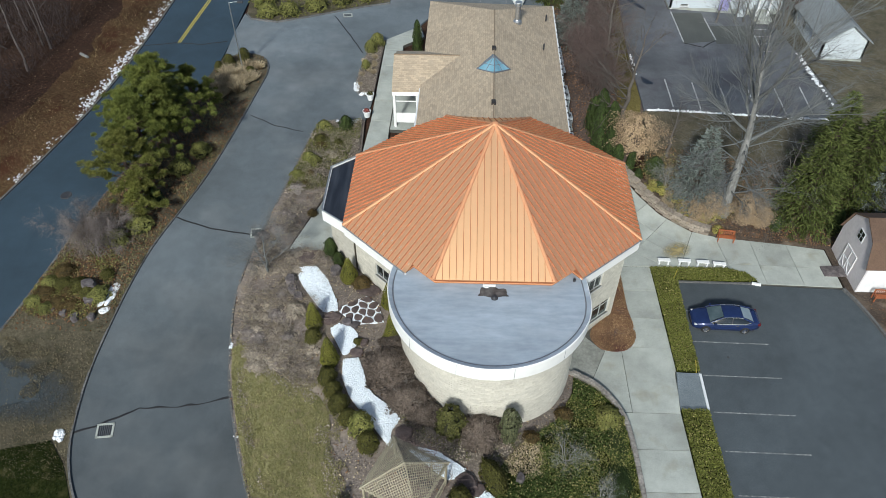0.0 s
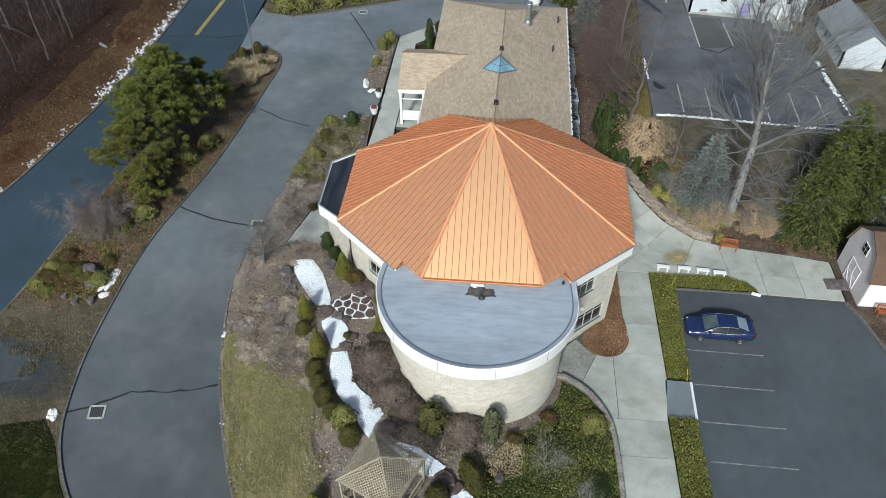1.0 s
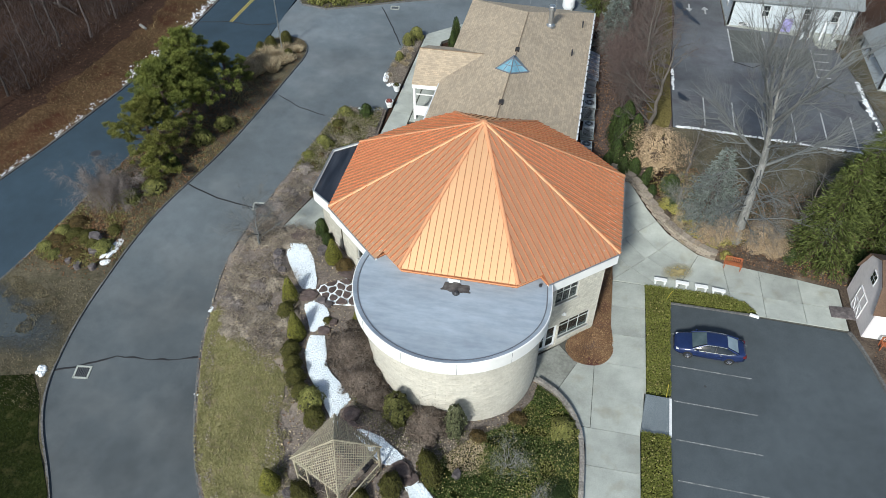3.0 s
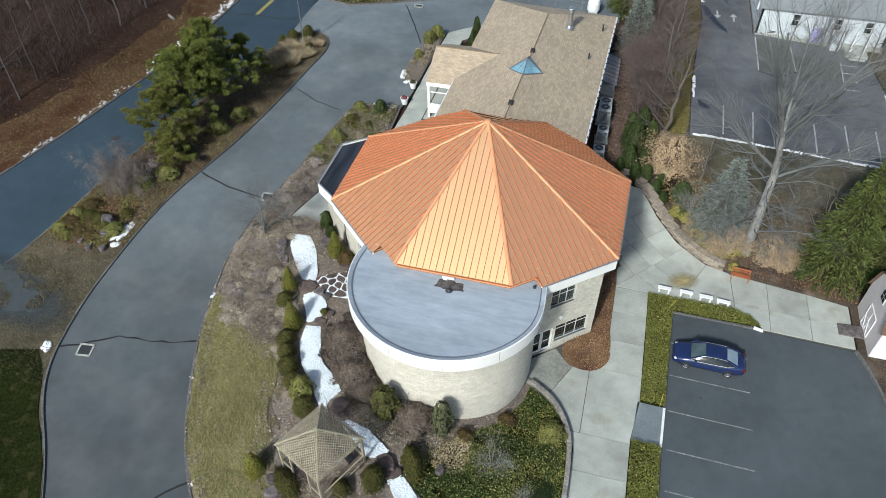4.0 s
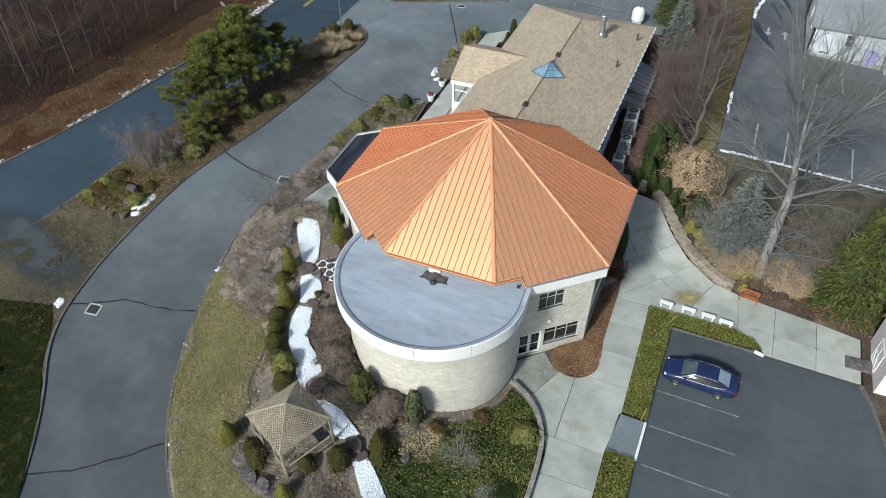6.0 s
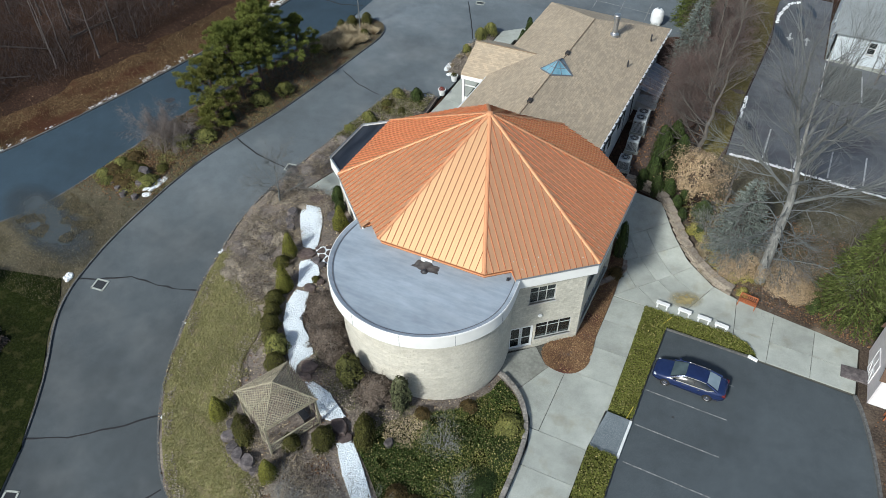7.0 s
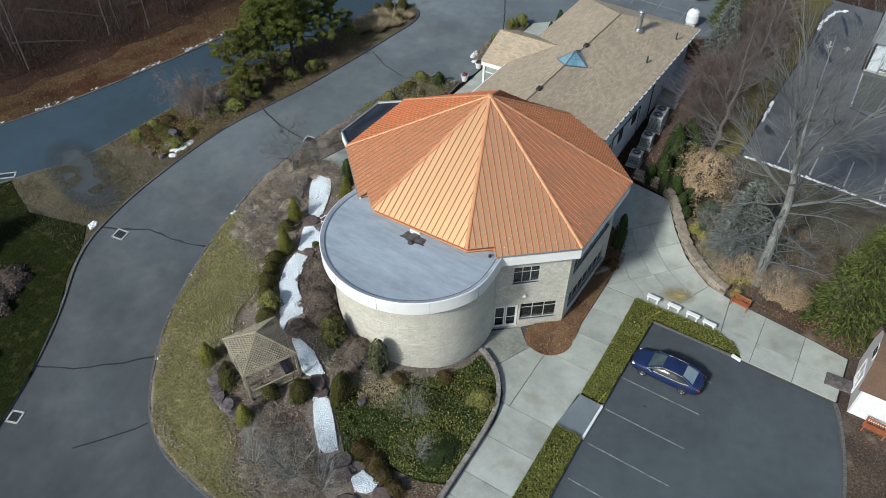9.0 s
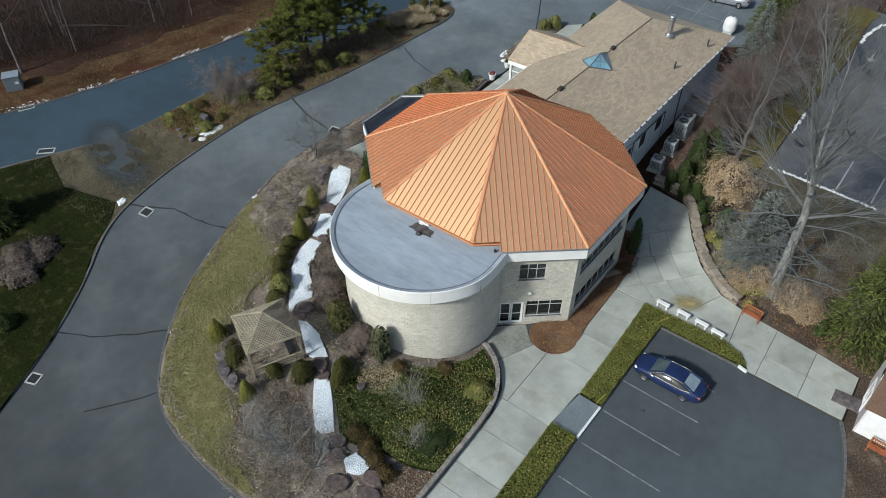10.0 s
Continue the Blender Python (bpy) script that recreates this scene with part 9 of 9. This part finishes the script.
M_NAVY = surf("navy_car_paint", [(0.017, 0.031, 0.1), (0.023, 0.04, 0.125)], 3, 0.14, 0.0, metal=0.3, spec=0.9)
M_SILVER = surf("silver_car_paint", [(0.42, 0.45, 0.5), (0.5, 0.53, 0.58)], 3, 0.25, 0.0, metal=0.6, spec=0.8)
car(21.2, 35.75, -1.5, M_NAVY, "dark navy blue saloon car in a parking bay")
car(5.3, 86.2, 8, M_SILVER, "silver saloon car parked behind the annex")

# street lamp on the island
lx, ly = -19.8, 62.3
lamp_post = thing("street_lamp", "thin dark metal street lamp on the island", "street lamp", lx, ly, g(lx, ly))
part("pole", tube([(0, 0, -0.2), (0, 0, 3.4), (0, 0, 6.7)], [0.07, 0.055, 0.045], 10), M_METAL, lamp_post)
part("base", lathe([(0.0, 0.4), (0.16, 0.4), (0.18, 0.0), (0.18, -0.2)], 14), M_CONCRETE, lamp_post)
part("arm", tube([(0, 0, 6.65), (0.4, 0, 6.75), (0.85, 0.05, 6.77)], [0.035, 0.03, 0.03], 8), M_METAL, lamp_post)
part("lamp_head", boxes((0.75, -0.13, 6.68, 1.3, 0.23, 6.82), bevel=0.04), M_DARKMETAL, lamp_post)


# air conditioning units beside the annex
def ac_unit(x, y, w, d, h, fans, label):
    z = g(x, y) - 0.1
    root = thing("air_conditioner", label, "air conditioner", x, y, z, 2, "air conditioners")
    part("pad", boxes((-w / 2 - 0.12, -d / 2 - 0.12, -0.15, w / 2 + 0.12, d / 2 + 0.12, 0.08)), M_CONCRETE, root)
    part("case", boxes((-w / 2, -d / 2, 0.08, w / 2, d / 2, h), bevel=0.03), M_ACCASE, root, "pale grey metal case")
    for k in range(10):
        zz = 0.2 + (h - 0.45) * k / 9
        part("louvre", boxes((-w / 2 + 0.06, -d / 2 - 0.012, zz, w / 2 - 0.06, -d / 2 + 0.01, zz + 0.04)), M_DARKMETAL, root)
    for k in range(fans):
        cy = 0.0 if fans == 1 else (-d / 4 + k * d / 2)
        fr = min(w, d / fans) * 0.4
        fan = part("fan_guard", joined(lathe([(fr, h - 0.01), (fr + 0.03, h + 0.03), (fr - 0.03, h + 0.03)], 24, 0, cy), *[tube([(fr * math.cos(a), cy + fr * math.sin(a), h + 0.025), (0.1 * math.cos(a), cy + 0.1 * math.sin(a), h + 0.035)], [0.009, 0.009], 3) for a in [2 * math.pi * q / 16 for q in range(16)]]), M_METAL, root)
        part("fan_well", lathe([(0.0, h + 0.004), (fr - 0.01, h + 0.004)], 24, 0, cy), M_DARKMETAL, fan)
        part("fan_hub", lathe([(0.0, h + 0.05), (0.1, h + 0.045), (0.12, h + 0.01)], 14, 0, cy), M_ACCASE, fan)
    return root


M_ACCASE = surf("ac_case_paint", [(0.42, 0.46, 0.49), (0.52, 0.56, 0.58)], 5, 0.55, 0.05, 0.12, 0.8)
ac_unit(11.25, 54.5, 1.0, 1.0, 1.15, 1, "square pale air conditioner beside the wall")
ac_unit(11.3, 57.0, 1.0, 1.0, 1.25, 1, "square pale air conditioner beside the wall")
ac_unit(11.15, 60.1, 1.15, 2.2, 1.5, 2, "large twin-fan pale air conditioner")

# white tank beyond the annex corner
tx, ty = 7.95, 79.5
tank = thing("gas_tank", "white rounded gas tank behind the annex", "tank", tx, ty, g(tx, ty))
part("shell", lathe([(0.0, 1.75), (0.35, 1.68), (0.6, 1.45), (0.7, 1.1), (0.7, 0.35), (0.6, 0.15), (0.0, 0.1)], 22), M_WHITE, tank)
part("foot", boxes((-0.5, -0.5, -0.3, 0.5, 0.5, 0.15)), M_CONCRETE, tank)
part("valve", lathe([(0.0, 1.9), (0.1, 1.9), (0.12, 1.7)], 10), M_METAL, tank)


# planters by the entrance walk
def planter(x, y, r, h, mat, label, leaves=None):
    root = thing("planter", label, "planter", x, y, g(x, y))
    part("pot", lathe([(r * 0.7, -0.02), (r * 0.95, h * 0.85), (r * 1.08, h * 0.88), (r * 1.08, h), (r * 0.9, h), (r * 0.85, h * 0.8), (0.0, h * 0.8)], 18), mat, root)
    v, f, _, _ = shrub_geo(r * 0.8, r * 0.8, h * 0.6, 260, 0.07, 8)
    part("plants", np_mesh("plants", v + np.array([0, 0, h * 0.75]), f, leaves or M_HEDGE), leaves or M_HEDGE, root)


planter(-7.0, 58.4, 0.36, 0.6, M_WHITE, "white round planter at the kerb")
planter(-7.05, 55.75, 0.36, 0.6, M_WHITE, "white round planter with dark red plants", leaves=leaf_mat("dark_red_leaves", (0.16, 0.04, 0.035), (0.26, 0.075, 0.06)))

# utility cabinet at the street
ux, uy = -45.95, 27.85
cab = thing("utility_cabinet", "grey-blue utility cabinet with a pale label", "utility cabinet", ux, uy, g(ux, uy) - 0.05, 60)
part("case", boxes((-0.75, -0.65, 0, 0.75, 0.65, 1.5), bevel=0.04), surf("cabinet_paint", [(0.11, 0.14, 0.17), (0.16, 0.19, 0.22)], 5, 0.5, 0.05), cab)
part("lid", boxes((-0.8, -0.7, 1.5, 0.8, 0.7, 1.58), bevel=0.03), surf("cabinet_lid_paint", [(0.2, 0.24, 0.28), (0.27, 0.31, 0.35)], 5, 0.5, 0.05), cab)
for k in range(3):
    part("label_bar", boxes((0.2, -0.66, 0.75 + k * 0.1, 0.55, -0.645, 0.81 + k * 0.1)), M_WHITE, cab)

# ---- buildings beyond ----
M_SHEDWALL = surf("pale_shed_cladding", [(0.6, 0.56, 0.57), (0.68, 0.64, 0.65)], 4, 0.7, 0.1, 0.08, 0.6)
M_SHEDROOF = surf("brown_shed_roof", [(0.1, 0.062, 0.042), (0.16, 0.1, 0.07)], 14, 0.9, 0.4, 0.2, 0.6)
SX, SY, SW2, SD = 32.35, 41.65, 2.42, 7.0
sz0 = -0.05
shed = thing("shed", "pale gambrel-roofed barn shed with a brown roof", "shed", SX, SY, sz0)
gam = [(-SW2, 0), (SW2, 0), (SW2, 2.65), (SW2 - 0.72, 4.45), (0, 5.4), (-SW2 + 0.72, 4.45), (-SW2, 2.65)]
for x0 in (0.0, SD - 0.12):
    k = len(gam)
    vs = [(x0, y, z) for y, z in gam] + [(x0 + 0.12, y, z) for y, z in gam]
    part("gable_wall", (vs, [tuple(range(k))[::-1], tuple(range(k, 2 * k))] + [(j, (j + 1) % k, k + (j + 1) % k, k + j) for j in range(k)]), M_SHEDWALL, shed)
for s in (-1, 1):
    part("side_wall", boxes((0.12, min(s * SW2, s * (SW2 - 0.12)), 0, SD - 0.12, max(s * SW2, s * (SW2 - 0.12)), 2.62)), M_WHITE, shed)
    for (ya, za), (yb, zb) in (((SW2 + 0.12, 2.5), (SW2 - 0.7, 4.5)), ((SW2 - 0.7, 4.5), (0.0, 5.48))):
        vs = [(-0.2, s * ya, za), (SD + 0.2, s * ya, za), (SD + 0.2, s * yb, zb), (-0.2, s * yb, zb)]
        vs += [(x, y, z + 0.09) for x, y, z in vs]
        part("roof_slope", (vs, [(3, 2, 1, 0), (4, 5, 6, 7), (0, 1, 5, 4), (1, 2, 6, 5), (2, 3, 7, 6), (3, 0, 4, 7)]), M_SHEDROOF, shed)
part("foundation", boxes((-0.02, -SW2 - 0.02, -0.5, SD, SW2 + 0.02, 0.02)), M_CONCRETE, shed)
sd = part("shed_door", boxes((-0.04, -0.85, 0.05, 0.0, 0.85, 2.15)), M_SHEDWALL, shed, "pale double shed door")
for y0, z0, y1, z1 in ((-0.85, 0.05, -0.78, 2.15), (0.78, 0.05, 0.85, 2.15), (-0.04, 0.05, 0.04, 2.15), (-0.78, 0.05, -0.04, 0.13), (-0.78, 2.07, -0.04, 2.15), (0.04, 0.05, 0.78, 0.13), (0.04, 2.07, 0.78, 2.15), (-0.78, 1.05, -0.04, 1.13), (0.04, 1.05, 0.78, 1.13)):
    part("door_trim", boxes((-0.07, y0, z0, -0.04, y1, z1)), M_WHITE, sd)
for y0, z0, y1, z1 in ((-0.7, 0.15, -0.12, 1.03), (0.12, 0.15, 0.7, 1.03)):
    part("brace", tube([(-0.055, y0, z0), (-0.055, y1, z1)], [0.03, 0.03], 4), M_WHITE, sd)
lw = part("loft_window", boxes((-0.05, -0.42, 3.3, 0.0, 0.42, 4.2)), M_WHITE, shed, "white-framed loft window")
for y0 in (-0.36, 0.03):
    for z0 in (3.37, 3.79):
        part("pane", boxes((-0.06, y0, z0, -0.045, y0 + 0.33, z0 + 0.36)), M_CARGLASS, lw)
ramp_ob = part("shed_ramp", ([(-1.75, -0.55, 0.02), (0.0, -0.55, 0.12), (0.0, 0.55, 0.12), (-1.75, 0.55, 0.02), (-1.75, -0.55, -0.1), (0.0, -0.55, -0.1), (0.0, 0.55, -0.1), (-1.75, 0.55, -0.1)], [(0, 1, 2, 3), (7, 6, 5, 4), (0, 4, 5, 1), (1, 5, 6, 2), (2, 6, 7, 3), (3, 7, 4, 0)]), M_ROCK, at=pose(SX, SY - 0.3, 0.05))
tagged(ramp_ob, "grey weathered ramp at the shed door", "ramp")

M_GREYROOF = surf("grey_roof_shingles", [(0.15, 0.17, 0.18), (0.21, 0.23, 0.24), (0.26, 0.28, 0.29)], 16, 0.9, 0.3, 0.12, 0.5)
M_SIDING = surf("white_siding", [(0.5, 0.55, 0.59), (0.57, 0.62, 0.66)], 2.5, 0.6, 0.1, 0.06, 0.5, stretch=(0.2, 0.2, 6.0))


def gable_house(name, label, x0, y0, x1, y1, z0, wall, rise, ridge, mat_roof, windows, over=0.35):
    """A gabled building; ridge is the axis its roof runs along."""
    root = thing(name, label, "house", (x0 + x1) / 2, (y0 + y1) / 2, z0)
    hx, hy = (x1 - x0) / 2, (y1 - y0) / 2
    for face in ("s", "n", "w", "e"):
        p, q = {"s": ((-hx, -hy), (hx, -hy)), "e": ((hx, -hy), (hx, hy)), "n": ((hx, hy), (-hx, hy)), "w": ((-hx, hy), (-hx, -hy))}[face]
        holes = [w[1:] for w in windows if w[0] == face]
        geo, e, nrm = wall_mesh(p, q, -0.6, wall, 0.2, holes)
        part("wall", geo, M_SIDING, root)
        for h in holes:
            window_unit(root, Matrix(), Vector(p), e, nrm, h, 1, (0.5,), M_WHITE, 0.1)
    part("inside", boxes((-hx + 0.5, -hy + 0.5, -0.5, hx - 0.5, hy - 0.5, wall - 0.05)), M_INSIDE, root)
    part("foundation", boxes((-hx - 0.03, -hy - 0.03, -0.8, hx + 0.03, hy + 0.03, 0.35)), M_CONCRETE, root)
    ax, cr = (hx, hy) if ridge == "x" else (hy, hx)
    for s in (-1, 1):
        k = rise / cr
        vs = [(-ax - over, s * (cr + over), wall - k * over), (ax + over, s * (cr + over), wall - k * over), (ax + over, 0, wall + rise), (-ax - over, 0, wall + rise)]
        vs += [(x, y, z + 0.16) for x, y, z in vs]
        if ridge == "y":
            vs = [(-y, x, z) for x, y, z in vs]
        part("roof_slope", (vs, [(3, 2, 1, 0), (4, 5, 6, 7), (0, 1, 5, 4), (1, 2, 6, 5), (2, 3, 7, 6), (3, 0, 4, 7)]), mat_roof, root)
        tri = [(s * ax, -cr, wall), (s * ax, cr, wall), (s * ax, 0, wall + rise), (s * (ax - 0.2), -cr, wall), (s * (ax - 0.2), cr, wall), (s * (ax - 0.2), 0, wall + rise)]
        if ridge == "y":
            tri = [(-y, x, z) for x, y, z in tri]
        part("gable", (tri, [(0, 1, 2), (5, 4, 3), (0, 3, 4, 1), (1, 4, 5, 2), (2, 5, 3, 0)]), M_SIDING, root)
    return root


gable_house("white_house", "white sided house with a grey roof", 25.8, 81.0, 38.9, 90.5, 3.1, 3.5, 2.9, "x", M_GREYROOF, [("s", 3.3, 4.1, 1.6, 2.9), ("s", 7.6, 8.4, 1.6, 2.9), ("s", 10.6, 11.4, 1.6, 2.9), ("s", 1.2, 2.2, 0.42, 0.8), ("w", 3.0, 4.0, 1.6, 2.9), ("w", 6.2, 7.2, 1.6, 2.9)])
gable_house("garage", "small white gabled garage with a grey roof", 40.0, 71.4, 44.7, 79.5, 2.1, 2.5, 1.7, "y", M_GREYROOF, [("w", 2.0, 3.0, 1.0, 2.0)])
tarp = part("awning", boxes((-0.55, -0.06, 0.2, 0.55, 0.06, 1.7), bevel=0.03), surf("lilac_cloth", [(0.33, 0.31, 0.62), (0.42, 0.4, 0.72)], 3, 0.8, 0.1), at=pose(32.0, 80.75, g(32, 80.7)))
tagged(tarp, "pale violet cloth panel at the house wall", "cloth panel")
for x in (35.6, 36.9):
    pst = part("porch_post", boxes((-0.09, -0.09, 0, 0.09, 0.09, 2.6)), M_WHITE, at=pose(x, 79.9, g(x, 79.9) - 0.1))
    tagged(pst, "white porch post by the house", "post")
deck = part("porch_steps", boxes((-1.1, -1.0, 0, 1.1, 1.0, 0.35), (-0.8, -1.5, 0, 0.8, -1.0, 0.18), bevel=0.02), M_CONCRETE, at=pose(36.2, 80.0, g(36.2, 80) - 0.15))
tagged(deck, "pale concrete steps at the white house", "steps")
meter = part("condenser", boxes((-0.45, -0.4, 0, 0.45, 0.4, 0.85), bevel=0.04), M_ACCASE, at=pose(34.0, 80.3, g(34, 80.3) - 0.1))
tagged(meter, "grey condenser beside the white house", "condenser")
# direction arrows on the rear lot
for x, y, a in ((23.6, 84.0, 0), (21.8, 84.2, 180)):
    arrow = part("arrow_mark", prism([(-0.1, -1.0), (0.1, -1.0), (0.1, 0.2), (0.4, 0.2), (0.0, 1.0), (-0.4, 0.2), (-0.1, 0.2)], 0, 0.012), M_LINE_CLEAR, at=pose(x, y, g(x, y) - 0.1, 0, 0, a))
    tagged(arrow, "worn white arrow painted on the asphalt", "arrow", kind="structure")

# thin yellow marker stakes lying in the planting strips
for x, y, a in ((18.67, 40.45, 62), (18.2, 31.45, 80)):
    stake = thing("marker_stake", "thin yellow plastic marker stake in the planting strip", "stake", x, y, g(x, y) + 0.2, a, "marker stakes")
    part("rod", tube([(-0.5, 0, 0.0), (0.5, 0, 0.1)], [0.025, 0.025], 6), M_YELLOW, stake)
